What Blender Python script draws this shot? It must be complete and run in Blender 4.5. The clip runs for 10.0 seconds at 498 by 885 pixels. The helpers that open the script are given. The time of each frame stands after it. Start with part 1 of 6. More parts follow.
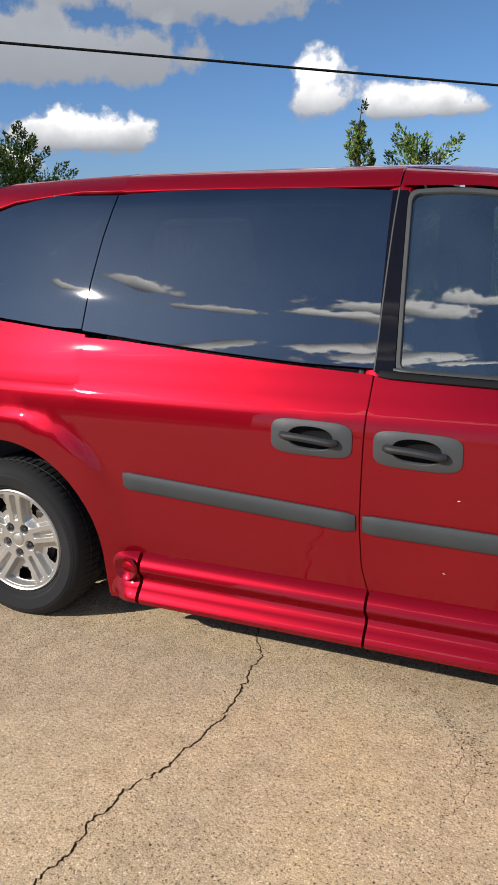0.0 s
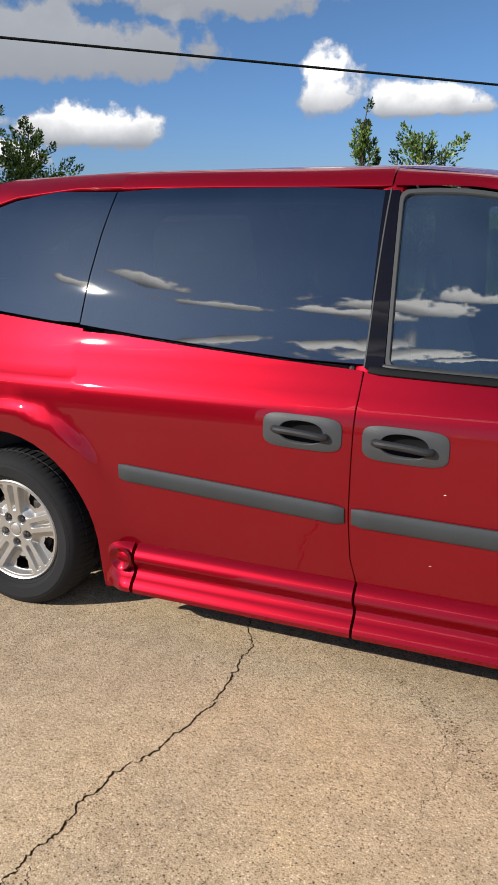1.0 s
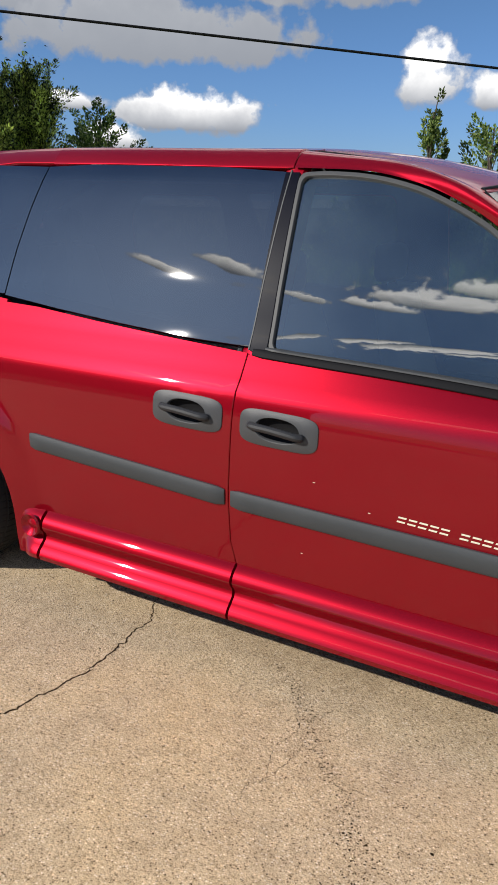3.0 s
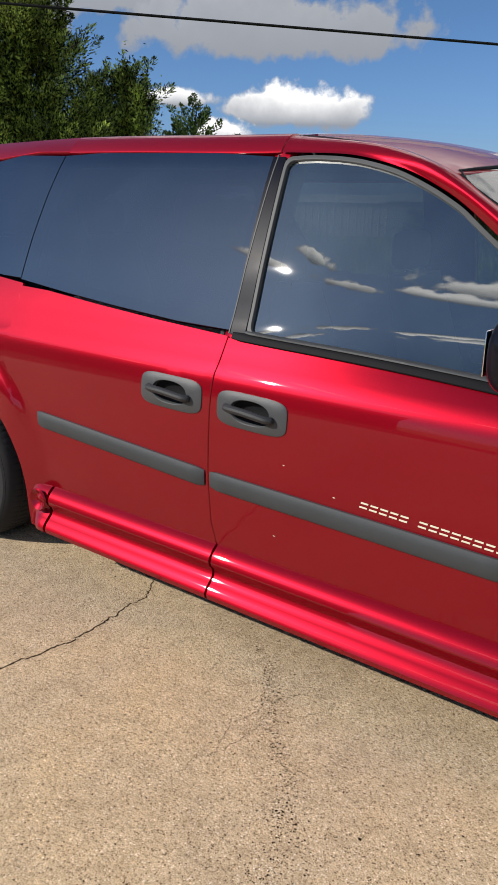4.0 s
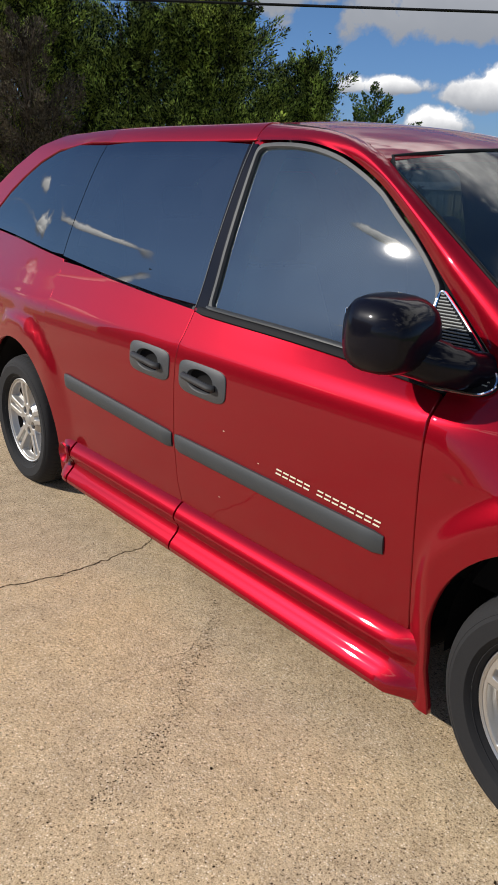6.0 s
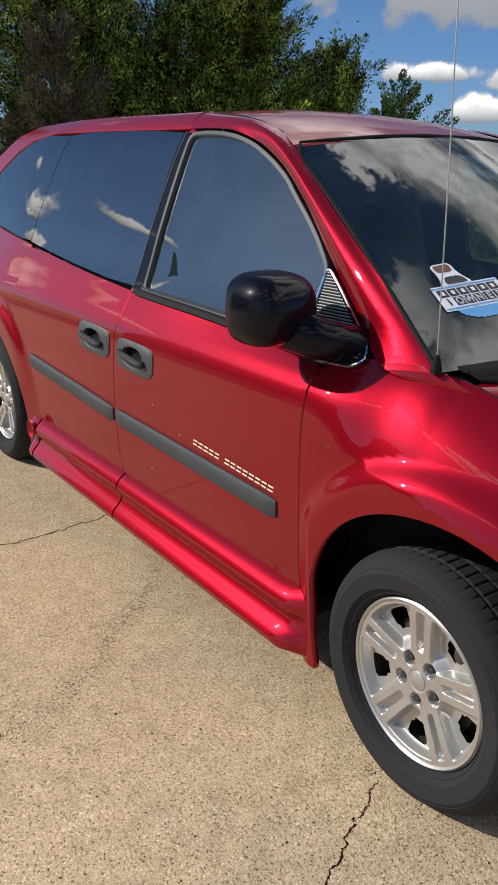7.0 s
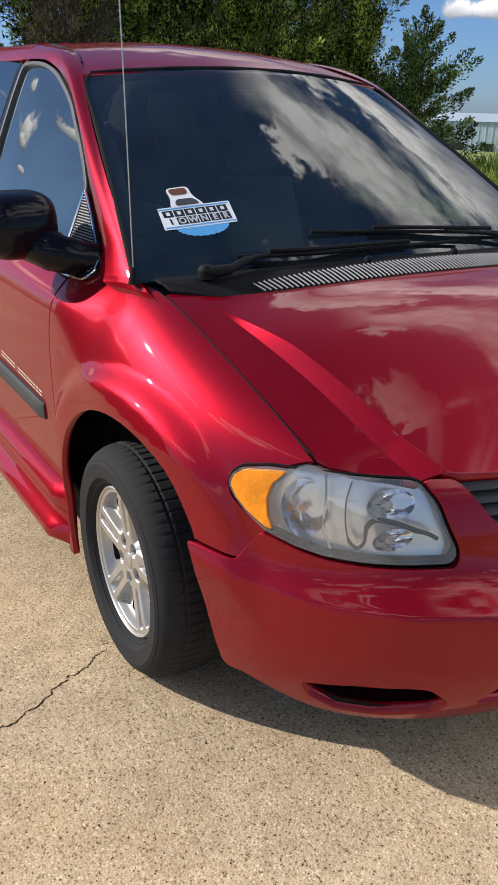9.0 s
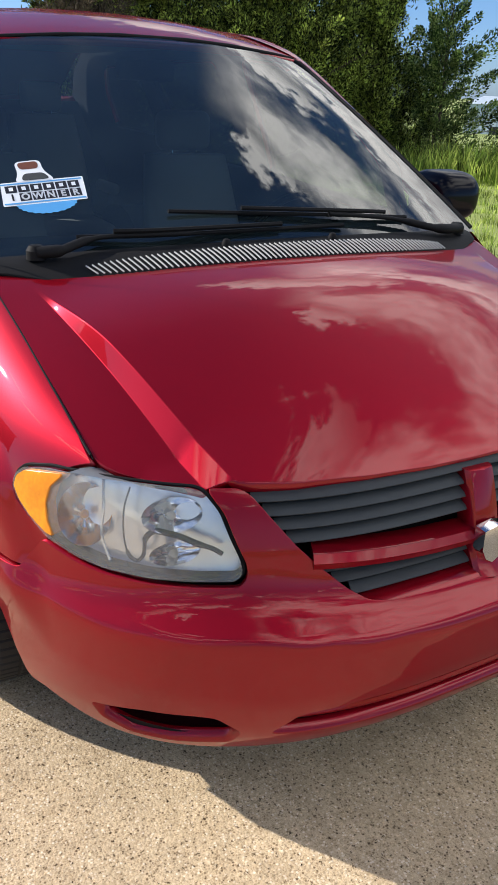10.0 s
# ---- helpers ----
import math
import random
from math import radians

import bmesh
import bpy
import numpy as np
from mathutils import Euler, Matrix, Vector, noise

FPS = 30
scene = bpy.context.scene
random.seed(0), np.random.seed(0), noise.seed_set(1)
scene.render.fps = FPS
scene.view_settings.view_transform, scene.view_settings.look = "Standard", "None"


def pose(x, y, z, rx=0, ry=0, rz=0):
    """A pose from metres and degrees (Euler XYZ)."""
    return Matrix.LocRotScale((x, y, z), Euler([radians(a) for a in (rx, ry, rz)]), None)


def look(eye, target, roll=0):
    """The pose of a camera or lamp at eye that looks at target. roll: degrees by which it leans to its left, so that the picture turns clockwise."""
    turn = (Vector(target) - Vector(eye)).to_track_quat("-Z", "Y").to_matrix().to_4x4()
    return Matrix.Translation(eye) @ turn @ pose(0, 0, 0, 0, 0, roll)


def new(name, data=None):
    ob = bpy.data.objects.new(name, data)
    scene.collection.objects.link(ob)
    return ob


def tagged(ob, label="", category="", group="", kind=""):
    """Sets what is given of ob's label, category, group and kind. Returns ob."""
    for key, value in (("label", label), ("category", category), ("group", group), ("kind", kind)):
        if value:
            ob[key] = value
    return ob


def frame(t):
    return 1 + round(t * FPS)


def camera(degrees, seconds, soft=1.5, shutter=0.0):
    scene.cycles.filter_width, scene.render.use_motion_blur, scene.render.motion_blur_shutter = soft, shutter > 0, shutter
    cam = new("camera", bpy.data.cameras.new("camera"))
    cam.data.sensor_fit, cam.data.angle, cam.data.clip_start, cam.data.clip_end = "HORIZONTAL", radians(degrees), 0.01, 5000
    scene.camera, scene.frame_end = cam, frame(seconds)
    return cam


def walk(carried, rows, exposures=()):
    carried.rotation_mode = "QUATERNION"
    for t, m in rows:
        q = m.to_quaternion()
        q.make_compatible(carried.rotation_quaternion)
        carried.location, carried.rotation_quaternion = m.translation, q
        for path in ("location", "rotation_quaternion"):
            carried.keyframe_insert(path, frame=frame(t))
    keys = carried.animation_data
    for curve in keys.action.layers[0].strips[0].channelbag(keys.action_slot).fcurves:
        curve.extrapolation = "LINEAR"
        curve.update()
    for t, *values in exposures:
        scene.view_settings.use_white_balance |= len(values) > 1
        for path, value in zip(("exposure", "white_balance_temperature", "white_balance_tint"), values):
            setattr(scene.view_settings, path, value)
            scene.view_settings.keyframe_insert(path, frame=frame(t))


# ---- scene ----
cam = camera(34.8, 10.0)
PATH = [
    (0, (0.677, -2.379, 1.567), (-0.104, -0.621, 1.021), -1.2),
    (0.5, (0.693, -2.381, 1.567), (-0.091, -0.624, 1.02), -1.2),
    (1, (0.735, -2.416, 1.568), (-0.054, -0.663, 1.016), -0.6),
    (1.5, (0.82, -2.484, 1.59), (0.018, -0.739, 1.032), 0.1),
    (2, (0.956, -2.454, 1.579), (0.129, -0.723, 1.014), 0.9),
    (2.5, (1.127, -2.268, 1.553), (0.251, -0.564, 0.979), 1.3),
    (3.8, (1.587, -2.023, 1.531), (0.473, -0.471, 0.94), 1.4),
    (4, (1.657, -1.963, 1.521), (0.498, -0.445, 0.925), 1.2),
    (4.5, (1.842, -1.886, 1.516), (0.583, -0.455, 0.909), 1.4),
    (5, (2.032, -1.804, 1.529), (0.678, -0.465, 0.916), 1.4),
    (5.2, (2.097, -1.733, 1.531), (0.71, -0.43, 0.915), 1.4),
    (6.3, (2.474, -1.527, 1.52), (0.965, -0.376, 0.888), 1.2),
    (6.5, (2.549, -1.5, 1.525), (1.029, -0.366, 0.89), 1.1),
    (7, (2.731, -1.338, 1.516), (1.19, -0.241, 0.866), 0.8),
    (7.5, (2.934, -1.212, 1.511), (1.381, -0.149, 0.833), 0.6),
    (8, (3.143, -1.147, 1.529), (1.585, -0.113, 0.819), 0.8),
    (8.5, (3.315, -0.985, 1.529), (1.758, 0.027, 0.787), 1.2),
    (9, (3.421, -0.771, 1.498), (1.864, 0.217, 0.725), 1.6),
    (9.5, (3.435, -0.565, 1.498), (1.875, 0.4, 0.702), 2.0),
    (10, (3.536, -0.263, 1.485), (1.956, 0.654, 0.672), 2.4),
]
EXPOSURES = [(0, 0.05), (2.5, 0.05), (4.0, 0.0), (5.0, -0.05), (6.5, -0.05), (8.0, 0.03), (9.0, 0.16), (9.5, 0.27), (10, 0.52)]
walk(cam, [(t, look(eye, target, roll)) for t, eye, target, roll in PATH], EXPOSURES)

# ---- sky, sun ----
SUN = Vector((-0.57, -0.65, 0.50)).normalized()
world = bpy.data.worlds.new("sky")
scene.world = world
world.use_nodes = True
wt = world.node_tree
wt.nodes.clear()


def wn(kind, **vals):
    n = wt.nodes.new(kind)
    for k, v in vals.items():
        n.inputs[k].default_value = v
    return n


sky = wn("ShaderNodeTexSky")
sky.sky_type, sky.sun_disc = "NISHITA", False
sky.sun_elevation = math.asin(SUN.z)
sky.sun_rotation = math.atan2(SUN.x, SUN.y)
sky.air_density, sky.dust_density, sky.ozone_density = 1.0, 0.4, 4.2
coord = wn("ShaderNodeTexCoord")
sep = wn("ShaderNodeSeparateXYZ")
wt.links.new(coord.outputs["Generated"], sep.inputs[0])


def wmath(op, a, b=None, c=None, clamp=False):
    n = wt.nodes.new("ShaderNodeMath")
    n.operation, n.use_clamp = op, clamp
    for i, v in enumerate((a, b, c)):
        if v is None:
            continue
        if isinstance(v, (int, float)):
            n.inputs[i].default_value = v
        else:
            wt.links.new(v, n.inputs[i])
    return n.outputs[0]


def wvec(op, a, b):
    n = wt.nodes.new("ShaderNodeVectorMath")
    n.operation = op
    for i, v in enumerate((a, b)):
        if isinstance(v, (tuple, list, Vector)):
            n.inputs[i].default_value = tuple(v)
        else:
            wt.links.new(v, n.inputs[i])
    return n


def wnoise(vec, scale, detail, rough=0.55):
    n = wn("ShaderNodeTexNoise", Scale=scale, Detail=detail, Roughness=rough)
    wt.links.new(vec, n.inputs["Vector"])
    return n.outputs["Fac"]


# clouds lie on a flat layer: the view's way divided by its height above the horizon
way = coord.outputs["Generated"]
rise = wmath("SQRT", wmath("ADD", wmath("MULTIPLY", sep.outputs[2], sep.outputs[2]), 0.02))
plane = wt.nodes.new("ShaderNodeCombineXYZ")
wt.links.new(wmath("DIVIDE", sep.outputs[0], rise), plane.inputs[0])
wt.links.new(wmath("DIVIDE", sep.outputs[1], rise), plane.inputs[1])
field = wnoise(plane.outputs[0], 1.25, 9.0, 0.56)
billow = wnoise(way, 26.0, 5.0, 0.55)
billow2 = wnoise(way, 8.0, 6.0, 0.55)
# a bank of cloud behind the van from mid height up, thinning out overhead, carried over the unseen front sky as fill
# light
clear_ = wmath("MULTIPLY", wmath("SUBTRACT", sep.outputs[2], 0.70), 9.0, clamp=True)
# no thinning over the unseen front sky: cover added there to light the nose
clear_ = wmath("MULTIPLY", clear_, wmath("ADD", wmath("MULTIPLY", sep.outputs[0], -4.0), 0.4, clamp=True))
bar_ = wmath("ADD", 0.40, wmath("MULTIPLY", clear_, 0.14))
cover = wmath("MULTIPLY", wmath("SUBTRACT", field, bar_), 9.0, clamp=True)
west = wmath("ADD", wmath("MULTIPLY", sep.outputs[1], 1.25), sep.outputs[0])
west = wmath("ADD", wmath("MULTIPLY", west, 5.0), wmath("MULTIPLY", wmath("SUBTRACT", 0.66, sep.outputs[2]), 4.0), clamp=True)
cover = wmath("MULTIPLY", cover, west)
sparse = wmath("MULTIPLY", wmath("SUBTRACT", field, 0.60), 12.0, clamp=True)


def cumulus(az, el, wide, tall):
    """One heap cloud with a flat base, centred at a bearing and height in degrees: its cover, 0 to 1."""
    a, e = radians(az), radians(el)
    c = Vector((math.cos(a) * math.cos(e), math.sin(a) * math.cos(e), math.sin(e)))
    side = Vector((-math.sin(a), math.cos(a), 0))
    d = wvec("SUBTRACT", way, c).outputs[0]
    u = wmath("DIVIDE", wvec("DOT_PRODUCT", d, side).outputs["Value"], math.sin(radians(wide)))
    v = wmath("DIVIDE", wvec("DOT_PRODUCT", d, (0, 0, 1)).outputs["Value"], math.sin(radians(tall)))
    up = wmath("MAXIMUM", v, wmath("MULTIPLY", v, -1.9))
    r = wmath("SQRT", wmath("ADD", wmath("MULTIPLY", u, u), wmath("MULTIPLY", up, up)))
    edge = wmath("ADD", r, wmath("MULTIPLY", wmath("SUBTRACT", billow, 0.5), 1.9))
    edge = wmath("ADD", edge, wmath("MULTIPLY", wmath("SUBTRACT", billow2, 0.5), 1.5))
    return wmath("MULTIPLY", wmath("SUBTRACT", 1.0, edge), 3.2, clamp=True), v


heaps = None
shade = None
for az, el, wide, tall, lum in [(124.0, 5.4, 5.0, 2.2, 1.0), (109.0, 7.4, 2.3, 3.1, 1.0), (101.8, 6.7, 4.6, 1.6, 1.0), (93, 3.6, 4.0, 1.0, 0.9),
                                (128.0, 9.8, 11.0, 3.0, 0.09), (117, 13.4, 10.0, 2.6, 0.09), (133.0, 5.9, 3.0, 0.9, 0.9), (138, 12.0, 9.0, 4.0, 0.10),
                                (152, 18.0, 9.0, 4.0, 0.8), (88, 12.0, 6.0, 3.0, 0.8), (130, 3.6, 2.5, 1.2, 1.0), (139, 33.0, 12.5, 4.4, 1.8), (124, 27.0, 12.0, 3.5, 2.4), (112, 38.0, 12.0, 4.5, 1.1), (122, 49.0, 5.0, 3.0, 2.4),
                                (97, 60.0, 6.0, 3.4, 1.5),
                                (-103, 34.5, 9.0, 2.6, 2.4), (-97, 38.0, 6.0, 1.2, 2.0), (-110, 32.0, 5.0, 1.2, 2.2), (-128, 33.0, 3.5, 0.9, 1.6), (-121, 30.5, 4.0, 1.2, 1.5), (-133, 30.5, 3.0, 0.6, 1.6),
                                (-164, 12.0, 2.2, 2.2, 1.6), (-168, 15.0, 1.6, 1.7, 1.5), (-156.5, 15.5, 4.0, 0.8, 1.6), (-161, 9.5, 1.0, 0.6, 1.5)]:
    h, v = cumulus(az, el, wide, tall)
    heaps = h if heaps is None else wmath("MAXIMUM", heaps, h)
    lit = wmath("MULTIPLY", wmath("MULTIPLY", h, lum), wmath("MULTIPLY", wmath("ADD", wmath("MULTIPLY", v, 1.0), 0.40, clamp=True), wmath("ADD", wmath("MULTIPLY", billow2, 1.3), 0.4)))
    lit = wmath("MULTIPLY", lit, 0.48)
    shade = lit if shade is None else wmath("MAXIMUM", shade, lit)
back = wmath("MULTIPLY", wmath("ADD", wmath("MULTIPLY", sep.outputs[1], -2.5), 0.75, clamp=True), sparse)
# runs on into unseen sky in front, added to lift the shaded side
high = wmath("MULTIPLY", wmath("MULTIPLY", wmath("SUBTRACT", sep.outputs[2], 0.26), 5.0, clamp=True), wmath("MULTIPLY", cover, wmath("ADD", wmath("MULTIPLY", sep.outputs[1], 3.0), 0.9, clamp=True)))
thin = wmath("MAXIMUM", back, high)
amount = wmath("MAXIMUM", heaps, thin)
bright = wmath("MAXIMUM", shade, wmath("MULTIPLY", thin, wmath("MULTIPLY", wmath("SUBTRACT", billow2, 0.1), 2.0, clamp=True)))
fleece = wmath("MULTIPLY", bright, wmath("ADD", wmath("MULTIPLY", billow, 1.5), 0.15))
tone = wn("ShaderNodeValToRGB")
wt.links.new(fleece, tone.inputs[0])
tone.color_ramp.elements[0].color = (4.0, 4.3, 4.9, 1)
tone.color_ramp.elements[1].color = (25.0, 24.5, 23.8, 1)
tone.color_ramp.elements[1].position = 0.75
blue = wn("ShaderNodeMix")
blue.data_type, blue.blend_type = "RGBA", "MULTIPLY"
blue.inputs[0].default_value = 1.0
wt.links.new(sky.outputs[0], blue.inputs[6])
low_air = wn("ShaderNodeValToRGB")
wt.links.new(sep.outputs[2], low_air.inputs[0])
low_air.color_ramp.elements[0].color = (0.74, 0.98, 1.55, 1)
low_air.color_ramp.elements[1].color, low_air.color_ramp.elements[1].position = (0.77, 0.96, 1.20, 1), 0.22
wt.links.new(low_air.outputs[0], blue.inputs[7])
mixed = wn("ShaderNodeMix")
mixed.data_type = "RGBA"
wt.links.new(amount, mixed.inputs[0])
wt.links.new(blue.outputs[2], mixed.inputs[6])
wt.links.new(tone.outputs[0], mixed.inputs[7])
bg = wn("ShaderNodeBackground", Strength=0.080)
wt.links.new(mixed.outputs[2], bg.inputs[0])
wout = wn("ShaderNodeOutputWorld")
wt.links.new(bg.outputs[0], wout.inputs[0])

sun = new("sun", bpy.data.lights.new("sun", "SUN"))
sun.data.energy, sun.data.angle, sun.data.color = 4.55, radians(0.6), (1.0, 0.945, 0.87)
sun.matrix_world = look(SUN * 50, (0, 0, 0))

# ---- materials ----
def material(name, colour, rough=0.5, metal=0.0, coat=0.0, spec=0.5, grain=0.0, grain_scale=40.0, blotch=0.0, blotch_scale=3.0,
             bump=0.0, bump_scale=200.0, random_tint=0.0, coat_rough=0.03):
    """A principled surface with fine grain, larger blotches and a fine relief, all at metre scale."""
    m = bpy.data.materials.new(name)
    m.use_nodes = True
    t = m.node_tree
    b = t.nodes["Principled BSDF"]
    b.inputs["Base Color"].default_value = (*colour, 1)
    b.inputs["Roughness"].default_value, b.inputs["Metallic"].default_value = rough, metal
    b.inputs["Coat Weight"].default_value, b.inputs["Coat Roughness"].default_value = coat, coat_rough
    b.inputs["Specular IOR Level"].default_value = spec
    tc = t.nodes.new("ShaderNodeTexCoord")

    def nz(scale, detail):
        n = t.nodes.new("ShaderNodeTexNoise")
        n.inputs["Scale"].default_value, n.inputs["Detail"].default_value = scale, detail
        t.links.new(tc.outputs["Object"], n.inputs["Vector"])
        return n.outputs["Fac"]

    def mth(op, a, c):
        n = t.nodes.new("ShaderNodeMath")
        n.operation = op
        for i, v in enumerate((a, c)):
            if isinstance(v, (int, float)):
                n.inputs[i].default_value = v
            else:
                t.links.new(v, n.inputs[i])
        return n.outputs[0]

    factor = None
    for amp, scale, detail in ((grain, grain_scale, 3), (blotch, blotch_scale, 5)):
        if amp:
            f = mth("ADD", mth("MULTIPLY", mth("SUBTRACT", nz(scale, detail), 0.5), 2 * amp), 1.0)
            factor = f if factor is None else mth("MULTIPLY", factor, f)
    if random_tint:
        oi = t.nodes.new("ShaderNodeObjectInfo")
        f = mth("ADD", mth("MULTIPLY", mth("SUBTRACT", oi.outputs["Random"], 0.5), 2 * random_tint), 1.0)
        factor = f if factor is None else mth("MULTIPLY", factor, f)
    if factor is not None:
        v = t.nodes.new("ShaderNodeVectorMath")
        v.operation = "SCALE"
        v.inputs[0].default_value = colour
        t.links.new(factor, v.inputs["Scale"])
        t.links.new(v.outputs[0], b.inputs["Base Color"])
        t.links.new(mth("MULTIPLY", rough, mth("ADD", mth("MULTIPLY", factor, 0.3), 0.7)), b.inputs["Roughness"])
    if bump:
        n = t.nodes.new("ShaderNodeBump")
        n.inputs["Strength"].default_value, n.inputs["Distance"].default_value = bump, 0.002
        t.links.new(nz(bump_scale, 2), n.inputs["Height"])
        t.links.new(n.outputs[0], b.inputs["Normal"])
    return m


def glass(name, tint, ior=1.5, gloss_rough=0.012, haze_sheen=0.0, haze_sheen_colour=(0.5, 0.47, 0.42)):
    """A pane: tinted see-through with a clear gloss on it, over an optional pale diffuse film."""
    m = bpy.data.materials.new(name)
    m.use_nodes = True
    t = m.node_tree
    t.nodes.clear()
    clear = t.nodes.new("ShaderNodeBsdfTransparent")
    clear.inputs[0].default_value = (*tint, 1)
    base = clear
    # pale diffuse layer: real haze, plus sky sheen put into the colour
    if haze_sheen:
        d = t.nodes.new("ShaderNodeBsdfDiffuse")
        d.inputs[0].default_value = (*haze_sheen_colour, 1)
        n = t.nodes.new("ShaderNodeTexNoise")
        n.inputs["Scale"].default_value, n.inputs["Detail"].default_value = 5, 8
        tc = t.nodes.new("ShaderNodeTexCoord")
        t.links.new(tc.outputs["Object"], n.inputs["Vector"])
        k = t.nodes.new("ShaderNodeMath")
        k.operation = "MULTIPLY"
        k.inputs[1].default_value = haze_sheen * 2
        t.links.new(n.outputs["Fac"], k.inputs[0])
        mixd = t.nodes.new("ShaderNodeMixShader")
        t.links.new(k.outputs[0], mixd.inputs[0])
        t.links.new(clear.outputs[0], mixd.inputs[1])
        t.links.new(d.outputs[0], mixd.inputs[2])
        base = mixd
    gl = t.nodes.new("ShaderNodeBsdfGlossy")
    gl.inputs["Roughness"].default_value = gloss_rough
    fr = t.nodes.new("ShaderNodeFresnel")
    fr.inputs[0].default_value = ior
    mix = t.nodes.new("ShaderNodeMixShader")
    t.links.new(fr.outputs[0], mix.inputs[0])
    t.links.new(base.outputs[0], mix.inputs[1])
    t.links.new(gl.outputs[0], mix.inputs[2])
    o = t.nodes.new("ShaderNodeOutputMaterial")
    t.links.new(mix.outputs[0], o.inputs[0])
    return m


RED = material("red_paint", (0.255, 0.0032, 0.0112), 0.36, 0.50, 0.70, spec=0.0, grain=0.05, grain_scale=900, blotch=0.05, blotch_scale=2.5, coat_rough=0.02)
# body red darkened: the shade inside the bumper openings is put into the colour
RED_SHADED = material("red_paint_shaded_recess", (0.030, 0.0022, 0.0042), 0.6, 0.0, 0.0, spec=0.2, grain=0.15, grain_scale=60, blotch=0.2, blotch_scale=9)
# matte body red, darkened in the colour for the shaded shut face and sill
RED_IN = material("red_paint_shaded_inner", (0.075, 0.004, 0.009), 0.6, 0.1, 0.0, spec=0.15, grain=0.15, grain_scale=60, blotch=0.3, blotch_scale=9)
BLACK = material("black_trim", (0.010, 0.010, 0.011), 0.65, spec=0.12, grain=0.2, grain_scale=400, bump=0.1, bump_scale=900)
GLOSSBLACK = material("gloss_black", (0.005, 0.005, 0.009), 0.3, 0.0, 0.3, spec=0.03, coat_rough=0.035, grain=0.1, grain_scale=30)
GREY = material("grey_plastic", (0.050, 0.055, 0.058), 0.6, spec=0.25, grain=0.12, grain_scale=500, blotch=0.15, blotch_scale=7, bump=0.15, bump_scale=1200)
DARKGREY = material("dark_grey_plastic", (0.028, 0.029, 0.031), 0.5, spec=0.3, grain=0.15, grain_scale=500, blotch=0.15, blotch_scale=8, bump=0.15, bump_scale=1200)
HANDLE = material("grey_handle", (0.060, 0.062, 0.065), 0.45, spec=0.3, grain=0.12, grain_scale=500, blotch=0.15, blotch_scale=8, bump=0.15, bump_scale=1200)
SEALGREY = material("seal_grey", (0.048, 0.051, 0.053), 0.5, spec=0.3, grain=0.1, grain_scale=200, blotch=0.2, blotch_scale=6)
TYRE = material("tyre_rubber", (0.022, 0.022, 0.023), 0.85, spec=0.25, grain=0.15, grain_scale=120, blotch=0.25, blotch_scale=6, bump=0.2, bump_scale=500)
SILVER = material("silver_wheel_paint", (0.50, 0.49, 0.465), 0.42, 0.75, 0.2, grain=0.06, grain_scale=300, blotch=0.12, blotch_scale=9)
CHROME = material("chrome", (0.75, 0.76, 0.78), 0.08, 1.0, grain=0.03, grain_scale=30)
RAMP = material("ramp_grey_paint", (0.25, 0.26, 0.25), 0.5, 0.15, grain=0.06, grain_scale=260, blotch=0.10, blotch_scale=3.5, bump=0.12, bump_scale=700)
# light grey: the sun on the vent ribs' edges is put into the colour
RIBLIT = material("sunlit_grey_rib", (0.40, 0.40, 0.395), 0.5, grain=0.1, grain_scale=200)
STEEL = material("worn_step_metal", (0.075, 0.075, 0.078), 0.6, 0.1, spec=0.3, grain=0.25, grain_scale=70, blotch=0.8, blotch_scale=9, bump=0.2, bump_scale=500)
SCUFFED = material("scuffed_rail", (0.055, 0.055, 0.057), 0.55, 0.1, spec=0.3, grain=0.3, grain_scale=60, blotch=0.95, blotch_scale=7, bump=0.2, bump_scale=500)
CLOTH = material("grey_seat_cloth", (0.33, 0.32, 0.31), 0.9, grain=0.15, grain_scale=300, blotch=0.1, blotch_scale=5, bump=0.3, bump_scale=700)
DARKCLOTH = material("dark_interior_trim", (0.022, 0.022, 0.026), 0.8, grain=0.2, grain_scale=200, blotch=0.15, blotch_scale=4)
CREAM = material("cream_decal", (0.72, 0.66, 0.52), 0.45, grain=0.05, grain_scale=200)
AMBER = material("amber_lens", (0.85, 0.27, 0.006), 0.3, 0.0, 0.3, grain=0.25, grain_scale=120, blotch=0.45, blotch_scale=22)
LAMPTOP = material("hazed_lens_edge", (0.13, 0.14, 0.15), 0.4, 0.0, 0.5, grain=0.1, grain_scale=150, blotch=0.2, blotch_scale=12)
LAMPGREY = material("lamp_bezel", (0.90, 0.92, 0.94), 0.25, 0.6, grain=0.1, grain_scale=150, blotch=0.15, blotch_scale=20)
DARKDISC = material("brake_iron", (0.06, 0.05, 0.045), 0.6, 0.5, grain=0.25, grain_scale=90)
WHITE = material("white_vinyl", (0.78, 0.80, 0.83), 0.4, grain=0.02, grain_scale=100)
INK = material("black_ink", (0.012, 0.012, 0.016), 0.4, grain=0.05, grain_scale=100)
BROWN = material("brown_ink", (0.16, 0.055, 0.03), 0.4, grain=0.05, grain_scale=100)
BLUEINK = material("blue_ink", (0.09, 0.34, 0.68), 0.4, grain=0.03, grain_scale=100)
# the bluish film on these panes stands in for mirrored sky and haze
PRIVACY = glass("privacy_glass", (0.10, 0.115, 0.13), 2.85, haze_sheen=0.015, haze_sheen_colour=(0.34, 0.46, 0.62))
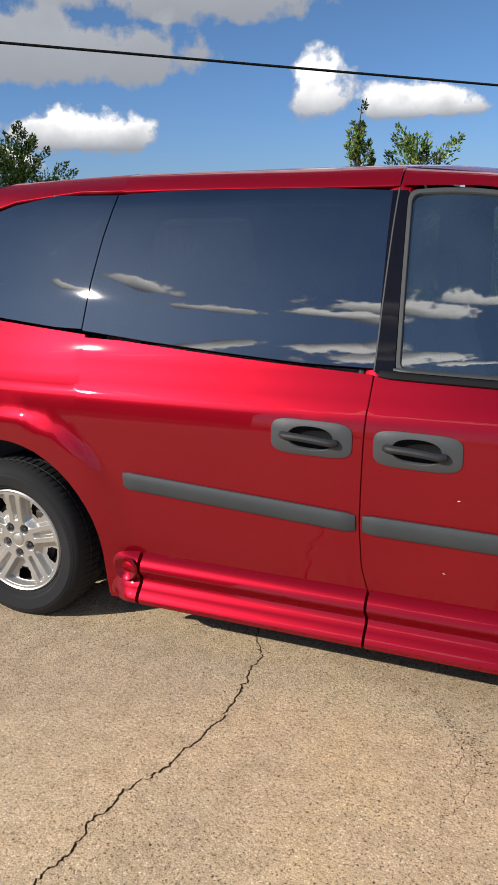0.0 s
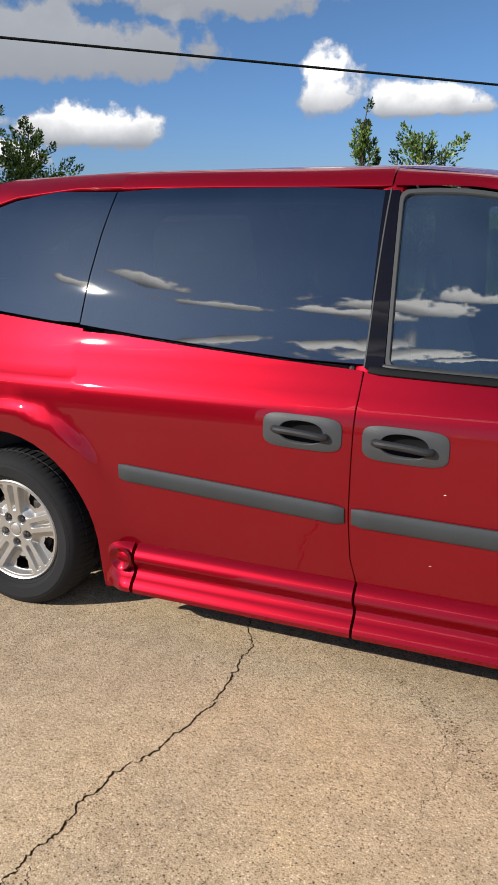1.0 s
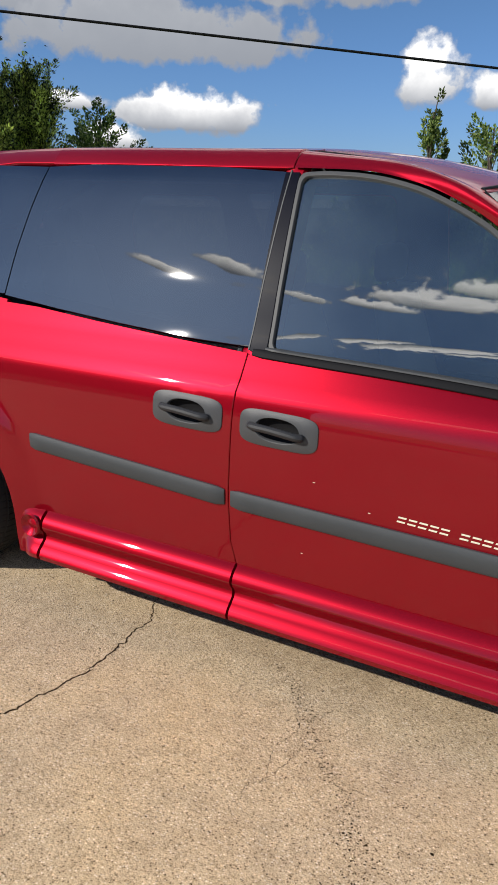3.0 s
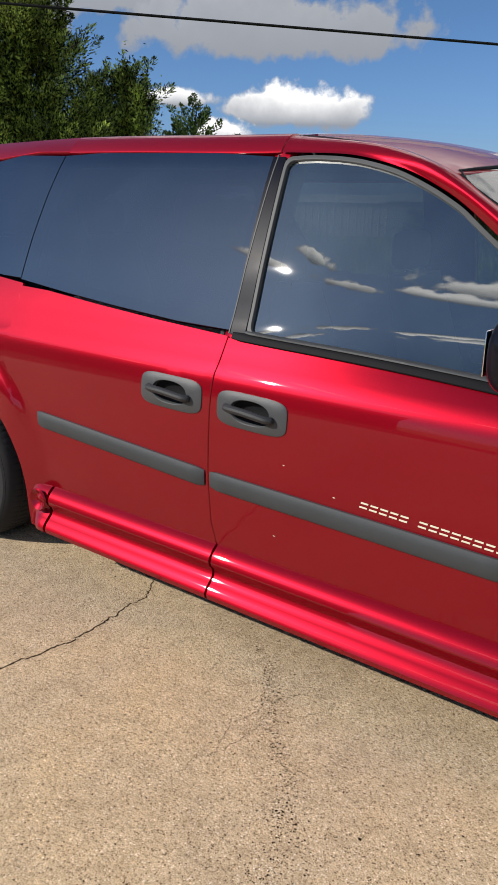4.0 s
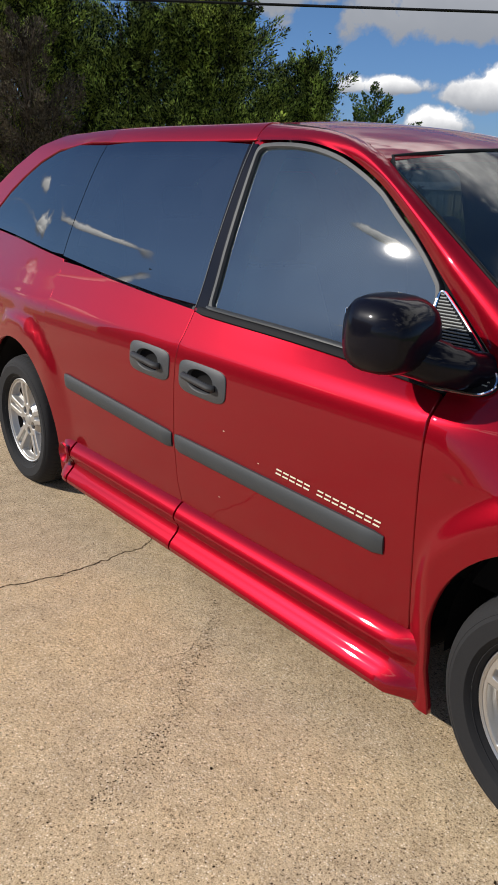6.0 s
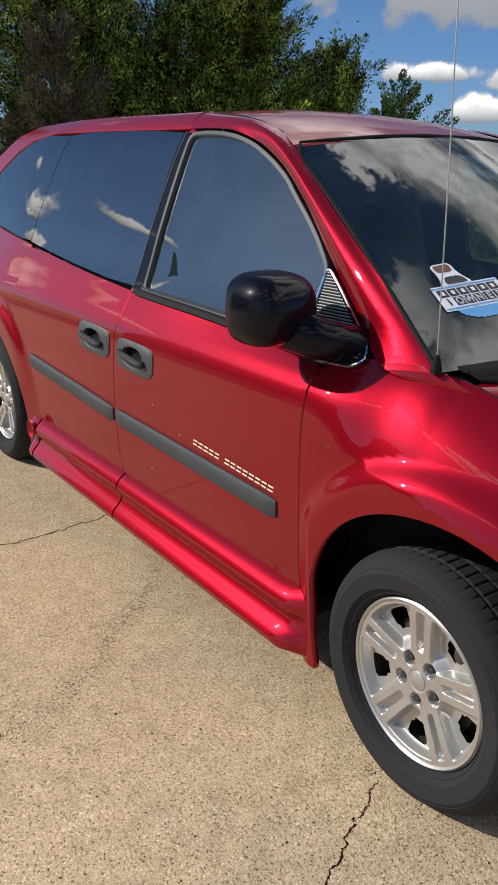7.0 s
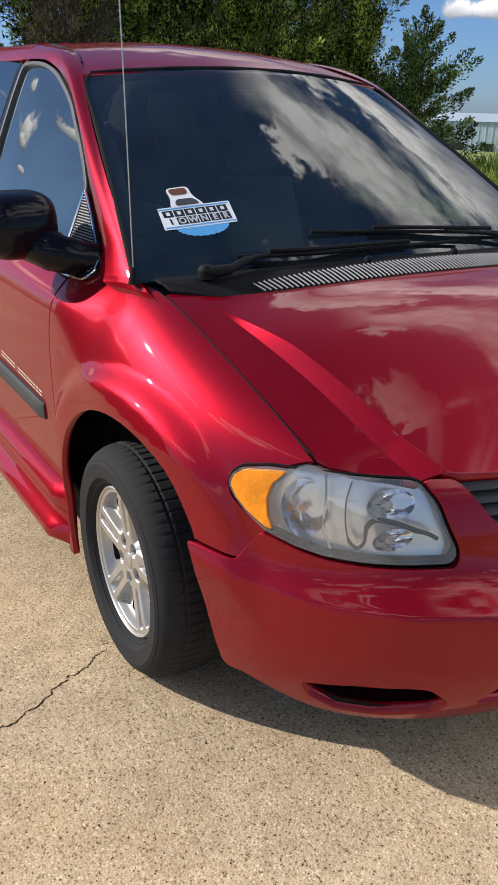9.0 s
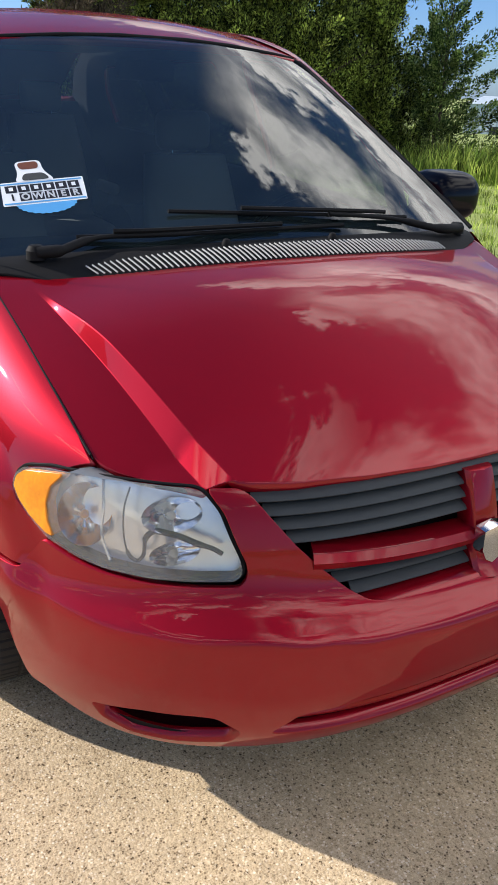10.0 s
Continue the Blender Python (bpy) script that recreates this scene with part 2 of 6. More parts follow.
SIDEGLASS = glass("side_glass", (0.30, 0.37, 0.37), 2.8, haze_sheen=0.048, haze_sheen_colour=(0.33, 0.50, 0.60))
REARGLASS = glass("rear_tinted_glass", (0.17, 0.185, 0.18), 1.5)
SCREEN = glass("windshield_glass", (0.36, 0.43, 0.44), 1.90, haze_sheen=0.026, haze_sheen_colour=(0.30, 0.48, 0.56))
LENS = glass("clear_lens", (0.95, 0.96, 0.97), 1.5, 0.02, haze_sheen=0.14, haze_sheen_colour=(0.90, 0.92, 0.94))
BOWL = material("lamp_reflector", (0.90, 0.92, 0.95), 0.16, 1.0, grain=0.05, grain_scale=60)


def concrete_material():
    """Exposed-aggregate concrete: small pebbles of many browns in a sandy paste, with stains and worn patches."""
    m = bpy.data.materials.new("aggregate_concrete")
    m.use_nodes = True
    t = m.node_tree
    b = t.nodes["Principled BSDF"]
    b.inputs["Roughness"].default_value = 0.9
    b.inputs["Specular IOR Level"].default_value = 0.25
    tc = t.nodes.new("ShaderNodeTexCoord")

    def tex(kind, scale, **k):
        n = t.nodes.new(kind)
        n.inputs["Scale"].default_value = scale
        for a, v in k.items():
            n.inputs[a].default_value = v
        t.links.new(tc.outputs["Object"], n.inputs["Vector"])
        return n

    def ramp(src, stops):
        n = t.nodes.new("ShaderNodeValToRGB")
        t.links.new(src, n.inputs[0])
        while len(n.color_ramp.elements) < len(stops):
            n.color_ramp.elements.new(0.5)
        for e, (p, c) in zip(n.color_ramp.elements, stops):
            e.position, e.color = p, (*c, 1)
        return n.outputs[0]

    def mix(kind, fac, a, c):
        n = t.nodes.new("ShaderNodeMix")
        n.data_type, n.blend_type = "RGBA", kind
        for i, v in ((0, fac), (6, a), (7, c)):
            if isinstance(v, float):
                n.inputs[i].default_value = v
            elif isinstance(v, tuple):
                n.inputs[i].default_value = (*v, 1)
            else:
                t.links.new(v, n.inputs[i])
        return n.outputs[2]

    stones = tex("ShaderNodeTexVoronoi", 170.0)
    grains = tex("ShaderNodeTexVoronoi", 420.0)
    patch = tex("ShaderNodeTexNoise", 1.1, Detail=6.0, Roughness=0.6)
    fine = tex("ShaderNodeTexNoise", 14.0, Detail=6.0, Roughness=0.6)
    sepc = t.nodes.new("ShaderNodeSeparateColor")
    t.links.new(stones.outputs["Color"], sepc.inputs[0])
    pebble = ramp(sepc.outputs[0], [(0.0, (0.13, 0.085, 0.045)), (0.12, (0.36, 0.27, 0.155)), (0.45, (0.55, 0.430, 0.265)), (0.8, (0.62, 0.500, 0.325)), (1.0, (0.80, 0.71, 0.54))])
    sepg = t.nodes.new("ShaderNodeSeparateColor")
    t.links.new(grains.outputs["Color"], sepg.inputs[0])
    paste = ramp(sepg.outputs[1], [(0.0, (0.34, 0.25, 0.14)), (0.2, (0.51, 0.395, 0.24)), (1.0, (0.64, 0.515, 0.335))])
    body = mix("MIX", ramp(stones.outputs["Distance"], [(0.3, (0, 0, 0)), (0.62, (1, 1, 1))]), pebble, paste)
    body = mix("MULTIPLY", 1.0, body, ramp(patch.outputs["Fac"], [(0.25, (0.80, 0.77, 0.74)), (0.5, (1.0, 0.98, 0.95)), (0.75, (1.12, 1.08, 0.98))]))
    body = mix("MULTIPLY", 1.0, body, ramp(fine.outputs["Fac"], [(0.3, (0.84, 0.83, 0.82)), (0.6, (1.05, 1.05, 1.05))]))
    pits = tex("ShaderNodeTexNoise", 95.0, Detail=4.0, Roughness=0.62)
    body = mix("MULTIPLY", 1.0, body, ramp(pits.outputs["Fac"], [(0.32, (0.16, 0.13, 0.10)), (0.42, (0.95, 0.95, 0.95)), (0.58, (1.0, 1.0, 1.0)), (0.68, (1.3, 1.3, 1.27))]))
    streak = tex("ShaderNodeTexNoise", 0.33, Detail=8.0, Roughness=0.68)
    body = mix("MULTIPLY", 1.0, body, ramp(streak.outputs["Fac"], [(0.34, (0.81, 0.80, 0.82)), (0.5, (1.07, 1.06, 1.12)), (0.66, (1.14, 1.08, 1.05))]))
    t.links.new(body, b.inputs["Base Color"])
    bp = t.nodes.new("ShaderNodeBump")
    bp.inputs["Strength"].default_value, bp.inputs["Distance"].default_value = 0.42, 0.003
    inv = t.nodes.new("ShaderNodeMath")
    inv.operation = "SUBTRACT"
    inv.inputs[0].default_value = 1.0
    t.links.new(stones.outputs["Distance"], inv.inputs[1])
    t.links.new(inv.outputs[0], bp.inputs["Height"])
    t.links.new(bp.outputs[0], b.inputs["Normal"])
    return m


def leaf_material(name, dark, light, trans=0.35):
    m = bpy.data.materials.new(name)
    m.use_nodes = True
    t = m.node_tree
    t.nodes.clear()
    geo = t.nodes.new("ShaderNodeNewGeometry")
    r = t.nodes.new("ShaderNodeValToRGB")
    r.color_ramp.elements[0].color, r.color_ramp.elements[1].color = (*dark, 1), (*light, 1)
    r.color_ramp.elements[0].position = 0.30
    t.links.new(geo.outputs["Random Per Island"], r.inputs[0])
    # noise patches paint shaded hollows and sunlit clumps into the leaf colour
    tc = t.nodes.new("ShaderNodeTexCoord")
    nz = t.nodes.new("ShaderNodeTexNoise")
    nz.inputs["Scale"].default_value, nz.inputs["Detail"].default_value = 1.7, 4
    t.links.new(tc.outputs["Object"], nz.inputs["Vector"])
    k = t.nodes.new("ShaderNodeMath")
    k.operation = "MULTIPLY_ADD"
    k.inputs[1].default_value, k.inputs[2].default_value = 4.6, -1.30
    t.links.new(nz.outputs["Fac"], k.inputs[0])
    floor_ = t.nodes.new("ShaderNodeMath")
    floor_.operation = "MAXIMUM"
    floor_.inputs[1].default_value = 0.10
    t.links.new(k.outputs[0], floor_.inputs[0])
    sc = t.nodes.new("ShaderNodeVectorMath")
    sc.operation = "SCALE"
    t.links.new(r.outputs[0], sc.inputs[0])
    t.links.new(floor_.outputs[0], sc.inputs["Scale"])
    d = t.nodes.new("ShaderNodeBsdfPrincipled")
    d.inputs["Roughness"].default_value, d.inputs["Specular IOR Level"].default_value = 0.6, 0.12
    t.links.new(sc.outputs[0], d.inputs["Base Color"])
    tr = t.nodes.new("ShaderNodeBsdfTranslucent")
    t.links.new(sc.outputs[0], tr.inputs[0])
    mx = t.nodes.new("ShaderNodeMixShader")
    mx.inputs[0].default_value = trans
    t.links.new(d.outputs[0], mx.inputs[1])
    t.links.new(tr.outputs[0], mx.inputs[2])
    o = t.nodes.new("ShaderNodeOutputMaterial")
    t.links.new(mx.outputs[0], o.inputs[0])
    return m


CONCRETE = concrete_material()
# near-black to bright range: light and shade among the leaves put into colour
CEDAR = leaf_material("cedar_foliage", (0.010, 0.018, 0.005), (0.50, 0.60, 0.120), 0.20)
DRY = leaf_material("dry_foliage", (0.04, 0.031, 0.022), (0.14, 0.115, 0.08), 0.15)
BROAD = leaf_material("broad_leaves", (0.05, 0.09, 0.024), (0.38, 0.46, 0.14), 0.3)
WEED = leaf_material("weed_leaves", (0.16, 0.24, 0.04), (0.56, 0.64, 0.15), 0.45)
BARK = material("bark", (0.10, 0.075, 0.055), 0.9, grain=0.3, grain_scale=30, blotch=0.3, blotch_scale=4, bump=0.6, bump_scale=60)
TURF = material("turf_soil", (0.24, 0.29, 0.075), 0.95, grain=0.4, grain_scale=12, blotch=0.35, blotch_scale=0.6, bump=0.6, bump_scale=25)
BEIGE = material("beige_wall", (0.50, 0.44, 0.34), 0.8, grain=0.08, grain_scale=3, blotch=0.12, blotch_scale=0.4)
GREYWALL = material("grey_block_wall", (0.33, 0.31, 0.27), 0.85, grain=0.08, grain_scale=3, blotch=0.12, blotch_scale=0.4)
BLUEGREY = material("bluegrey_sheeting", (0.42, 0.50, 0.58), 0.45, 0.3, grain=0.06, grain_scale=3, blotch=0.1, blotch_scale=0.5)
DARKROOF = material("dark_roof", (0.05, 0.05, 0.055), 0.8, grain=0.2, grain_scale=4, blotch=0.2, blotch_scale=0.5)
CRACK = material("crack_dirt", (0.030, 0.019, 0.010), 1.0, spec=0.0, grain=0.4, grain_scale=80)

# ---- building tools ----
from mathutils.geometry import delaunay_2d_cdt


def rank(xs, x):
    """How many of the rising numbers xs are not above x."""
    lo, hi = 0, len(xs)
    while lo < hi:
        m = (lo + hi) // 2
        lo, hi = (m + 1, hi) if xs[m] <= x else (lo, m)
    return lo


def pchip(*pts):
    """A smooth curve through points (t, value) that never overshoots."""
    xs, ys = [p[0] for p in pts], [p[1] for p in pts]
    n = len(xs)
    h = [xs[i + 1] - xs[i] for i in range(n - 1)]
    s = [(ys[i + 1] - ys[i]) / h[i] for i in range(n - 1)]
    d = [s[0]] + [0.0] * (n - 2) + [s[-1]]
    for i in range(1, n - 1):
        if s[i - 1] * s[i] > 0:
            w1, w2 = 2 * h[i] + h[i - 1], h[i] + 2 * h[i - 1]
            d[i] = (w1 + w2) / (w1 / s[i - 1] + w2 / s[i])

    def f(x):
        if x <= xs[0]:
            return ys[0] + d[0] * (x - xs[0])
        if x >= xs[-1]:
            return ys[-1] + d[-1] * (x - xs[-1])
        i = rank(xs, x) - 1
        t = (x - xs[i]) / h[i]
        return (ys[i] * (1 + 2 * t) * (1 - t) ** 2 + h[i] * d[i] * t * (1 - t) ** 2
                + ys[i + 1] * t * t * (3 - 2 * t) + h[i] * d[i + 1] * t * t * (t - 1))

    return f


def smooth(a, b, x):
    t = min(1.0, max(0.0, (x - a) / (b - a)))
    return t * t * (3 - 2 * t)


def link(name, verts, faces, mat, parent=None, label="", normals=None, sharp=35):
    """One mesh object under a thing or a part. mat: a material, or several with an index for each face."""
    me = bpy.data.meshes.new(name)
    me.from_pydata([tuple(v) for v in verts], [], faces)
    me.materials.append(mat)
    me.polygons.foreach_set("use_smooth", [True] * len(me.polygons))
    me.update()
    if normals is not None:
        me.normals_split_custom_set_from_vertices([tuple(n) for n in normals])
    elif sharp:
        me.set_sharp_from_angle(angle=radians(sharp))
    ob = new(name, me)
    ob.parent = parent
    if label:
        ob["label"] = label
    return ob


def part(name, bm, mat, parent=None, label="", sharp=35):
    bmesh.ops.recalc_face_normals(bm, faces=bm.faces)
    bm.verts.index_update()
    vs = [v.co.copy() for v in bm.verts]
    fs = [[v.index for v in f.verts] for f in bm.faces]
    bm.free()
    return link(name, vs, fs, mat, parent, label, sharp=sharp)


def empty(name, label, category, at=(0, 0, 0), group="", kind=""):
    ob = new(name)
    ob.location = at
    ob.empty_display_size = 0.1
    return tagged(ob, label, category, group, kind)


def rounded(poly, r, steps=5):
    """A closed outline with its corners rounded."""
    out, n = [], len(poly)
    for i in range(n):
        p = Vector(poly[i])
        a, b = Vector(poly[i - 1]) - p, Vector(poly[(i + 1) % n]) - p
        k = min(r, 0.48 * a.length, 0.48 * b.length)
        a, b = p + a.normalized() * k, p + b.normalized() * k
        for j in range(steps + 1):
            t = j / steps
            q = a * (1 - t) ** 2 + p * 2 * t * (1 - t) + b * t * t
            if not out or (q - out[-1]).length > 1e-4:
                out.append(q)
    if (out[0] - out[-1]).length < 1e-4:
        out.pop()
    return out


def inset(poly, d):
    """A closed outline drawn in by d metres."""
    n = len(poly)
    area = sum(poly[i - 1][0] * poly[i][1] - poly[i][0] * poly[i - 1][1] for i in range(n))
    s = 1 if area > 0 else -1
    out = []
    for i in range(n):
        p, a, b = Vector(poly[i]), Vector(poly[i - 1]), Vector(poly[(i + 1) % n])
        e1, e2 = (p - a).normalized(), (b - p).normalized()
        n1, n2 = Vector((-e1.y, e1.x)) * s, Vector((-e2.y, e2.x)) * s
        m = (n1 + n2).normalized()
        out.append(p + m * d / max(0.5, m.dot(n1)))
    return out


def inside(px, py, poly):
    """Which of many points lie in a closed outline."""
    res = np.zeros(px.shape, bool)
    n = len(poly)
    for i in range(n):
        x0, y0 = poly[i - 1][0], poly[i - 1][1]
        x1, y1 = poly[i][0], poly[i][1]
        if y0 == y1:
            continue
        hit = ((y0 > py) != (y1 > py)) & (px < (x1 - x0) * (py - y0) / (y1 - y0) + x0)
        res ^= hit
    return res


YC = 0.92


def outward(p):
    return p - Vector((min(1.85, max(-1.8, p.x)), YC, min(1.2, max(0.6, p.z - 0.02))))


def panel(name, outline, fn, mat, parent, label="", step=0.045, holes=(), thick=0.022, out=outward, extra=()):
    """A curved sheet: a flat outline with holes, filled with triangles, laid on the surface fn(u, v), with a rolled edge."""
    def fine(poly):
        res = []
        for i in range(len(poly)):
            a, b = Vector(poly[i]), Vector(poly[(i + 1) % len(poly)])
            k = max(1, int((b - a).length / step + 0.5))
            res += [a.lerp(b, j / k) for j in range(k)]
        return res

    loops = [fine(outline)] + [fine(h) for h in holes]
    pts, edges = [], []
    for lp in loops:
        s = len(pts)
        pts += lp
        edges += [(s + i, s + (i + 1) % len(lp)) for i in range(len(lp))]
    us, vs = [p[0] for p in loops[0]], [p[1] for p in loops[0]]
    gu, gv = np.meshgrid(np.arange(min(us) + step * 0.37, max(us), step), np.arange(min(vs) + step * 0.41, max(vs), step))
    gu, gv = gu.ravel(), gv.ravel()
    ok = inside(gu, gv, loops[0])
    for lp in loops[1:]:
        ok &= ~inside(gu, gv, lp)
    gu, gv = gu[ok], gv[ok]
    if len(gu):
        allp = np.array([(p[0], p[1]) for p in pts])
        near = np.array([np.min((allp[:, 0] - a) ** 2 + (allp[:, 1] - b) ** 2) for a, b in zip(gu, gv)]) > (0.45 * step) ** 2
        pts += [Vector((a, b)) for a, b in zip(gu[near], gv[near])]
    if len(extra):
        ex = np.array(extra)
        base_n = sum(len(lp) for lp in loops)
        pts = pts[:base_n] + [p for p in pts[base_n:] if np.min((ex[:, 0] - p[0]) ** 2 + (ex[:, 1] - p[1]) ** 2) > (0.5 * step) ** 2]
        ok = inside(ex[:, 0], ex[:, 1], inset(loops[0], 0.003))
        for lp in loops[1:]:
            ok &= ~inside(ex[:, 0], ex[:, 1], inset(lp, -0.004))
        pts += [Vector(p) for p in ex[ok]]
    v2, _, tris, *_ = delaunay_2d_cdt([Vector(p) for p in pts], edges, [], 0, 1e-6)
    v2 = [Vector(p) for p in v2]
    cx = np.array([(v2[a][0] + v2[b][0] + v2[c][0]) / 3 for a, b, c in tris])
    cy = np.array([(v2[a][1] + v2[b][1] + v2[c][1]) / 3 for a, b, c in tris])
    ok = inside(cx, cy, loops[0])
    for lp in loops[1:]:
        ok &= ~inside(cx, cy, lp)
    tris = [list(t) for t, k in zip(tris, ok) if k]
    verts, normals = [], []
    e = 2e-3
    for p in v2:
        q = fn(p[0], p[1])
        n = (fn(p[0] + e, p[1]) - fn(p[0] - e, p[1])).cross(fn(p[0], p[1] + e) - fn(p[0], p[1] - e))
        n.normalize()
        if n.dot(out(q) if callable(out) else out) < 0:
            n.negate()
        verts.append(q)
        normals.append(n)
    count = {}
    for i, (a, b, c) in enumerate(tris):
        nn = (verts[b] - verts[a]).cross(verts[c] - verts[a])
        if nn.dot(normals[a] + normals[b] + normals[c]) < 0:
            tris[i] = [a, c, b]
        for k in range(3):
            u, v = tris[i][k], tris[i][(k + 1) % 3]
            count[(u, v)] = 1
    faces = list(tris)
    if thick:
        border = [(u, v) for (u, v) in count if (v, u) not in count]
        sidev = {}
        for u, v in border:
            sd = (verts[v] - verts[u]).cross(normals[u]).normalized()
            for w in (u, v):
                sidev[w] = sidev.get(w, Vector()) + sd
        rows = {}
        for w, sd in sidev.items():
            sd.normalize()
            n, p = normals[w], verts[w]
            rows[w] = len(verts)
            verts += [p, p + sd * 0.0015 - n * 0.0025, p + sd * 0.0015 - n * thick]
            normals += [n, (n + sd).normalized(), sd]
        for u, v in border:
            a, b = rows[u], rows[v]
            faces += [[b, a, a + 1, b + 1], [b + 1, a + 1, a + 2, b + 2]]
    return link(name, verts, faces, mat, parent, label, normals)


def loft(name, rings, mat, parent=None, label="", closed=True, caps=True, sharp=35, loop=False):
    """Rings of equally many points joined into one skin. loop: the last ring joins the first."""
    n = len(rings[0])
    verts = [p for r in rings for p in r]
    faces = []
    m = len(rings)
    for i in range(m if loop else m - 1):
        a, b = i * n, ((i + 1) % m) * n
        for j in range(n if closed else n - 1):
            k = (j + 1) % n
            faces.append([a + j, a + k, b + k, b + j])
    if caps and not loop and closed:
        faces += [list(range(n))[::-1], [(m - 1) * n + j for j in range(n)]]
    bm = bmesh.new()
    vs = [bm.verts.new(v) for v in verts]
    for f in faces:
        try:
            bm.faces.new([vs[i] for i in f])
        except ValueError:
            pass
    return part(name, bm, mat, parent, label, sharp)


def tube(name, pts, r, mat, parent=None, label="", segs=8, squash=1.0):
    """A round bar along points; r may be one radius or one for each point."""
    pts = [Vector(p) for p in pts]
    rings = []
    for i, p in enumerate(pts):
        d = (pts[min(i + 1, len(pts) - 1)] - pts[max(i - 1, 0)]).normalized()
        a = d.cross(Vector((0, 0, 1)))
        if a.length < 1e-3:
            a = Vector((1, 0, 0))
        a.normalize()
        b = a.cross(d)
        rr = r[i] if isinstance(r, (list, tuple)) else r
        rings.append([p + a * math.cos(t) * rr + b * math.sin(t) * rr * squash for t in [2 * math.pi * k / segs for k in range(segs)]])
    return loft(name, rings, mat, parent, label)


def smoothline(pts, per=8):
    """More points on a smooth curve through the given ones."""
    ts = list(range(len(pts)))
    fs = [pchip(*[(t, p[i]) for t, p in zip(ts, pts)]) for i in range(3)]
    k = (len(pts) - 1) * per
    return [Vector([f(j / per) for f in fs]) for j in range(k + 1)]


def block(name, centre, size, mat, parent=None, label="", r=0.01, rot=None, segs=2):
    """A box with rounded edges."""
    bm = bmesh.new()
    bmesh.ops.create_cube(bm, size=1)
    for v in bm.verts:
        v.co = Vector([v.co[i] * size[i] for i in range(3)])
    if r:
        bmesh.ops.bevel(bm, geom=bm.edges[:], offset=min(r, 0.45 * min(size)), segments=segs, profile=0.5, affect="EDGES")
    if rot is not None:
        bmesh.ops.transform(bm, matrix=rot, verts=bm.verts)
    bmesh.ops.translate(bm, verts=bm.verts, vec=Vector(centre))
    return part(name, bm, mat, parent, label, sharp=50)


def lathe(name, profile, centre, mat, parent=None, label="", segs=64, vary=None, axis="y"):
    """Turns a profile (r, offset) about an axle along y (or z) through centre. vary(i, j): a change of radius."""
    rings = []
    for i in range(segs):
        t = 2 * math.pi * i / segs
        ring = []
        for j, (r, o) in enumerate(profile):
            rr = r + (vary(i, j) if vary else 0.0)
            if axis == "y":
                ring.append(Vector(centre) + Vector((rr * math.cos(t), o, rr * math.sin(t))))
            else:
                ring.append(Vector(centre) + Vector((rr * math.cos(t), rr * math.sin(t), o)))
        rings.append(ring)
    return loft(name, rings, mat, parent, label, closed=False, caps=False, loop=True, sharp=30)

# ---- the van ----
van = empty("minivan", "bright red minivan with its doors closed parked on concrete", "minivan")
X0, P = 1.3, 3.0
SIDE = pchip((0.14, -0.03), (0.30, -0.03), (0.36, -0.033), (0.45, -0.041), (0.58, -0.048), (0.68, -0.052), (0.80, -0.053), (0.88, -0.050), (0.935, -0.043),
             (0.965, -0.034), (1.0, -0.012), (1.04, 0.010), (1.07, 0.026), (1.10, 0.042), (1.3, 0.120), (1.5, 0.205), (1.6, 0.252), (1.65, 0.280), (1.70, 0.325), (1.74, 0.40))
REACH = pchip((0.10, 1.12), (0.14, 1.15), (0.2, 1.215), (0.25, 1.255), (0.3, 1.288), (0.36, 1.306), (0.42, 1.316), (0.53, 1.315), (0.552, 1.312), (0.564, 1.303), (0.576, 1.284), (0.595, 1.257), (0.62, 1.237), (0.65, 1.222), (0.70, 1.205),
              (0.78, 1.172), (0.85, 1.12), (1.1, 1.05))
WIDTH = pchip((0.10, 0.91), (0.14, 0.925), (0.2, 0.943), (0.3, 0.958), (0.42, 0.974), (0.54, 0.982), (0.60, 0.973), (0.75, 0.970), (0.85, 0.965), (1.1, 0.93))


def curl(x, z):
    """How far the side has turned in towards the nose at x."""
    k = min(0.985, max(0.0, (x - X0) / REACH(z)))
    return 0.97 * (1 - (1 - k ** P) ** (1 / P))


def side_y(x, z):
    y = SIDE(z) + (curl(x, z) if x > X0 else 0.0)
    y += 0.05 * smooth(0.98, 1.10, z) * smooth(0.2, 1.35, x)
    y += 0.05 * smooth(-1.2, -2.3, x)
    return y


def on_side(x, z):
    return Vector((x, side_y(x, z), z))


def at_side(off):
    """The side's surface moved out (minus) or in by off metres."""
    return lambda x, z: Vector((x, side_y(x, z) + off, z))


HUBF, HUBR, HUBZ = 1.632, -1.399, 0.335
AXLEF, AXLER, AXLEZ = 1.607, -1.412, 0.322


def flare(x, z, hub):
    r = math.hypot(x - hub - 0.02, z - HUBZ)
    return -0.027 * smooth(0.578, 0.495, r)


# plan of the nose, by way along it from the side (0) to the far side
NOSE = []
for i in range(401):
    a = math.pi / 2 * i / 400
    NOSE.append((math.sin(a) ** (2 / P), math.cos(a) ** (2 / P)))
ALONG = [0.0]
for (s0, c0), (s1, c1) in zip(NOSE, NOSE[1:]):
    ALONG.append(ALONG[-1] + math.hypot((s1 - s0) * 1.25, (c1 - c0) * 0.97))
HALF = ALONG[-1]


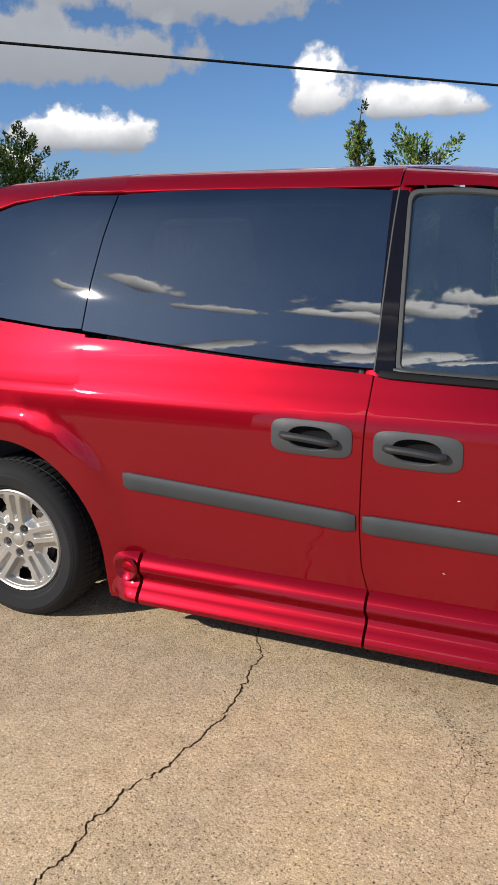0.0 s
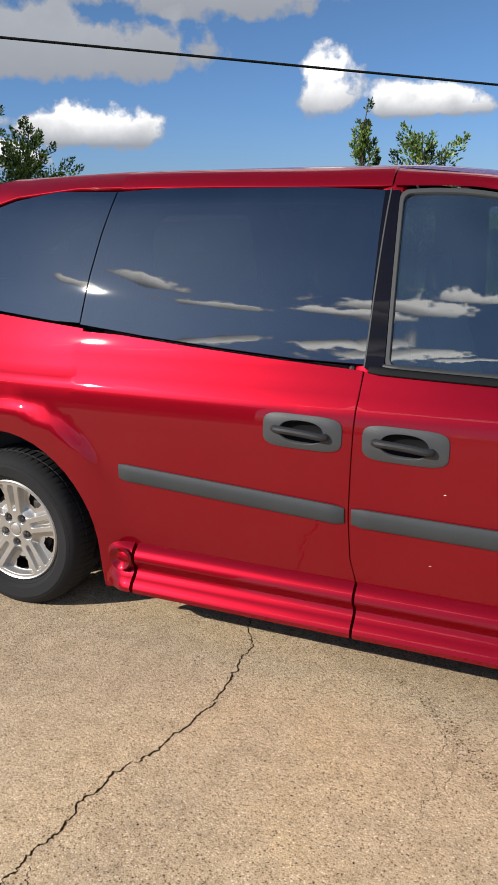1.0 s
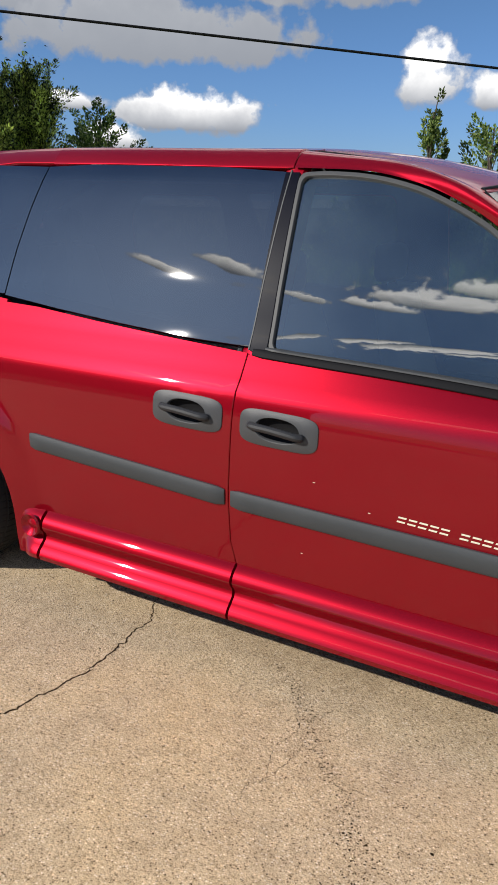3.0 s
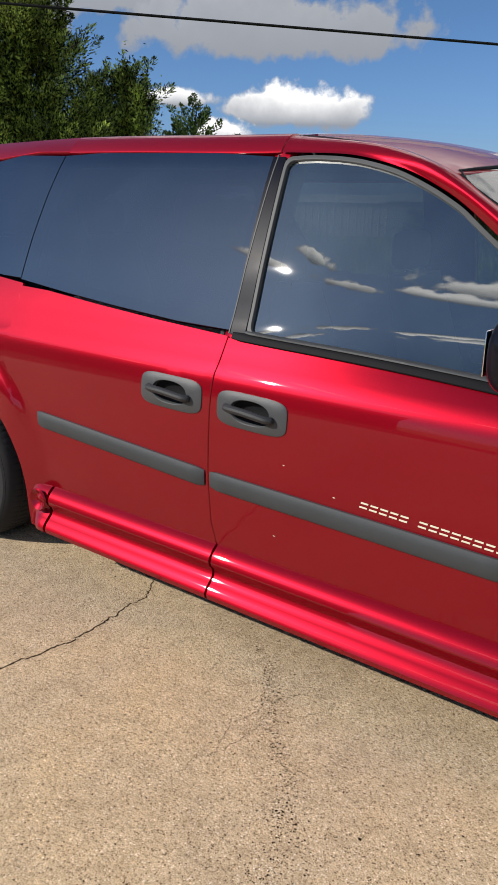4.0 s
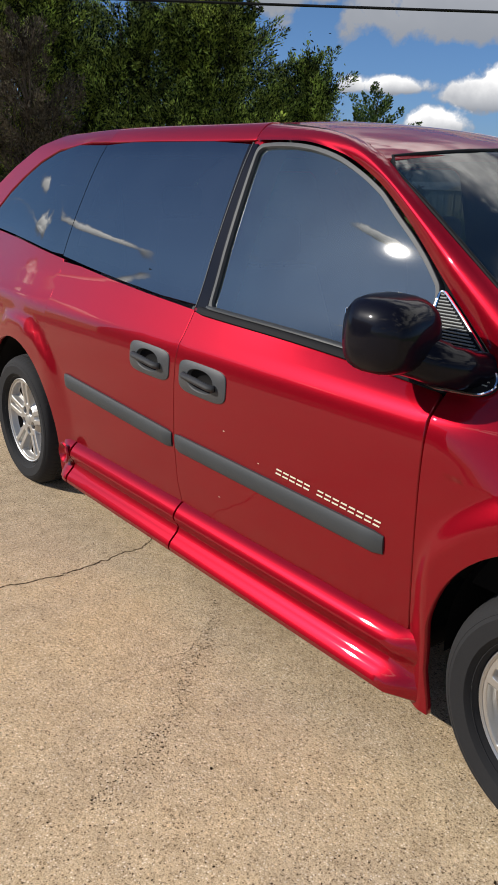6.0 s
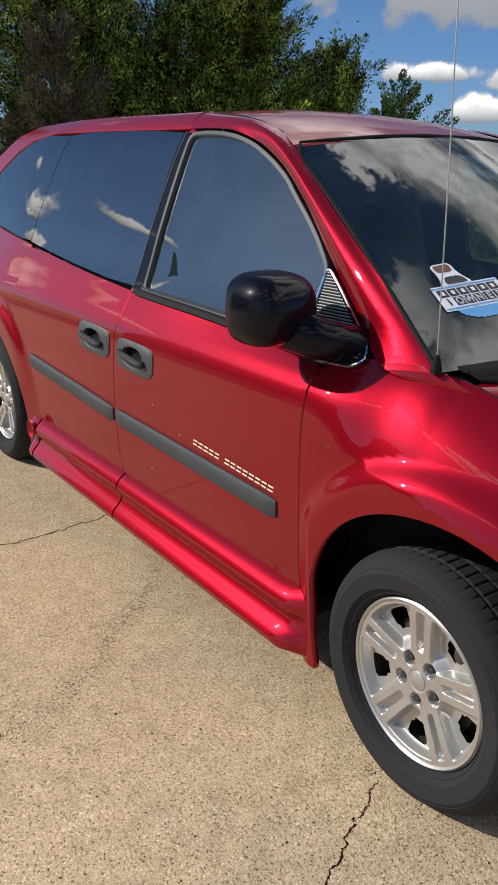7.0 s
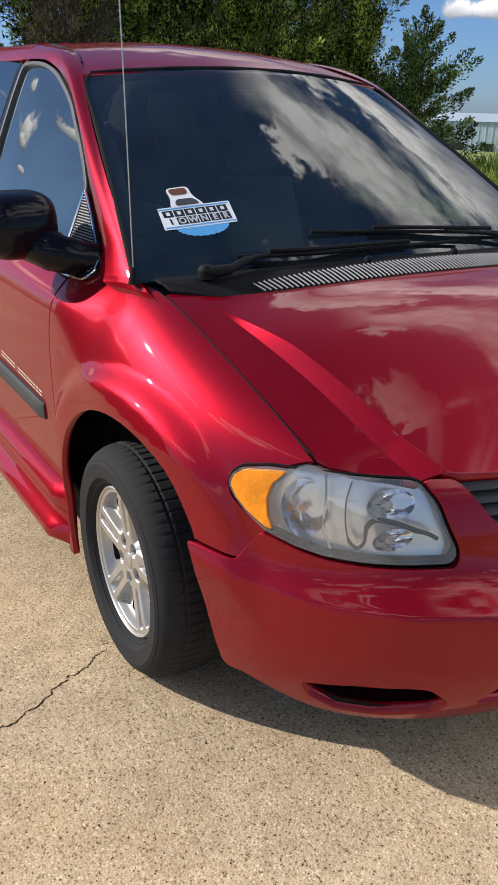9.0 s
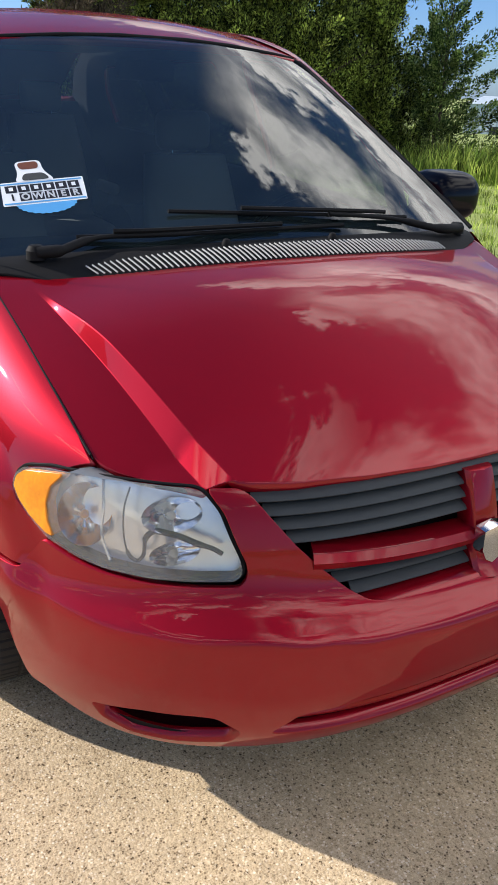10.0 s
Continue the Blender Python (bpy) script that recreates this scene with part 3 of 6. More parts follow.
DIP = pchip(*[(HALF * k, d) for k, d in ((0.0, 0.014), (0.28, 0.010), (0.40, -0.018), (0.47, -0.026), (0.54, -0.026), (0.62, -0.014), (0.70, -0.008), (0.80, -0.022), (0.90, -0.034), (1.0, -0.036))])


def nose(a, z, off=0.0):
    """The surface of the nose at way a and height z, pushed in by off metres. The crease dips along it by DIP."""
    far = a > HALF
    if far:
        a = 2 * HALF - a
    a = max(0.0, min(HALF, a))
    i = min(399, rank(ALONG, a) - 1)
    t = (a - ALONG[i]) / (ALONG[i + 1] - ALONG[i])
    s, c = (NOSE[i][k] * (1 - t) + NOSE[i + 1][k] * t for k in (0, 1))
    h = z - DIP(a) * smooth(0.40, 0.53, z) * smooth(0.70, 0.60, z)
    x, w = X0 + (REACH(h) - off) * s, (WIDTH(z) - off) * c
    if x < 2.3 and z < 0.8:
        w -= flare(x, z, HUBF) * 0.8 * smooth(0.38, 0.56, z)
    return Vector((x, YC + w if far else YC - w, z))


def way_y(y, z):
    """The way along the nose at which it passes y (near half)."""
    c = min(1.0, max(0.0, (YC - y) / WIDTH(z)))
    lo, hi = 0, 400
    while hi - lo > 1:
        m = (lo + hi) // 2
        lo, hi = (m, hi) if NOSE[m][1] > c else (lo, m)
    t = (NOSE[lo][1] - c) / max(1e-9, NOSE[lo][1] - NOSE[hi][1])
    return ALONG[lo] + (ALONG[hi] - ALONG[lo]) * t


def way_x(x, z):
    s = min(1.0, max(0.0, (x - X0) / REACH(z)))
    lo, hi = 0, 400
    while hi - lo > 1:
        m = (lo + hi) // 2
        lo, hi = (m, hi) if NOSE[m][0] < s else (lo, m)
    t = (s - NOSE[lo][0]) / max(1e-9, NOSE[hi][0] - NOSE[lo][0])
    return ALONG[lo] + (ALONG[hi] - ALONG[lo]) * t


def mirrored(fn):
    return lambda u, v: Vector((fn(u, v).x, 2 * YC - fn(u, v).y, fn(u, v).z))


def both(name, outline, fn, mat, parent, **k):
    near = panel(name, outline, fn, mat, parent, **k)
    far = panel(name, outline, mirrored(fn), mat, parent, **k)
    return near, far


# -- fenders: flat side with a flare round the wheel, and a round crown up to the hood
CROWN = pchip((1.1, 1.052), (1.165, 1.055), (1.3, 1.064), (1.42, 1.068), (1.5, 1.064), (1.565, 1.052), (1.75, 0.994), (2.0, 0.903), (2.214, 0.812), (2.3, 0.77))
CROWNY = pchip((1.1, 0.05), (1.165, 0.055), (1.3, 0.078), (1.42, 0.096), (1.5, 0.108), (1.565, 0.121), (1.75, 0.137), (2.0, 0.153), (2.214, 0.172), (2.3, 0.2))
WAIST = pchip((1.1, 0.85), (1.165, 0.85), (1.5, 0.82), (1.8, 0.765), (2.0, 0.73), (2.214, 0.69), (2.3, 0.68))


def fender(x, q):
    zs, zt = WAIST(x), CROWN(x)
    ys = side_y(x, min(zs, q)) + 0.012 * smooth(1.19, 1.45, x)
    if q <= zs:
        return Vector((x, ys + flare(x, q, HUBF) * smooth(1.16, 1.24, x), q))
    a = (q - zs) / (zt - zs)
    a = min(math.pi / 2, a)
    k, lin = 0.55, a / (math.pi / 2)
    z = zs + (zt - zs) * ((1 - k) * math.sin(a) + k * lin)
    y = ys + (CROWNY(x) - ys) * ((1 - k) * (1 - math.cos(a)) + k * lin)
    y += (side_y(x, z) - y) * smooth(1.44, 1.17, x)
    return Vector((x, y + flare(x, q, HUBF) * smooth(1.16, 1.24, x), z))


def crest(x):
    return WAIST(x) + (CROWN(x) - WAIST(x)) * math.pi / 2


def arch(hub, r0, r1, a0, a1, n=22):
    """Points round a wheel opening, from the angle a0 to a1 in degrees."""
    return [(hub + math.cos(radians(a0 + (a1 - a0) * i / n)) * r0, HUBZ + math.sin(radians(a0 + (a1 - a0) * i / n)) * r1) for i in range(n + 1)]


fo = [(1.166, 0.17), (1.166, crest(1.166))]
fo += [(x, crest(x)) for x in (1.25, 1.35, 1.45, 1.5, 1.565, 1.65, 1.75, 1.85, 1.95, 2.05, 2.13)]
fo += [(2.195, crest(2.195) - 0.012), (2.135, 0.804), (2.078, 0.786), (2.052, 0.764), (2.046, 0.735), (2.064, 0.704), (2.098, 0.676), (2.148, 0.648), (2.141, 0.579), (1.994, 0.577)]
for k in range(25):
    ang = 38 + 130 * k / 24
    reach = 0.434 + 0.017 * math.exp(-((ang - 140) / 28) ** 2) - 0.025 * smooth(62, 38, ang)
    fo.append((HUBF + 0.035 + math.cos(radians(ang)) * reach, HUBZ + math.sin(radians(ang)) * reach))
fo += [(1.236, 0.30), (1.255, 0.21), (1.262, 0.168)]
both("front_fender", fo, fender, RED, van, step=0.014)

# -- nose: bumper cover with lamp and grille openings
B = lambda y, z: (way_y(y, z), z)
A = lambda x, z: (way_x(x, z), z)
low = [A(2.108, 0.247), A(2.060, 0.238), A(2.046, 0.252), A(2.038, 0.31), A(2.028, 0.40), A(2.021, 0.49), A(2.014, 0.543), A(1.992, 0.573), A(2.141, 0.573), B(0.072, 0.643), B(0.115, 0.624), B(0.152, 0.617), B(0.216, 0.617), B(0.29, 0.621), B(0.366, 0.625),
       B(0.382, 0.645), B(0.381, 0.668), B(0.367, 0.709), B(0.354, 0.762), B(0.332, 0.803), B(0.385, 0.803), B(0.402, 0.793), B(0.438, 0.742), B(0.473, 0.695), B(0.515, 0.650), B(0.567, 0.602), B(0.608, 0.577), B(0.66, 0.568), B(0.80, 0.563)]
bott = [B(0.80, 0.262), B(0.60, 0.260), B(0.437, 0.250), B(0.326, 0.236), B(0.254, 0.222), B(0.21, 0.216), B(0.161, 0.216), B(0.125, 0.226), B(0.086, 0.240)]
swap = lambda pts: [(2 * HALF - a, z) for a, z in reversed(pts)]
outline = low + swap(low) + swap(bott) + bott
gr_near = [B(0.408, 0.785), B(0.438, 0.742), B(0.473, 0.695), B(0.515, 0.650), B(0.567, 0.602), B(0.608, 0.577), B(0.66, 0.568), B(0.80, 0.563)]
gr_top = [B(0.80, 0.80), B(0.41, 0.80)]
grille_hole = gr_near + swap(gr_near) + swap(gr_top) + gr_top
fog = rounded([B(0.118, 0.303), B(0.188, 0.343), B(0.267, 0.360), B(0.302, 0.360), B(0.352, 0.318), B(0.340, 0.272), B(0.252, 0.241), B(0.187, 0.233), B(0.138, 0.260)], 0.014)
mid = [B(0.398, 0.312), B(0.45, 0.372), B(0.583, 0.388), B(0.80, 0.394)]
intake = mid + swap(mid) + swap([B(0.45, 0.308), B(0.80, 0.312)]) + [B(0.45, 0.308), B(0.80, 0.312)][::-1]
nose_fn = lambda a, z: nose(a, z)
bumper = panel("bumper_cover", rounded(outline, 0.012, 3), nose_fn, RED, van, step=0.02, holes=[fog, [(2 * HALF - a, z) for a, z in reversed(fog)], rounded(intake, 0.02)], thick=0.03,
               extra=[(a, z) for a in np.arange(0.02, 2 * HALF, 0.02) for z in (0.520, 0.532, 0.544, 0.556, 0.567, 0.578, 0.590, 0.602)])
inner = lambda off: (lambda a, z: nose(a, z, off))
for o in (fog, [(2 * HALF - a, z) for a, z in reversed(fog)]):
    ca = sum(p[0] for p in o) / len(o)
    # pocket wears the darkened red, so its shade is painted
    loft("fog_recess", [[nose(ca + (a - ca) * k, 0.303 + (z - 0.303) * q, off) for a, z in o] for k, q, off in ((1.03, 1.06, 0.006), (1.02, 1.05, 0.032), (0.96, 0.94, 0.075), (0.6, 0.5, 0.092), (0.05, 0.05, 0.095))], RED_SHADED, bumper, caps=False)
panel("lower_intake", [(a, z) for a, z in [(way_y(0.37, 0.3), 0.27), (way_y(0.37, 0.3), 0.42), (2 * HALF - way_y(0.37, 0.3), 0.42), (2 * HALF - way_y(0.37, 0.3), 0.27)]], inner(0.055), RED_SHADED, bumper, step=0.06, thick=0)
for z in (0.350,):
    tube("intake_bar", [nose(way_y(0.41, z) + (2 * HALF - 2 * way_y(0.41, z)) * i / 30, z + 0.006 * math.sin(math.pi * i / 30), 0.024) for i in range(31)], 0.010, RED, bumper)
# unseen black skirt behind the lip, added to close a gap in the ground shadow
loft("splash_shield", [[nose(way_y(0.075, 0.25) + (2 * HALF - 2 * way_y(0.075, 0.25)) * i / 40, z, o) for z, o in ((0.150, 0.07), (0.22, 0.012), (0.26, 0.02))] for i in range(41)], BLACK, bumper, closed=False, caps=False)
# unseen plate added to stop sun leaking past the front wheel
a0 = way_y(0.17, 0.25)
loft("belly_pan", [[nose(a0 + (2 * HALF - 2 * a0) * i / 40, z, o) for z, o in ((0.154, 0.068), (0.160, 0.15), (0.170, 0.24))] for i in range(41)], BLACK, bumper, closed=False, caps=False)
a0 = way_y(0.585, 0.58)
loft("grille_lip", [[nose(a0 + (2 * HALF - 2 * a0) * i / 30, 0.564 + dz, o) for dz, o in ((-0.004, 0.002), (0.004, 0.004), (0.010, 0.022), (0.012, 0.058))] for i in range(31)], RED, bumper, closed=False, caps=False)
# -- grille: slats behind a painted cross
grille = panel("grille", grille_hole, inner(0.085), BLACK, van, "black slatted grille with painted cross bars", step=0.05, thick=0)
for z, y0 in ((0.776, 0.416), (0.750, 0.434), (0.724, 0.452), (0.698, 0.473), (0.634, 0.532), (0.611, 0.558), (0.588, 0.592)):
    a0 = way_y(y0 - 0.016, z)
    rings = []
    for i in range(29):
        a = a0 + (2 * HALF - 2 * a0) * i / 28
        rings.append([nose(a, z + 0.013, 0.056), nose(a, z + 0.009, 0.036), nose(a, z + 0.003, 0.022), nose(a, z - 0.004, 0.018), nose(a, z - 0.007, 0.022), nose(a, z - 0.006, 0.055)])
    loft("slat", rings, GREY, grille, sharp=50)


def bar(name, path_pts, half, parent):
    """A painted grille bar: a shallow rounded band along (a, z) points."""
    rings = []
    for i, (a, z) in enumerate(path_pts):
        a1, z1 = path_pts[min(i + 1, len(path_pts) - 1)]
        a2, z2 = path_pts[max(i - 1, 0)]
        d = Vector((a1 - a2, z1 - z2)).normalized()
        n = Vector((-d.y, d.x))
        rings.append([nose(a + n.x * half * u, z + n.y * half * u, o) for u, o in ((-1.0, 0.05), (-1.0, 0.012), (-0.8, 0.0), (0, -0.008), (0.8, 0.0), (1.0, 0.012), (1.0, 0.05))])
    return loft(name, rings, RED, parent)


a0 = way_y(0.502, 0.664)
bar("cross_bar", [(a0 + (2 * HALF - 2 * a0) * i / 30, 0.664 - 0.022 * math.sin(math.pi * i / 30)) for i in range(31)], 0.019, grille)
bar("cross_bar", [(HALF, 0.775 - 0.215 * i / 12) for i in range(13)], 0.038, grille)
# plain shield on the cross
bmx = bmesh.new()
shield = [(-0.036, 0.036), (0, 0.043), (0.036, 0.036), (0.034, -0.01), (0.020, -0.034), (0, -0.046), (-0.020, -0.034), (-0.034, -0.01)]
front = [bmx.verts.new((X0 + REACH(0.63) + 0.016, YC + y, 0.632 + z)) for y, z in shield]
backv = [bmx.verts.new((X0 + REACH(0.63) - 0.01, YC + y * 1.08, 0.632 + z * 1.08)) for y, z in shield]
bmx.faces.new(front)
for i in range(8):
    bmx.faces.new((front[i], front[(i + 1) % 8], backv[(i + 1) % 8], backv[i]))
part("badge", bmx, CHROME, grille, "plain chrome shield badge")

# -- hood
HC = pchip((1.5, 1.098), (1.6, 1.094), (1.75, 1.070), (2.0, 0.990), (2.2, 0.902), (2.35, 0.825), (2.44, 0.772), (2.5, 0.73))


def creases(x):
    """Half-widths of the hood at x: to the upper crease, the lower crease and the edge."""
    t = (x - 1.745) / 0.645
    hi = YC - (0.235 + 0.150 * t)
    return hi, hi + 0.008 + 0.030 * max(0.0, t), YC - CROWNY(min(x, 2.26))


def hood(x, y):
    w = abs(y - YC)
    hi, lo, edge = creases(x)
    zt = CROWN(min(x, 2.26)) - max(0.0, x - 2.26) * 0.25
    z = zt + (HC(x) - zt) * (1 - min(1.15, w / edge) ** 2.4)
    z += 0.036 * smooth(1.66, 2.0, x) * min(1.0, max(0.0, (lo - w) / (lo - hi))) - 0.008 * smooth(1.9, 2.3, x)
    return Vector((x, y, z))


KNOT = (0.0, 0.56, 0.68, 0.85)


def across(x, y):
    w = abs(y - YC)
    hi, lo, edge = creases(x)
    return math.copysign(float(np.interp(w, (0.0, hi, lo, max(edge, lo + 0.03), max(edge, lo + 0.03) + 0.5), (*KNOT, 1.3))), y - YC)


def hood_at(x, v):
    hi, lo, edge = creases(x)
    w = float(np.interp(abs(v), (*KNOT, 1.3), (0.0, hi, lo, max(edge, lo + 0.03), max(edge, lo + 0.03) + 0.5)))
    return hood(x, YC + math.copysign(w, v))


he = [(1.572, 0.128), (1.75, 0.143), (1.9, 0.152), (2.05, 0.164), (2.19, 0.177), (2.225, 0.20), (2.285, 0.27), (2.345, 0.345), (2.385, 0.40), (2.415, 0.50), (2.437, 0.65), (2.448, 0.80), (2.450, YC)]
hr = [(1.735, YC), (1.725, 0.70), (1.70, 0.50), (1.655, 0.32), (1.61, 0.20)]
hood_o = he + [(x, 2 * YC - y) for x, y in reversed(he[:-1])] + [(x, 2 * YC - y) for x, y in reversed(hr[1:])] + hr
panel("hood", [(x, across(x, y)) for x, y in rounded(hood_o, 0.02)], hood_at, RED, van, "red hood with two raised creases", step=0.025, thick=0.03,
      extra=[(x, s * v) for x in np.arange(1.66, 2.44, 0.014) for v in (0.5565, 0.5635, 0.6765, 0.6835) for s in (1, -1)])

# thin black tubes added to draw the dark shut gap along the hood
for turn in (lambda y: y, lambda y: 2 * YC - y):
    tube("hood_seal", [Vector((x, turn(y - 0.0025), hood(x, y).z - 0.0035)) for x, y in [(lx, np.interp(lx, [p[0] for p in he[:5]], [p[1] for p in he[:5]])) for lx in np.linspace(1.58, 2.185, 40)]], 0.0016, BLACK, van, segs=6)

# -- headlamps
lamp_o = [B(0.076, 0.650), B(0.115, 0.633), B(0.152, 0.626), B(0.216, 0.626), B(0.290, 0.630), B(0.358, 0.634), B(0.372, 0.648), B(0.372, 0.667), B(0.358, 0.708), B(0.345, 0.760), B(0.322, 0.797), B(0.306, 0.802), B(0.219, 0.803), B(0.146, 0.801),
          B(0.094, 0.796), A(2.083, 0.780), A(2.062, 0.760), A(2.055, 0.735), A(2.075, 0.708), A(2.106, 0.681)]
lamp_o = rounded(lamp_o, 0.012)
shrink = lambda o, k: [(ca + (a - ca) * k, cz + (z - cz) * k) for ca, cz in [(sum(p[0] for p in o) / len(o), sum(p[1] for p in o) / len(o))] for a, z in o]
flipa = lambda o: [(2 * HALF - a, z) for a, z in reversed(o)]
for near in (True, False):
    fl = (lambda o: o) if near else flipa
    lamp = panel("headlamp", fl(shrink(lamp_o, 1.012)), inner(0.012), BLACK, van, "clear headlamp with amber outer reflector", step=0.05, thick=0.015, holes=[fl(shrink(lamp_o, 0.990))])
    panel("lens", fl(shrink(lamp_o, 0.993)), inner(0.004), LENS, lamp, "slightly hazed clear plastic lens", step=0.04, thick=0)
    panel("bucket", fl([(a, z - 0.004) for a, z in shrink(lamp_o, 0.985)]), inner(0.045), LAMPGREY, lamp, step=0.04, thick=0)
    am = rounded([A(2.064, 0.735), A(2.070, 0.757), A(2.090, 0.774), B(0.098, 0.788), B(0.112, 0.791), B(0.092, 0.762), B(0.082, 0.725), B(0.081, 0.690), B(0.086, 0.660), B(0.078, 0.662), A(2.112, 0.686), A(2.082, 0.710)], 0.006)
    panel("amber_reflector", fl(am), inner(0.0012), AMBER, lamp, "orange side reflector", step=0.02, thick=0.03)
    turn = (lambda p: p) if near else (lambda p: Vector((p.x, 2 * YC - p.y, p.z)))
    for (y, z, ru, rv, dep, fac) in ((0.128, 0.716, 0.052, 0.062, 0.032, 40), (0.262, 0.744, 0.060, 0.034, 0.024, 36), (0.258, 0.672, 0.050, 0.022, 0.018, 30)):
        c = nose(way_y(y, z), z, 0.020)
        rot = Vector((0.75, -0.25 if y < 0.2 else -0.10, 0.42)).normalized().to_track_quat("Z", "Y").to_matrix()
        rings = []
        for j in range(5):
            t = (j + 0.35) / 4.35
            rings.append([turn(c + rot @ Vector((math.cos(q) * ru * t ** 0.7, math.sin(q) * rv * t ** 0.7, dep * (t * t - 1) + 0.0022 * noise.noise(Vector((i * 0.85, j * 1.3, y * 30)))))) for i, q in enumerate([2 * math.pi * i / fac for i in range(fac)])])
        loft("reflector_bowl", rings, BOWL, lamp, "bright faceted reflector bowl", caps=False, sharp=25)
        tip = rot @ Vector((0, 0, 1))
        b0 = c - tip * dep * 0.7
        tube("bulb", [turn(b0), turn(b0 + tip * dep * 0.45), turn(b0 + tip * dep * 0.6)], [0.009, 0.009, 0.003], AMBER if y < 0.2 else CREAM, lamp, "small orange bulb" if y < 0.2 else "pale bulb", segs=8)
    wave = [B(0.206, 0.790), B(0.190, 0.745), B(0.185, 0.695), B(0.189, 0.662), B(0.200, 0.652), B(0.212, 0.668), B(0.217, 0.698), B(0.236, 0.716), B(0.266, 0.712), B(0.300, 0.699), B(0.322, 0.692), B(0.338, 0.682)]
    tube("divider", smoothline([turn(nose(a, z, 0.012)) for a, z in wave], 5), [0.0018] * 14 + [0.004] * 16 + [0.0062] * 17 + [0.005] * 9, DARKGREY, lamp, "dark curved divider", squash=1.0)
    arc = [B(0.168, 0.795), B(0.160, 0.74), B(0.152, 0.69), B(0.160, 0.640)]
    tube("inner_seam", smoothline([turn(nose(a, z, 0.013)) for a, z in arc], 5), 0.003, LAMPGREY, lamp, segs=5)
    # the lens turns back under the hood's edge
    edge_in = [Vector((x, y, hood(x, y).z - 0.014)) for x, y in ((2.150, 0.172), (2.195, 0.180), (2.228, 0.205), (2.258, 0.238), (2.288, 0.275), (2.318, 0.312), (2.344, 0.347))]
    edge_out = [nose(way_y(y, z + 0.003), z + 0.003, 0.0) for y, z in ((0.092, 0.792), (0.125, 0.797), (0.165, 0.799), (0.205, 0.800), (0.25, 0.800), (0.29, 0.799), (0.322, 0.795))]
    rows_ = [[turn(a.lerp(b, t) + Vector((0, 0, 0.004 * math.sin(math.pi * t)))) for a, b in zip(edge_in[1:-1], edge_out[1:-1])] for t in (-0.1, 0.1, 0.4, 0.75, 0.99)]
    loft("lens_top", rows_, LAMPTOP, lamp, "hazed lens edge under the hood", closed=False, caps=False)

# -- windshield, cowl
base_x = lambda k: 1.618 - 0.125 * k * k
base_z = lambda k: 1.112 - 0.030 * k * k


def screen(y, v):
    """Windshield: y at its foot, v from the foot (0) to the header (1)."""
    k = (y - YC) / 0.84
    foot = Vector((base_x(k), y, base_z(k)))
    top = Vector((0.735 - 0.085 * k * k, YC + (y - YC) * 0.752, 1.632 - 0.040 * k * k))
    p = foot.lerp(top, v)
    b = 0.012 * 4 * v * (1 - v)
    return p + Vector((0.5, 0, 0.86)) * b


so = [(YC + 0.84 * u, v) for u, v in [(-1, -0.02), (-1, 0.5), (-1, 0.94), (-0.96, 1.0), (0, 1.0), (0.96, 1.0), (1, 0.94), (1, 0.5), (1, -0.02), (0, -0.02)]]
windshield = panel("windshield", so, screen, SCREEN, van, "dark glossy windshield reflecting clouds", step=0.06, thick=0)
rim = smoothline([screen(YC - 0.84, v) for v in (0, 0.25, 0.5, 0.75, 0.93)] + [screen(YC - 0.80, 1.0)], 5) + [screen(YC + 0.84 * u, 1.0) for u in (-0.8, -0.5, -0.2, 0.2, 0.5, 0.8)] + smoothline([screen(YC + 0.80, 1.0)] + [screen(YC + 0.84, v) for v in (0.93, 0.75, 0.5, 0.25, 0)], 5)
tube("screen_seal", rim, 0.007, BLACK, windshield)


def cowl(y, v):
    k = (y - YC) / 0.84
    foot = Vector((base_x(k) + 0.0, y, base_z(k) - 0.004))
    kk = min(1.0, abs(k))
    hx = 1.735 - 0.165 * kk ** 2.6
    hz = hood(hx, y).z - 0.006
    p = foot.lerp(Vector((hx + 0.012, y, hz)), v)
    return p + Vector((0, 0, 0.012 * math.sin(math.pi * min(1, max(0, v)))))


cowl_o = [(YC - 0.80 + 1.60 * i / 12, -0.3) for i in range(13)] + [(YC + 0.775 - 1.55 * i / 12, 1.0 if 0 < i < 12 else 0.7) for i in range(13)]
cowl_p = panel("cowl_panel", cowl_o, cowl, BLACK, van, "black plastic cowl with vent slots", step=0.07, thick=0.01, out=Vector((0.3, 0, 1)))
for i in range(74):
    y = 0.36 + 0.0152 * i
    if y > 1.48:
        break
    arc = 1 - ((y - YC) / 0.6) ** 2
    v0, v1 = 0.90 - 0.42 * max(0.15, arc) ** 0.5, 0.94
    pts = [cowl(y + 0.02 * (t - 0.5), v0 + (v1 - v0) * t) + Vector((0, 0, 0.006)) for t in (0, 0.33, 0.66, 1)]
    # rib painted pale, as if its edge caught the sun
    tube("vent_rib", pts, 0.0022, RIBLIT, cowl_p, segs=5)
for y in (0.733, 1.07):
    c = cowl(y, 0.35)
    lathe("washer_nozzle", [(0.013, 0.0), (0.013, 0.006), (0.009, 0.016), (0.002, 0.02)], c, BLACK, cowl_p, segs=14, axis="z")
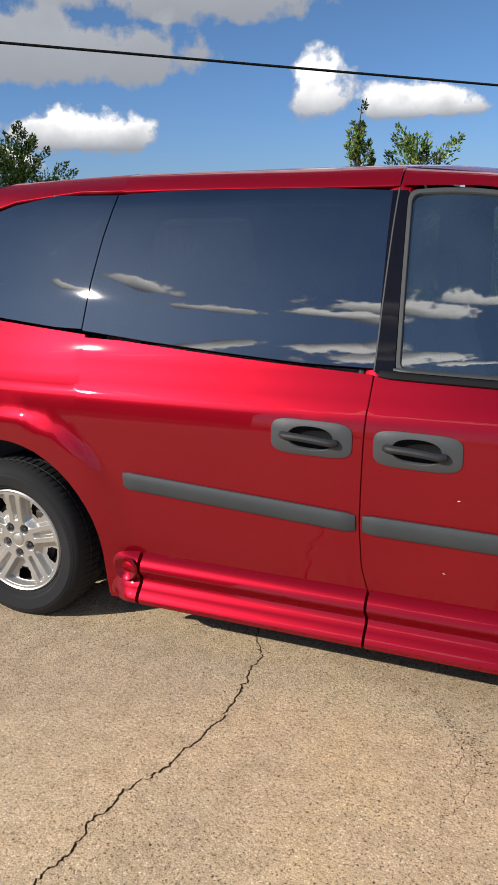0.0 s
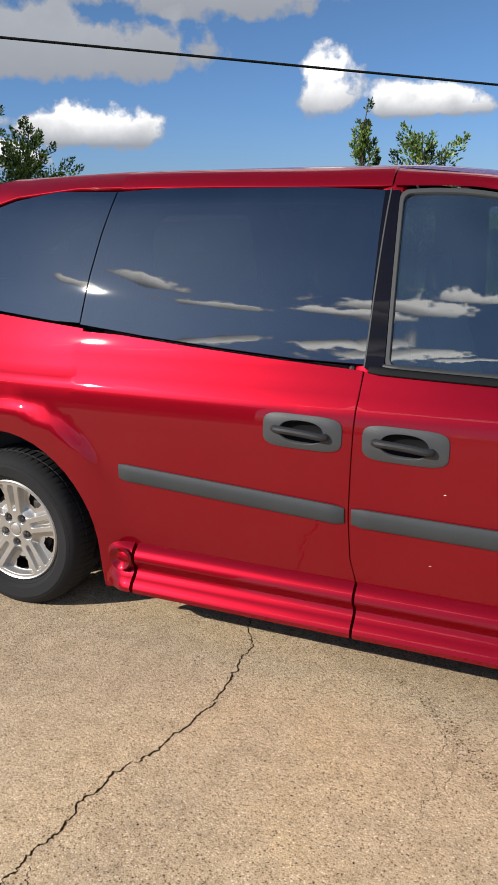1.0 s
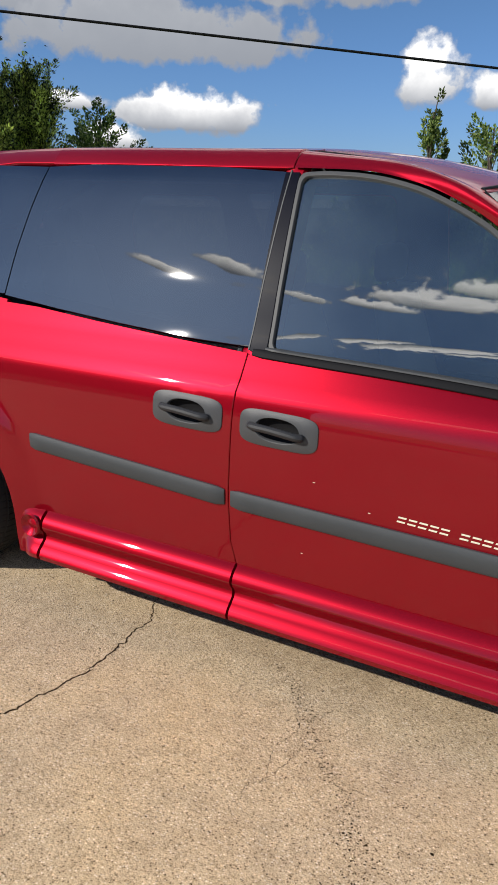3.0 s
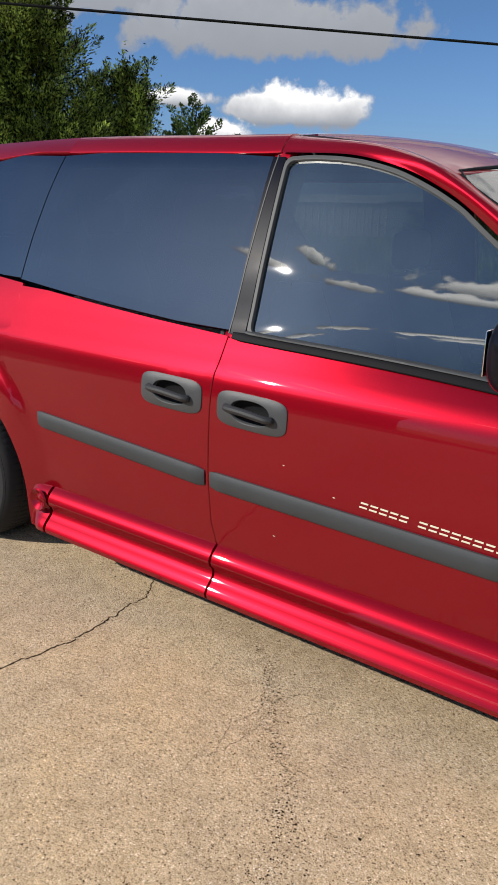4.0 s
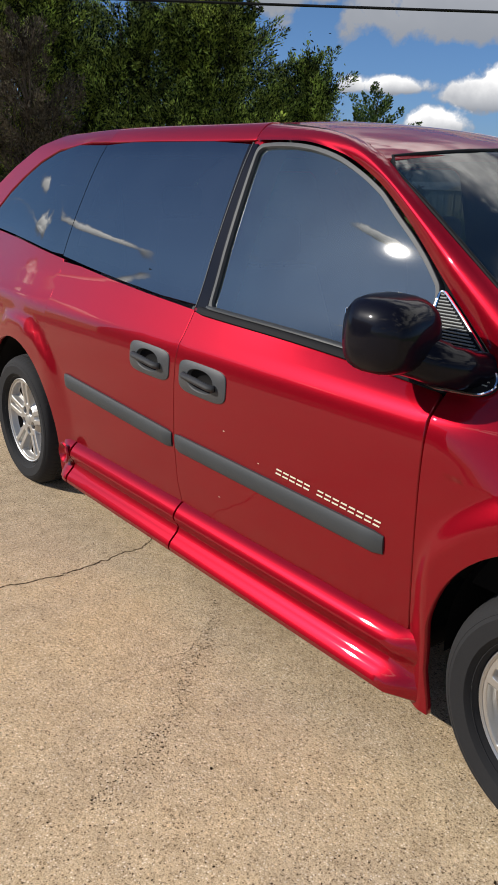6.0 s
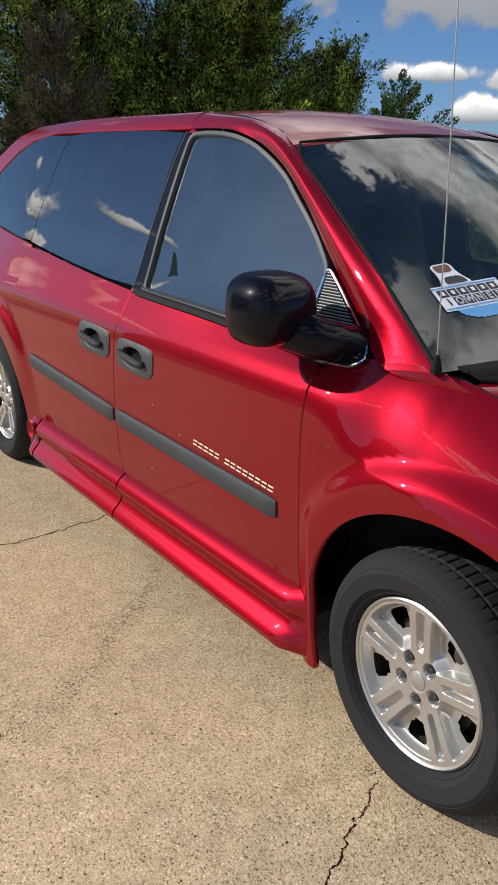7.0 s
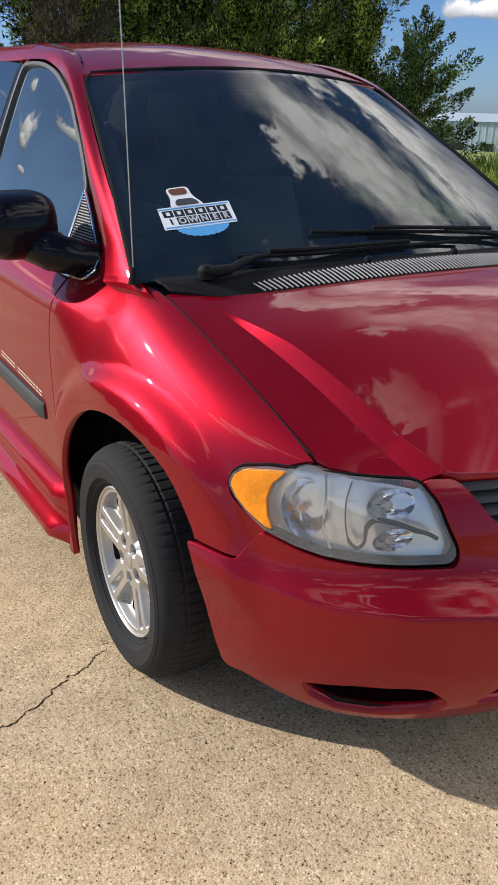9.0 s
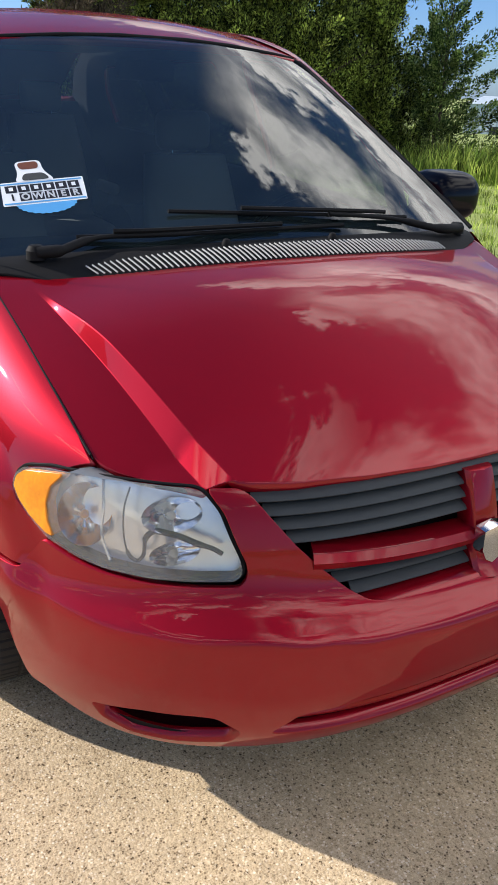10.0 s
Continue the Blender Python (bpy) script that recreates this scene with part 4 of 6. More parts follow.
# wipers lie on the glass foot
for nm, hubp, path_y in (("wiper", 0.25, [0.25, 0.30, 0.42, 0.62, 0.86, 1.03]), ("wiper", 1.62, [1.62, 1.52, 1.35, 1.15, 0.95, 0.72])):
    wip = lathe(nm, [(0.024, 0.0), (0.024, 0.022), (0.016, 0.034), (0.001, 0.036)], cowl(hubp, 0.35), BLACK, van, "black windshield wiper at rest", segs=14, axis="z")
    lift = [0.35, 0.33, 0.015, 0.010, 0.006, 0.006] if hubp < 1 else [0.35, 0.32, 0.03, 0.055, 0.075, 0.09]
    pts = []
    for y, l in zip(path_y, lift):
        p = cowl(y, l) if l >= 0.3 else screen(y, max(0.005, l))
        pts.append(p + Vector((0.010, 0, 0.018)))
    line = smoothline(pts, 6)
    tube("arm", line[:20], [0.019] * 7 + [0.014] * 4 + [0.008] * 9, BLACK, wip, segs=14, squash=0.8)
    blade = [screen(y, l) + Vector((0.004, 0, 0.012)) for y, l in ((path_y[2] * 0.5 + path_y[1] * 0.5, lift[2] + 0.012), (path_y[3], lift[3] + 0.005), (path_y[5] + (0.12 if hubp < 1 else -0.10), lift[5] + 0.012))]
    tube("blade", smoothline(blade, 8), 0.006, BLACK, wip, segs=6)
    tube("bridge", smoothline([p + Vector((0.006, 0, 0.014)) for p in blade], 8)[3:-3], 0.0065, BLACK, wip, segs=6)

# -- pillars and roof rails: from the fender's top up along the screen and back over the doors
RAIL = [((1.36, 1.052), (1.522, 0.093, 1.066)), ((1.20, 1.145), (1.385, 0.113, 1.156)), ((1.02, 1.282), (1.185, 0.148, 1.283)), ((0.83, 1.432), (0.955, 0.202, 1.420)),
        ((0.66, 1.540), (0.790, 0.246, 1.517)), ((0.48, 1.612), (0.645, 0.292, 1.600)), ((0.28, 1.648), (0.42, 0.36, 1.668)), ((0.052, 1.655), (0.052, 0.40, 1.713))]
ra = smoothline([fender(1.57, crest(1.57) * 0.9 + WAIST(1.57) * 0.1) + Vector((0, 0.010, -0.016))] + [on_side(*a) for a, b in RAIL], 6)
rb = smoothline([fender(1.70, crest(1.70)) + Vector((0, 0.004, -0.020))] + [Vector(b) for a, b in RAIL], 6)


def rail_point(i, v):
    i = max(0.0, min(len(ra) - 1.001, i))
    j = int(i)
    t = i - j
    a, b = ra[j].lerp(ra[j + 1], t), rb[j].lerp(rb[j + 1], t)
    p = a.lerp(b, v)
    n = (b - a).cross(ra[j + 1] - ra[j])
    n.normalize()
    if n.y > 0:
        n.negate()
    return p + n * 0.022 * smooth(2.0, 14.0, i) * math.sin(math.pi * min(1, max(0, v)))


K = len(ra) - 1.002
both("roof_rail", [(0, 0), (K, 0), (K, 1), (0, 1)], lambda i, v: rail_point(i, v), RED, van, step=0.25, thick=0)
ROOFZ = pchip((-2.36, 1.38), (-2.2, 1.49), (-2.0, 1.59), (-1.8, 1.675), (-1.6, 1.716), (-1.2, 1.742), (-0.8, 1.752), (0.0, 1.745), (0.3, 1.720), (0.55, 1.672), (0.75, 1.615))


def roof(x, y):
    k = abs(y - YC) / 0.55
    return Vector((x, y, ROOFZ(x) - 0.036 * k ** 2.2))


ro = [(-2.34, 0.36), (-1.9, 0.36), (-1.5, 0.39), (-0.7, 0.395), (0.06, 0.385), (0.25, 0.360), (0.45, 0.332), (0.60, 0.292), (0.665, 0.280)] + [(0.752 - 0.085 * u * u, YC + 0.632 * u) for u in (-0.98, -0.9, -0.7, -0.4, 0, 0.4, 0.7, 0.9, 0.98)]
ro += [(x, 2 * YC - y) for x, y in [(0.665, 0.280), (0.60, 0.292), (0.45, 0.332), (0.25, 0.360), (0.06, 0.385), (-0.7, 0.395), (-1.5, 0.39), (-1.9, 0.36), (-2.34, 0.36)]]
panel("roof_panel", ro, roof, RED, van, step=0.07, thick=0.02)
tube("roof_seam", [roof(x, float(np.interp(x, [0.06, 0.25, 0.45, 0.6], [0.397, 0.380, 0.357, 0.315]))) for x in np.arange(-1.55, 0.56, 0.05)], 0.005, BLACK, van, segs=6)

# -- doors
EDGE = pchip((0.15, 0.075), (0.36, 0.058), (0.45, 0.036), (0.60, 0.028), (0.75, 0.032), (0.90, 0.037), (1.07, 0.044), (1.3, 0.046), (1.5, 0.048), (1.66, 0.052))
BELT = pchip((-2.2, 1.245), (-1.67, 1.212), (-0.97, 1.150), (-0.40, 1.105), (0.05, 1.080), (0.5, 1.066), (1.02, 1.040), (1.2, 1.028))
FRAMEX = [(1.02, 1.272), (0.91, 1.366), (0.81, 1.436), (0.71, 1.508), (0.60, 1.562), (0.50, 1.602), (0.40, 1.627), (0.30, 1.643), (0.07, 1.652)]
TOP = pchip(*sorted(FRAMEX))
ZS = (0.36, 0.45, 0.60, 0.75, 0.90, 1.0)


def strip(name, x0, x1, zc, half, proud, fn, mat, parent, n=30, blunt=0.03):
    """A moulding along the side: a rounded band of height 2 * half about zc(x), standing proud."""
    rings = []
    for i in range(n + 1):
        x = x0 + (x1 - x0) * i / n
        e = min(1.0, min(x - x0, x1 - x) / blunt + 0.35) if blunt else 1.0
        h, pr = half * (0.75 + 0.25 * e), proud * e
        z = zc(x)
        rings.append([fn(x, z + h * u) + Vector((0, -pr * w, 0)) for u, w in ((-1, -0.3), (-1, 0.55), (-0.7, 0.9), (0.25, 1.0), (0.75, 0.85), (1, 0.5), (1, -0.3))])
    return loft(name, rings, mat, parent)


OVAL = lambda w, h, n=2.6, k=40: [(math.copysign(abs(math.cos(t)) ** (2 / n), math.cos(t)) * w, math.copysign(abs(math.sin(t)) ** (2 / n), math.sin(t)) * h) for t in [2 * math.pi * i / k for i in range(k)]]
well = lambda xc, zc: [(xc + u, zc + v - 0.02 * u) for u, v in OVAL(0.078, 0.043, 2.4, 24)]


def handle(door, xc, zc, fn, tilt=-0.02):
    """A moulded pull handle: bezel with a dished recess and a grip across it."""
    rot = lambda u, v: (xc + u, zc + v + tilt * u)
    oval = OVAL
    surf = lambda off: (lambda u, v: fn(*rot(u, v)) + Vector((0, off, 0)))
    dome = lambda u, v: fn(*rot(u, v)) + Vector((0, -0.012 + 0.008 * (abs(u) / 0.137) ** 4 + 0.006 * (abs(v) / 0.057) ** 4, 0))
    hd = panel("door_handle", oval(0.137, 0.057, 4.5), dome, HANDLE, door, "grey plastic pull handle in an oval bezel", step=0.03, thick=0.02, holes=[oval(0.078, 0.040, 2.4)])
    bowl = lambda u, v: fn(*rot(u, v)) + Vector((0, 0.026 * max(0.0, 1 - (u / 0.086) ** 2 - (v / 0.046) ** 2) ** 0.5 - 0.004, 0))
    panel("recess", oval(0.081, 0.042, 2.4), bowl, BLACK, door, step=0.016, thick=0)
    grip = [surf(o)(u, v) for u, v, o in ((-0.098, 0.002, -0.006), (-0.085, 0.004, -0.020), (-0.04, 0.004, -0.026), (0.02, 0.001, -0.027), (0.07, -0.004, -0.024), (0.093, -0.006, -0.012))]
    tube("grip", smoothline(grip, 5), [0.010] + [0.0125] * 24 + [0.009], DARKGREY, door, segs=10)
    return hd


def skirt(name, x0, x1, dx, dy, parent, end0=False, end1=False):
    """The flared two-step sill extension."""
    prof = [(-0.022, 0.380), (-0.046, 0.368), (-0.070, 0.349), (-0.086, 0.329), (-0.091, 0.312), (-0.084, 0.294), (-0.068, 0.278), (-0.062, 0.262), (-0.069, 0.243), (-0.090, 0.223), (-0.111, 0.204), (-0.121, 0.184),
            (-0.116, 0.164), (-0.100, 0.156), (-0.06, 0.160), (-0.015, 0.20), (-0.012, 0.35)]
    rings = []
    n = 26
    for i in range(n + 1):
        t = i / n
        x = x0 + (x1 - x0) * t
        k = 1.0
        if end1:
            k = 1 - 0.7 * smooth(x1 - 0.09, x1, x)
        if end0:
            k = 1 - 0.8 * smooth(x0 + 0.14, x0, x) ** 1.5
        rings.append([Vector((x + dx + 0.010 * (0.36 - z), -0.03 + (y + 0.03) * k * 0.78 + dy, 0.36 - (0.36 - z) * 0.87)) for y, z in prof])
    return loft(name, rings, RED, parent, sharp=28)


front_door = panel("front_door", [(EDGE(z), z) for z in ZS] + [(EDGE(1.05), BELT(0.05) - 0.004)] + [(x, BELT(x) - 0.004) for x in (0.3, 0.6, 0.9, 1.05)] + [(1.150, 1.024), (1.157, 0.90), (1.160, 0.60), (1.158, 0.36)],
                   on_side, RED, van, "closed red front door", step=0.035, holes=[well(0.203, 0.868)])
handle(front_door, 0.203, 0.868, on_side)
strip("side_moulding", 0.036, 1.062, lambda x: 0.609 - 0.019 * x, 0.032, 0.017, on_side, GREY, front_door)
skirt("sill_skirt", 0.062, 1.232, 0, 0, front_door, end1=True)
# window: frame, pane, dark pillar cover, belt weatherstrip
win_out = [(0.108, BELT(0.10) + 0.012)] + [(0.098, 1.3), (0.088, 1.5), (0.080, 1.640)] + [(x, TOP(x) - 0.004) for x in (0.18, 0.28, 0.36, 0.43, 0.50, 0.57, 0.64, 0.72, 0.80, 0.88, 0.95)] + [(1.012, 1.270), (1.022, 1.24), (1.02, BELT(1.02) + 0.012)] + [(x, BELT(x) + 0.012) for x in (0.8, 0.5, 0.3)]
win_in = inset(win_out, 0.010)
panel("window_surround", rounded(win_out, 0.03), at_side(-0.003), SEALGREY, front_door, "grey rubber window surround", step=0.05, thick=0.03, holes=[rounded(win_in, 0.03)])
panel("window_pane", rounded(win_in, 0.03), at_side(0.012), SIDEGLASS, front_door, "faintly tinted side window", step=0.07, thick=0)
panel("pillar_cover", [(EDGE(1.085) + 0.001, 1.090), (0.103, 1.090), (0.094, 1.3), (0.084, 1.5), (0.076, 1.640), (EDGE(1.636) - 0.024, 1.640), (EDGE(1.5) - 0.018, 1.5), (EDGE(1.3) - 0.010, 1.3)], at_side(-0.002), GLOSSBLACK, front_door, "glossy black pillar cover", step=0.05)
strip("belt_weatherstrip", 0.056, 1.16, lambda x: BELT(x) + 0.006, 0.012, 0.012, on_side, BLACK, front_door, blunt=0.01)
strip("belt_moulding", 0.10, 1.03, lambda x: BELT(x) + 0.022, 0.005, 0.014, on_side, SEALGREY, front_door, blunt=0.01)
# corner cover that carries the mirror
sail = rounded([(1.027, 1.268), (1.10, 1.215), (1.265, 1.090), (1.288, 1.062), (1.26, 1.042), (1.12, 1.034), (1.027, 1.05)], 0.03)
sail_fn = lambda x, z: on_side(x, z) + Vector((0, -0.010, 0))
panel("mirror_corner_cover", sail, sail_fn, BLACK, front_door, "ribbed black corner cover with chrome edge", step=0.04)
for i in range(26):
    z = 1.062 + 0.0078 * i
    xr = 1.262 - max(0, z - 1.075) * 1.25
    tube("rib", [sail_fn(x, z) + Vector((0, -0.0015, 0)) for x in np.linspace(1.034, max(1.04, xr), 5)], 0.0024, RAMP, front_door, segs=5)
ring = [sail_fn(x, z) + Vector((0, -0.002, 0)) for x, z in sail]
tube("edge_strip", ring + ring[:1], 0.004, CHROME, front_door, segs=6)

# decal bars: one plain block for each sign of the maker's lettering
lx = 0.610
for i in range(14):
    if i == 5:
        lx += 0.026
        continue
    w = 0.025
    zc = 0.668 - 0.052 * (lx - 0.61)
    for z0, z1 in ((-0.0105, -0.0050), (0.0030, 0.0085)):
        q = [(lx + 0.3 * z0, zc + z0), (lx + w + 0.3 * z0, zc + z0 - 0.001), (lx + w + 0.3 * z1, zc + z1 - 0.001), (lx + 0.3 * z1, zc + z1)]
        panel("decal_bar", q, at_side(-0.0015), CREAM, front_door, step=0.03, thick=0)
    lx += w + 0.0072

for x, z in ((0.30, 0.475), (0.335, 0.725), (0.52, 0.665)):
    panel("paint_chip", [(x - 0.005, z), (x, z - 0.0022), (x + 0.006, z), (x, z + 0.002)], at_side(-0.001), CREAM, front_door, step=0.02, thick=0)

# -- sliding door, closed; SX, SY slide it back and out
SX, SY = 0.0, 0.0
slid = lambda fn: (lambda x, z: fn(x, z) + Vector((SX, SY, 0)))
REAR = pchip((0.15, -0.80), (0.36, -0.818), (0.65, -0.985), (0.90, -1.055), (1.15, -1.080), (1.40, -1.062), (1.66, -1.015))
gap = 0.007
quarter_fn = lambda x, z: on_side(x, z) + Vector((0, flare(x - 0.02, z, HUBR) * smooth(-0.80, -1.06, x), 0))
sliding_door = panel("sliding_door", [(EDGE(z) - gap, z) for z in ZS] + [(EDGE(1.06) - gap, BELT(0.04))] + [(x, BELT(x)) for x in (-0.3, -0.6, -0.9)] + [(REAR(z), z) for z in (1.15, 1.0, 0.9, 0.75, 0.65, 0.5, 0.36)],
                     slid(quarter_fn), RED, van, "closed red power sliding door with dark glass", step=0.035, thick=0.03, holes=[well(-0.140, 0.880)])
handle(sliding_door, -0.140, 0.880, slid(on_side))
strip("side_moulding", -0.86, 0.012, lambda x: 0.609 - 0.055 * x, 0.032, 0.017, slid(on_side), GREY, sliding_door)
skirt("sill_skirt", -0.80, 0.052, SX, SY, sliding_door)
sg = [(EDGE(z) - gap, z) for z in (1.10, 1.2, 1.35, 1.5, 1.64)] + [(x, 1.652 + 0.012 * smooth(0.1, -0.9, x)) for x in (-0.2, -0.5, -0.8)] + [(REAR(z), z) for z in (1.655, 1.5, 1.35, 1.175)] + [(x, BELT(x) + 0.012) for x in (-0.8, -0.5, -0.2)]
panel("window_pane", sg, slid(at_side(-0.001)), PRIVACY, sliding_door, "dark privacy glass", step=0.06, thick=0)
sg2 = inset(sg, 0.035)
panel("window_border", sg, slid(at_side(0.004)), GLOSSBLACK, sliding_door, "black printed window border", step=0.06, thick=0.03, holes=[rounded(sg2, 0.05)])
tube("edge_strip", [slid(at_side(0.0))(EDGE(z) - gap + 0.003, z) for z in np.linspace(1.09, 1.645, 12)], 0.004, SEALGREY, sliding_door, segs=6)
TOPRAIL = lambda x, v: Vector((x, 0.287 + 0.113 * v, 1.655 + 0.060 * math.sin(v * math.pi / 2) ** 0.9 + 0.012 * smooth(0.1, -0.9, x))) + Vector((0, -0.006, 0.008)) * math.sin(math.pi * min(1, max(0, v)))
panel("door_top", [(0.044, 0), (0.044, 0.98), (-1.0, 0.98), (-1.0, 0)], lambda x, v: TOPRAIL(x, max(0.001, v)) + Vector((SX, SY, 0.001)), RED, sliding_door, step=0.08, thick=0.02, out=Vector((0, -1, 1)))
# shut face and inner skin of the door
rings = []
for z in np.linspace(0.37, 1.06, 16):
    x = EDGE(z) - gap + SX
    y = side_y(0, z) + SY
    rings.append([Vector((x - 0.002, y + 0.02, z)), Vector((x + 0.012, y + 0.035, z)), Vector((x + 0.006, y + 0.055, z)), Vector((x - 0.035, y + 0.085, z)), Vector((x - 0.05, y + 0.14, z)), Vector((x - 0.10, y + 0.15, z)), Vector((x - 0.10, y + 0.03, z))])
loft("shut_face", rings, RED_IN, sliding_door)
panel("inner_skin", [(0.0, 0.37), (0.0, 1.08), (-0.98, 1.12), (-0.80, 0.37)], slid(at_side(0.12)), DARKCLOTH, sliding_door, step=0.15, thick=0.02, out=Vector((0, 1, 0)))
block("latch", (EDGE(0.86) + SX - 0.002, side_y(0, 0.86) + SY + 0.075, 0.845), (0.03, 0.04, 0.06), STEEL, sliding_door, r=0.005)
for z in (0.93, 1.0):
    tube("guide_pin", [(EDGE(z) + SX - 0.02, side_y(0, z) + SY + 0.05, z - 0.02), (EDGE(z) + SX + 0.018, side_y(0, z) + SY + 0.05, z - 0.02)], 0.005, CHROME, sliding_door)
tube("roller_arm", [(SX + 0.05, SY + 0.02, 0.245), (SX + 0.12, SY + 0.06, 0.250), (SX + 0.22, 0.04, 0.252)], 0.014, STEEL, sliding_door, squash=0.5)

# -- rear quarters
qo = [(-2.36, 0.30)] + [(HUBR - 0.43, 0.24)] + arch(HUBR, 0.425, 0.43, 176, 4) + [(-0.965, 0.24), (-0.955, 0.17), (-0.79, 0.17)] + [(REAR(z) + gap * 2, z) for z in (0.36, 0.5, 0.65, 0.8, 0.95, 1.12)] + [(REAR(1.15) + gap * 2, BELT(-1.08))] + [(x, BELT(x)) for x in (-1.3, -1.6, -1.9, -2.2, -2.36)]
both("rear_quarter", qo, quarter_fn, RED, van, step=0.04)
qg = [(REAR(z) + 0.012 - gap * 2.5, z) for z in (1.18, 1.35, 1.5, 1.655)] + [(-1.3, 1.660), (-1.5, 1.628), (-1.68, 1.575), (-1.83, 1.508), (-1.97, 1.43), (-2.08, 1.345), (-2.12, 1.27)] + [(x, BELT(x) + 0.012) for x in (-2.10, -1.8, -1.5, -1.2)]
qg2 = inset(qg, 0.035)
panel("quarter_window", qg, at_side(-0.001), PRIVACY, van, "dark privacy glass", step=0.06, thick=0)
panel("quarter_window_border", qg, at_side(0.006), GLOSSBLACK, van, step=0.06, thick=0.02, holes=[rounded(qg2, 0.04)])
# upper quarter: painted skin round the rear glass, up to the roof
uq = [(-0.985, 1.672), (-1.2, 1.674), (-1.5, 1.645), (-1.69, 1.592), (-1.845, 1.523), (-1.985, 1.446), (-2.095, 1.36), (-2.137, 1.27), (-2.137, BELT(-2.137)), (-2.36, BELT(-2.36)), (-2.36, 1.36), (-2.25, 1.45), (-2.05, 1.56), (-1.8, 1.665), (-1.55, 1.715), (-0.985, 1.732)]
both("upper_quarter", uq, on_side, RED, van, step=0.05)
skirt("rear_sill_piece", -0.965, -0.815, 0, 0, van, end0=True)
lathe("sill_dimple", [(0.0, 0.018), (0.022, 0.014), (0.034, 0.004), (0.044, -0.002), (0.05, 0.004)], (-0.86, -0.082, 0.315), RED, van, segs=24)

# -- far side: closed doors with their windows, seen from inside and through the glass
fs = [(-2.36, 0.24), (-2.36, 1.36), (-2.05, 1.55), (-1.8, 1.64), (-1.5, 1.69), (0.3, 1.655), (0.55, 1.57), (0.94, 1.40), (1.165, 1.24), (1.165, 0.18), (-0.95, 0.18)] + arch(HUBR, 0.425, 0.43, 8, 172)
far_holes = [rounded([(-1.72, 1.22), (-1.06, 1.20), (-1.045, 1.58), (-1.55, 1.58), (-1.68, 1.45)], 0.06), rounded([(-0.70, 1.125), (-0.10, 1.115), (-0.06, 1.60), (-0.90, 1.60), (-0.84, 1.36)], 0.06),
             rounded([(0.16, 1.11), (1.08, 1.06), (1.09, 1.25), (0.92, 1.40), (0.70, 1.52), (0.50, 1.585), (0.18, 1.61)], 0.04)]
far_side = panel("far_side_body", fs, mirrored(on_side), RED, van, step=0.06, holes=far_holes, thick=0.03)
panel("far_lining", fs, lambda u, v: mirrored(on_side)(u, v) - Vector((0, 0.035, 0)), DARKCLOTH, far_side, step=0.08, holes=[[(x * 1.0, z) for x, z in h] for h in far_holes], thick=0.03, out=Vector((0, -1, 0)))
for h, m in zip(far_holes, (REARGLASS, REARGLASS, SIDEGLASS)):
    panel("far_window", h, lambda u, v: mirrored(on_side)(u, v) - Vector((0, 0.012, 0)), m, far_side, "tinted side window", step=0.12, thick=0, out=Vector((0, -1, 0)))

# -- door mirror: shell, arm, glass
def shell(name, c, size, mat, parent, label="", power=2.6, lean=0.0):
    rings = []
    for i in range(13):
        t = -1 + 2 * i / 12
        r = max(0.02, 1 - abs(t) ** power) ** (1 / power)
        ringp = []
        for j in range(24):
            q = 2 * math.pi * j / 24
            cx, cz = math.cos(q), math.sin(q)
            px = math.copysign(abs(cx) ** (2 / 2.8), cx) * r * size[0]
            pz = math.copysign(abs(cz) ** (2 / 2.8), cz) * r * size[2]
            if px < 0:
                px *= 0.55
            ringp.append(Vector(c) + Vector((px + lean * t * size[1], t * size[1], pz)))
        rings.append(ringp)
    return loft(name, rings, mat, parent, label, sharp=60)


for s in (1, -1):
    my = lambda y: y if s > 0 else 2 * YC - y
    mir = shell("door_mirror", (1.040, my(-0.088 if s > 0 else -0.17), 1.172 if s > 0 else 1.13), (0.140, 0.110, 0.096), GLOSSBLACK, van, "glossy black door mirror", power=3.6, lean=-0.12 * s)
    if s > 0:
        reach = [(1.08, -0.07, 1.130), (1.13, -0.045, 1.120), (1.18, -0.01, 1.103), (1.22, 0.09, 1.085)]
    else:
        reach = [(1.07, my(-0.15), 1.09), (1.12, my(-0.10), 1.09), (1.17, my(-0.04), 1.09), (1.22, my(0.09), 1.085)]
    tube("arm", smoothline(reach, 5), [0.060] * 5 + [0.060] * 5 + [0.056] * 3 + [0.050] * 3, GLOSSBLACK, mir, segs=16, squash=0.95)
    block("mirror_glass", (0.968, my(-0.088 if s > 0 else -0.17), 1.172 if s > 0 else 1.13), (0.004, 0.13, 0.11), CHROME, mir, r=0.003)

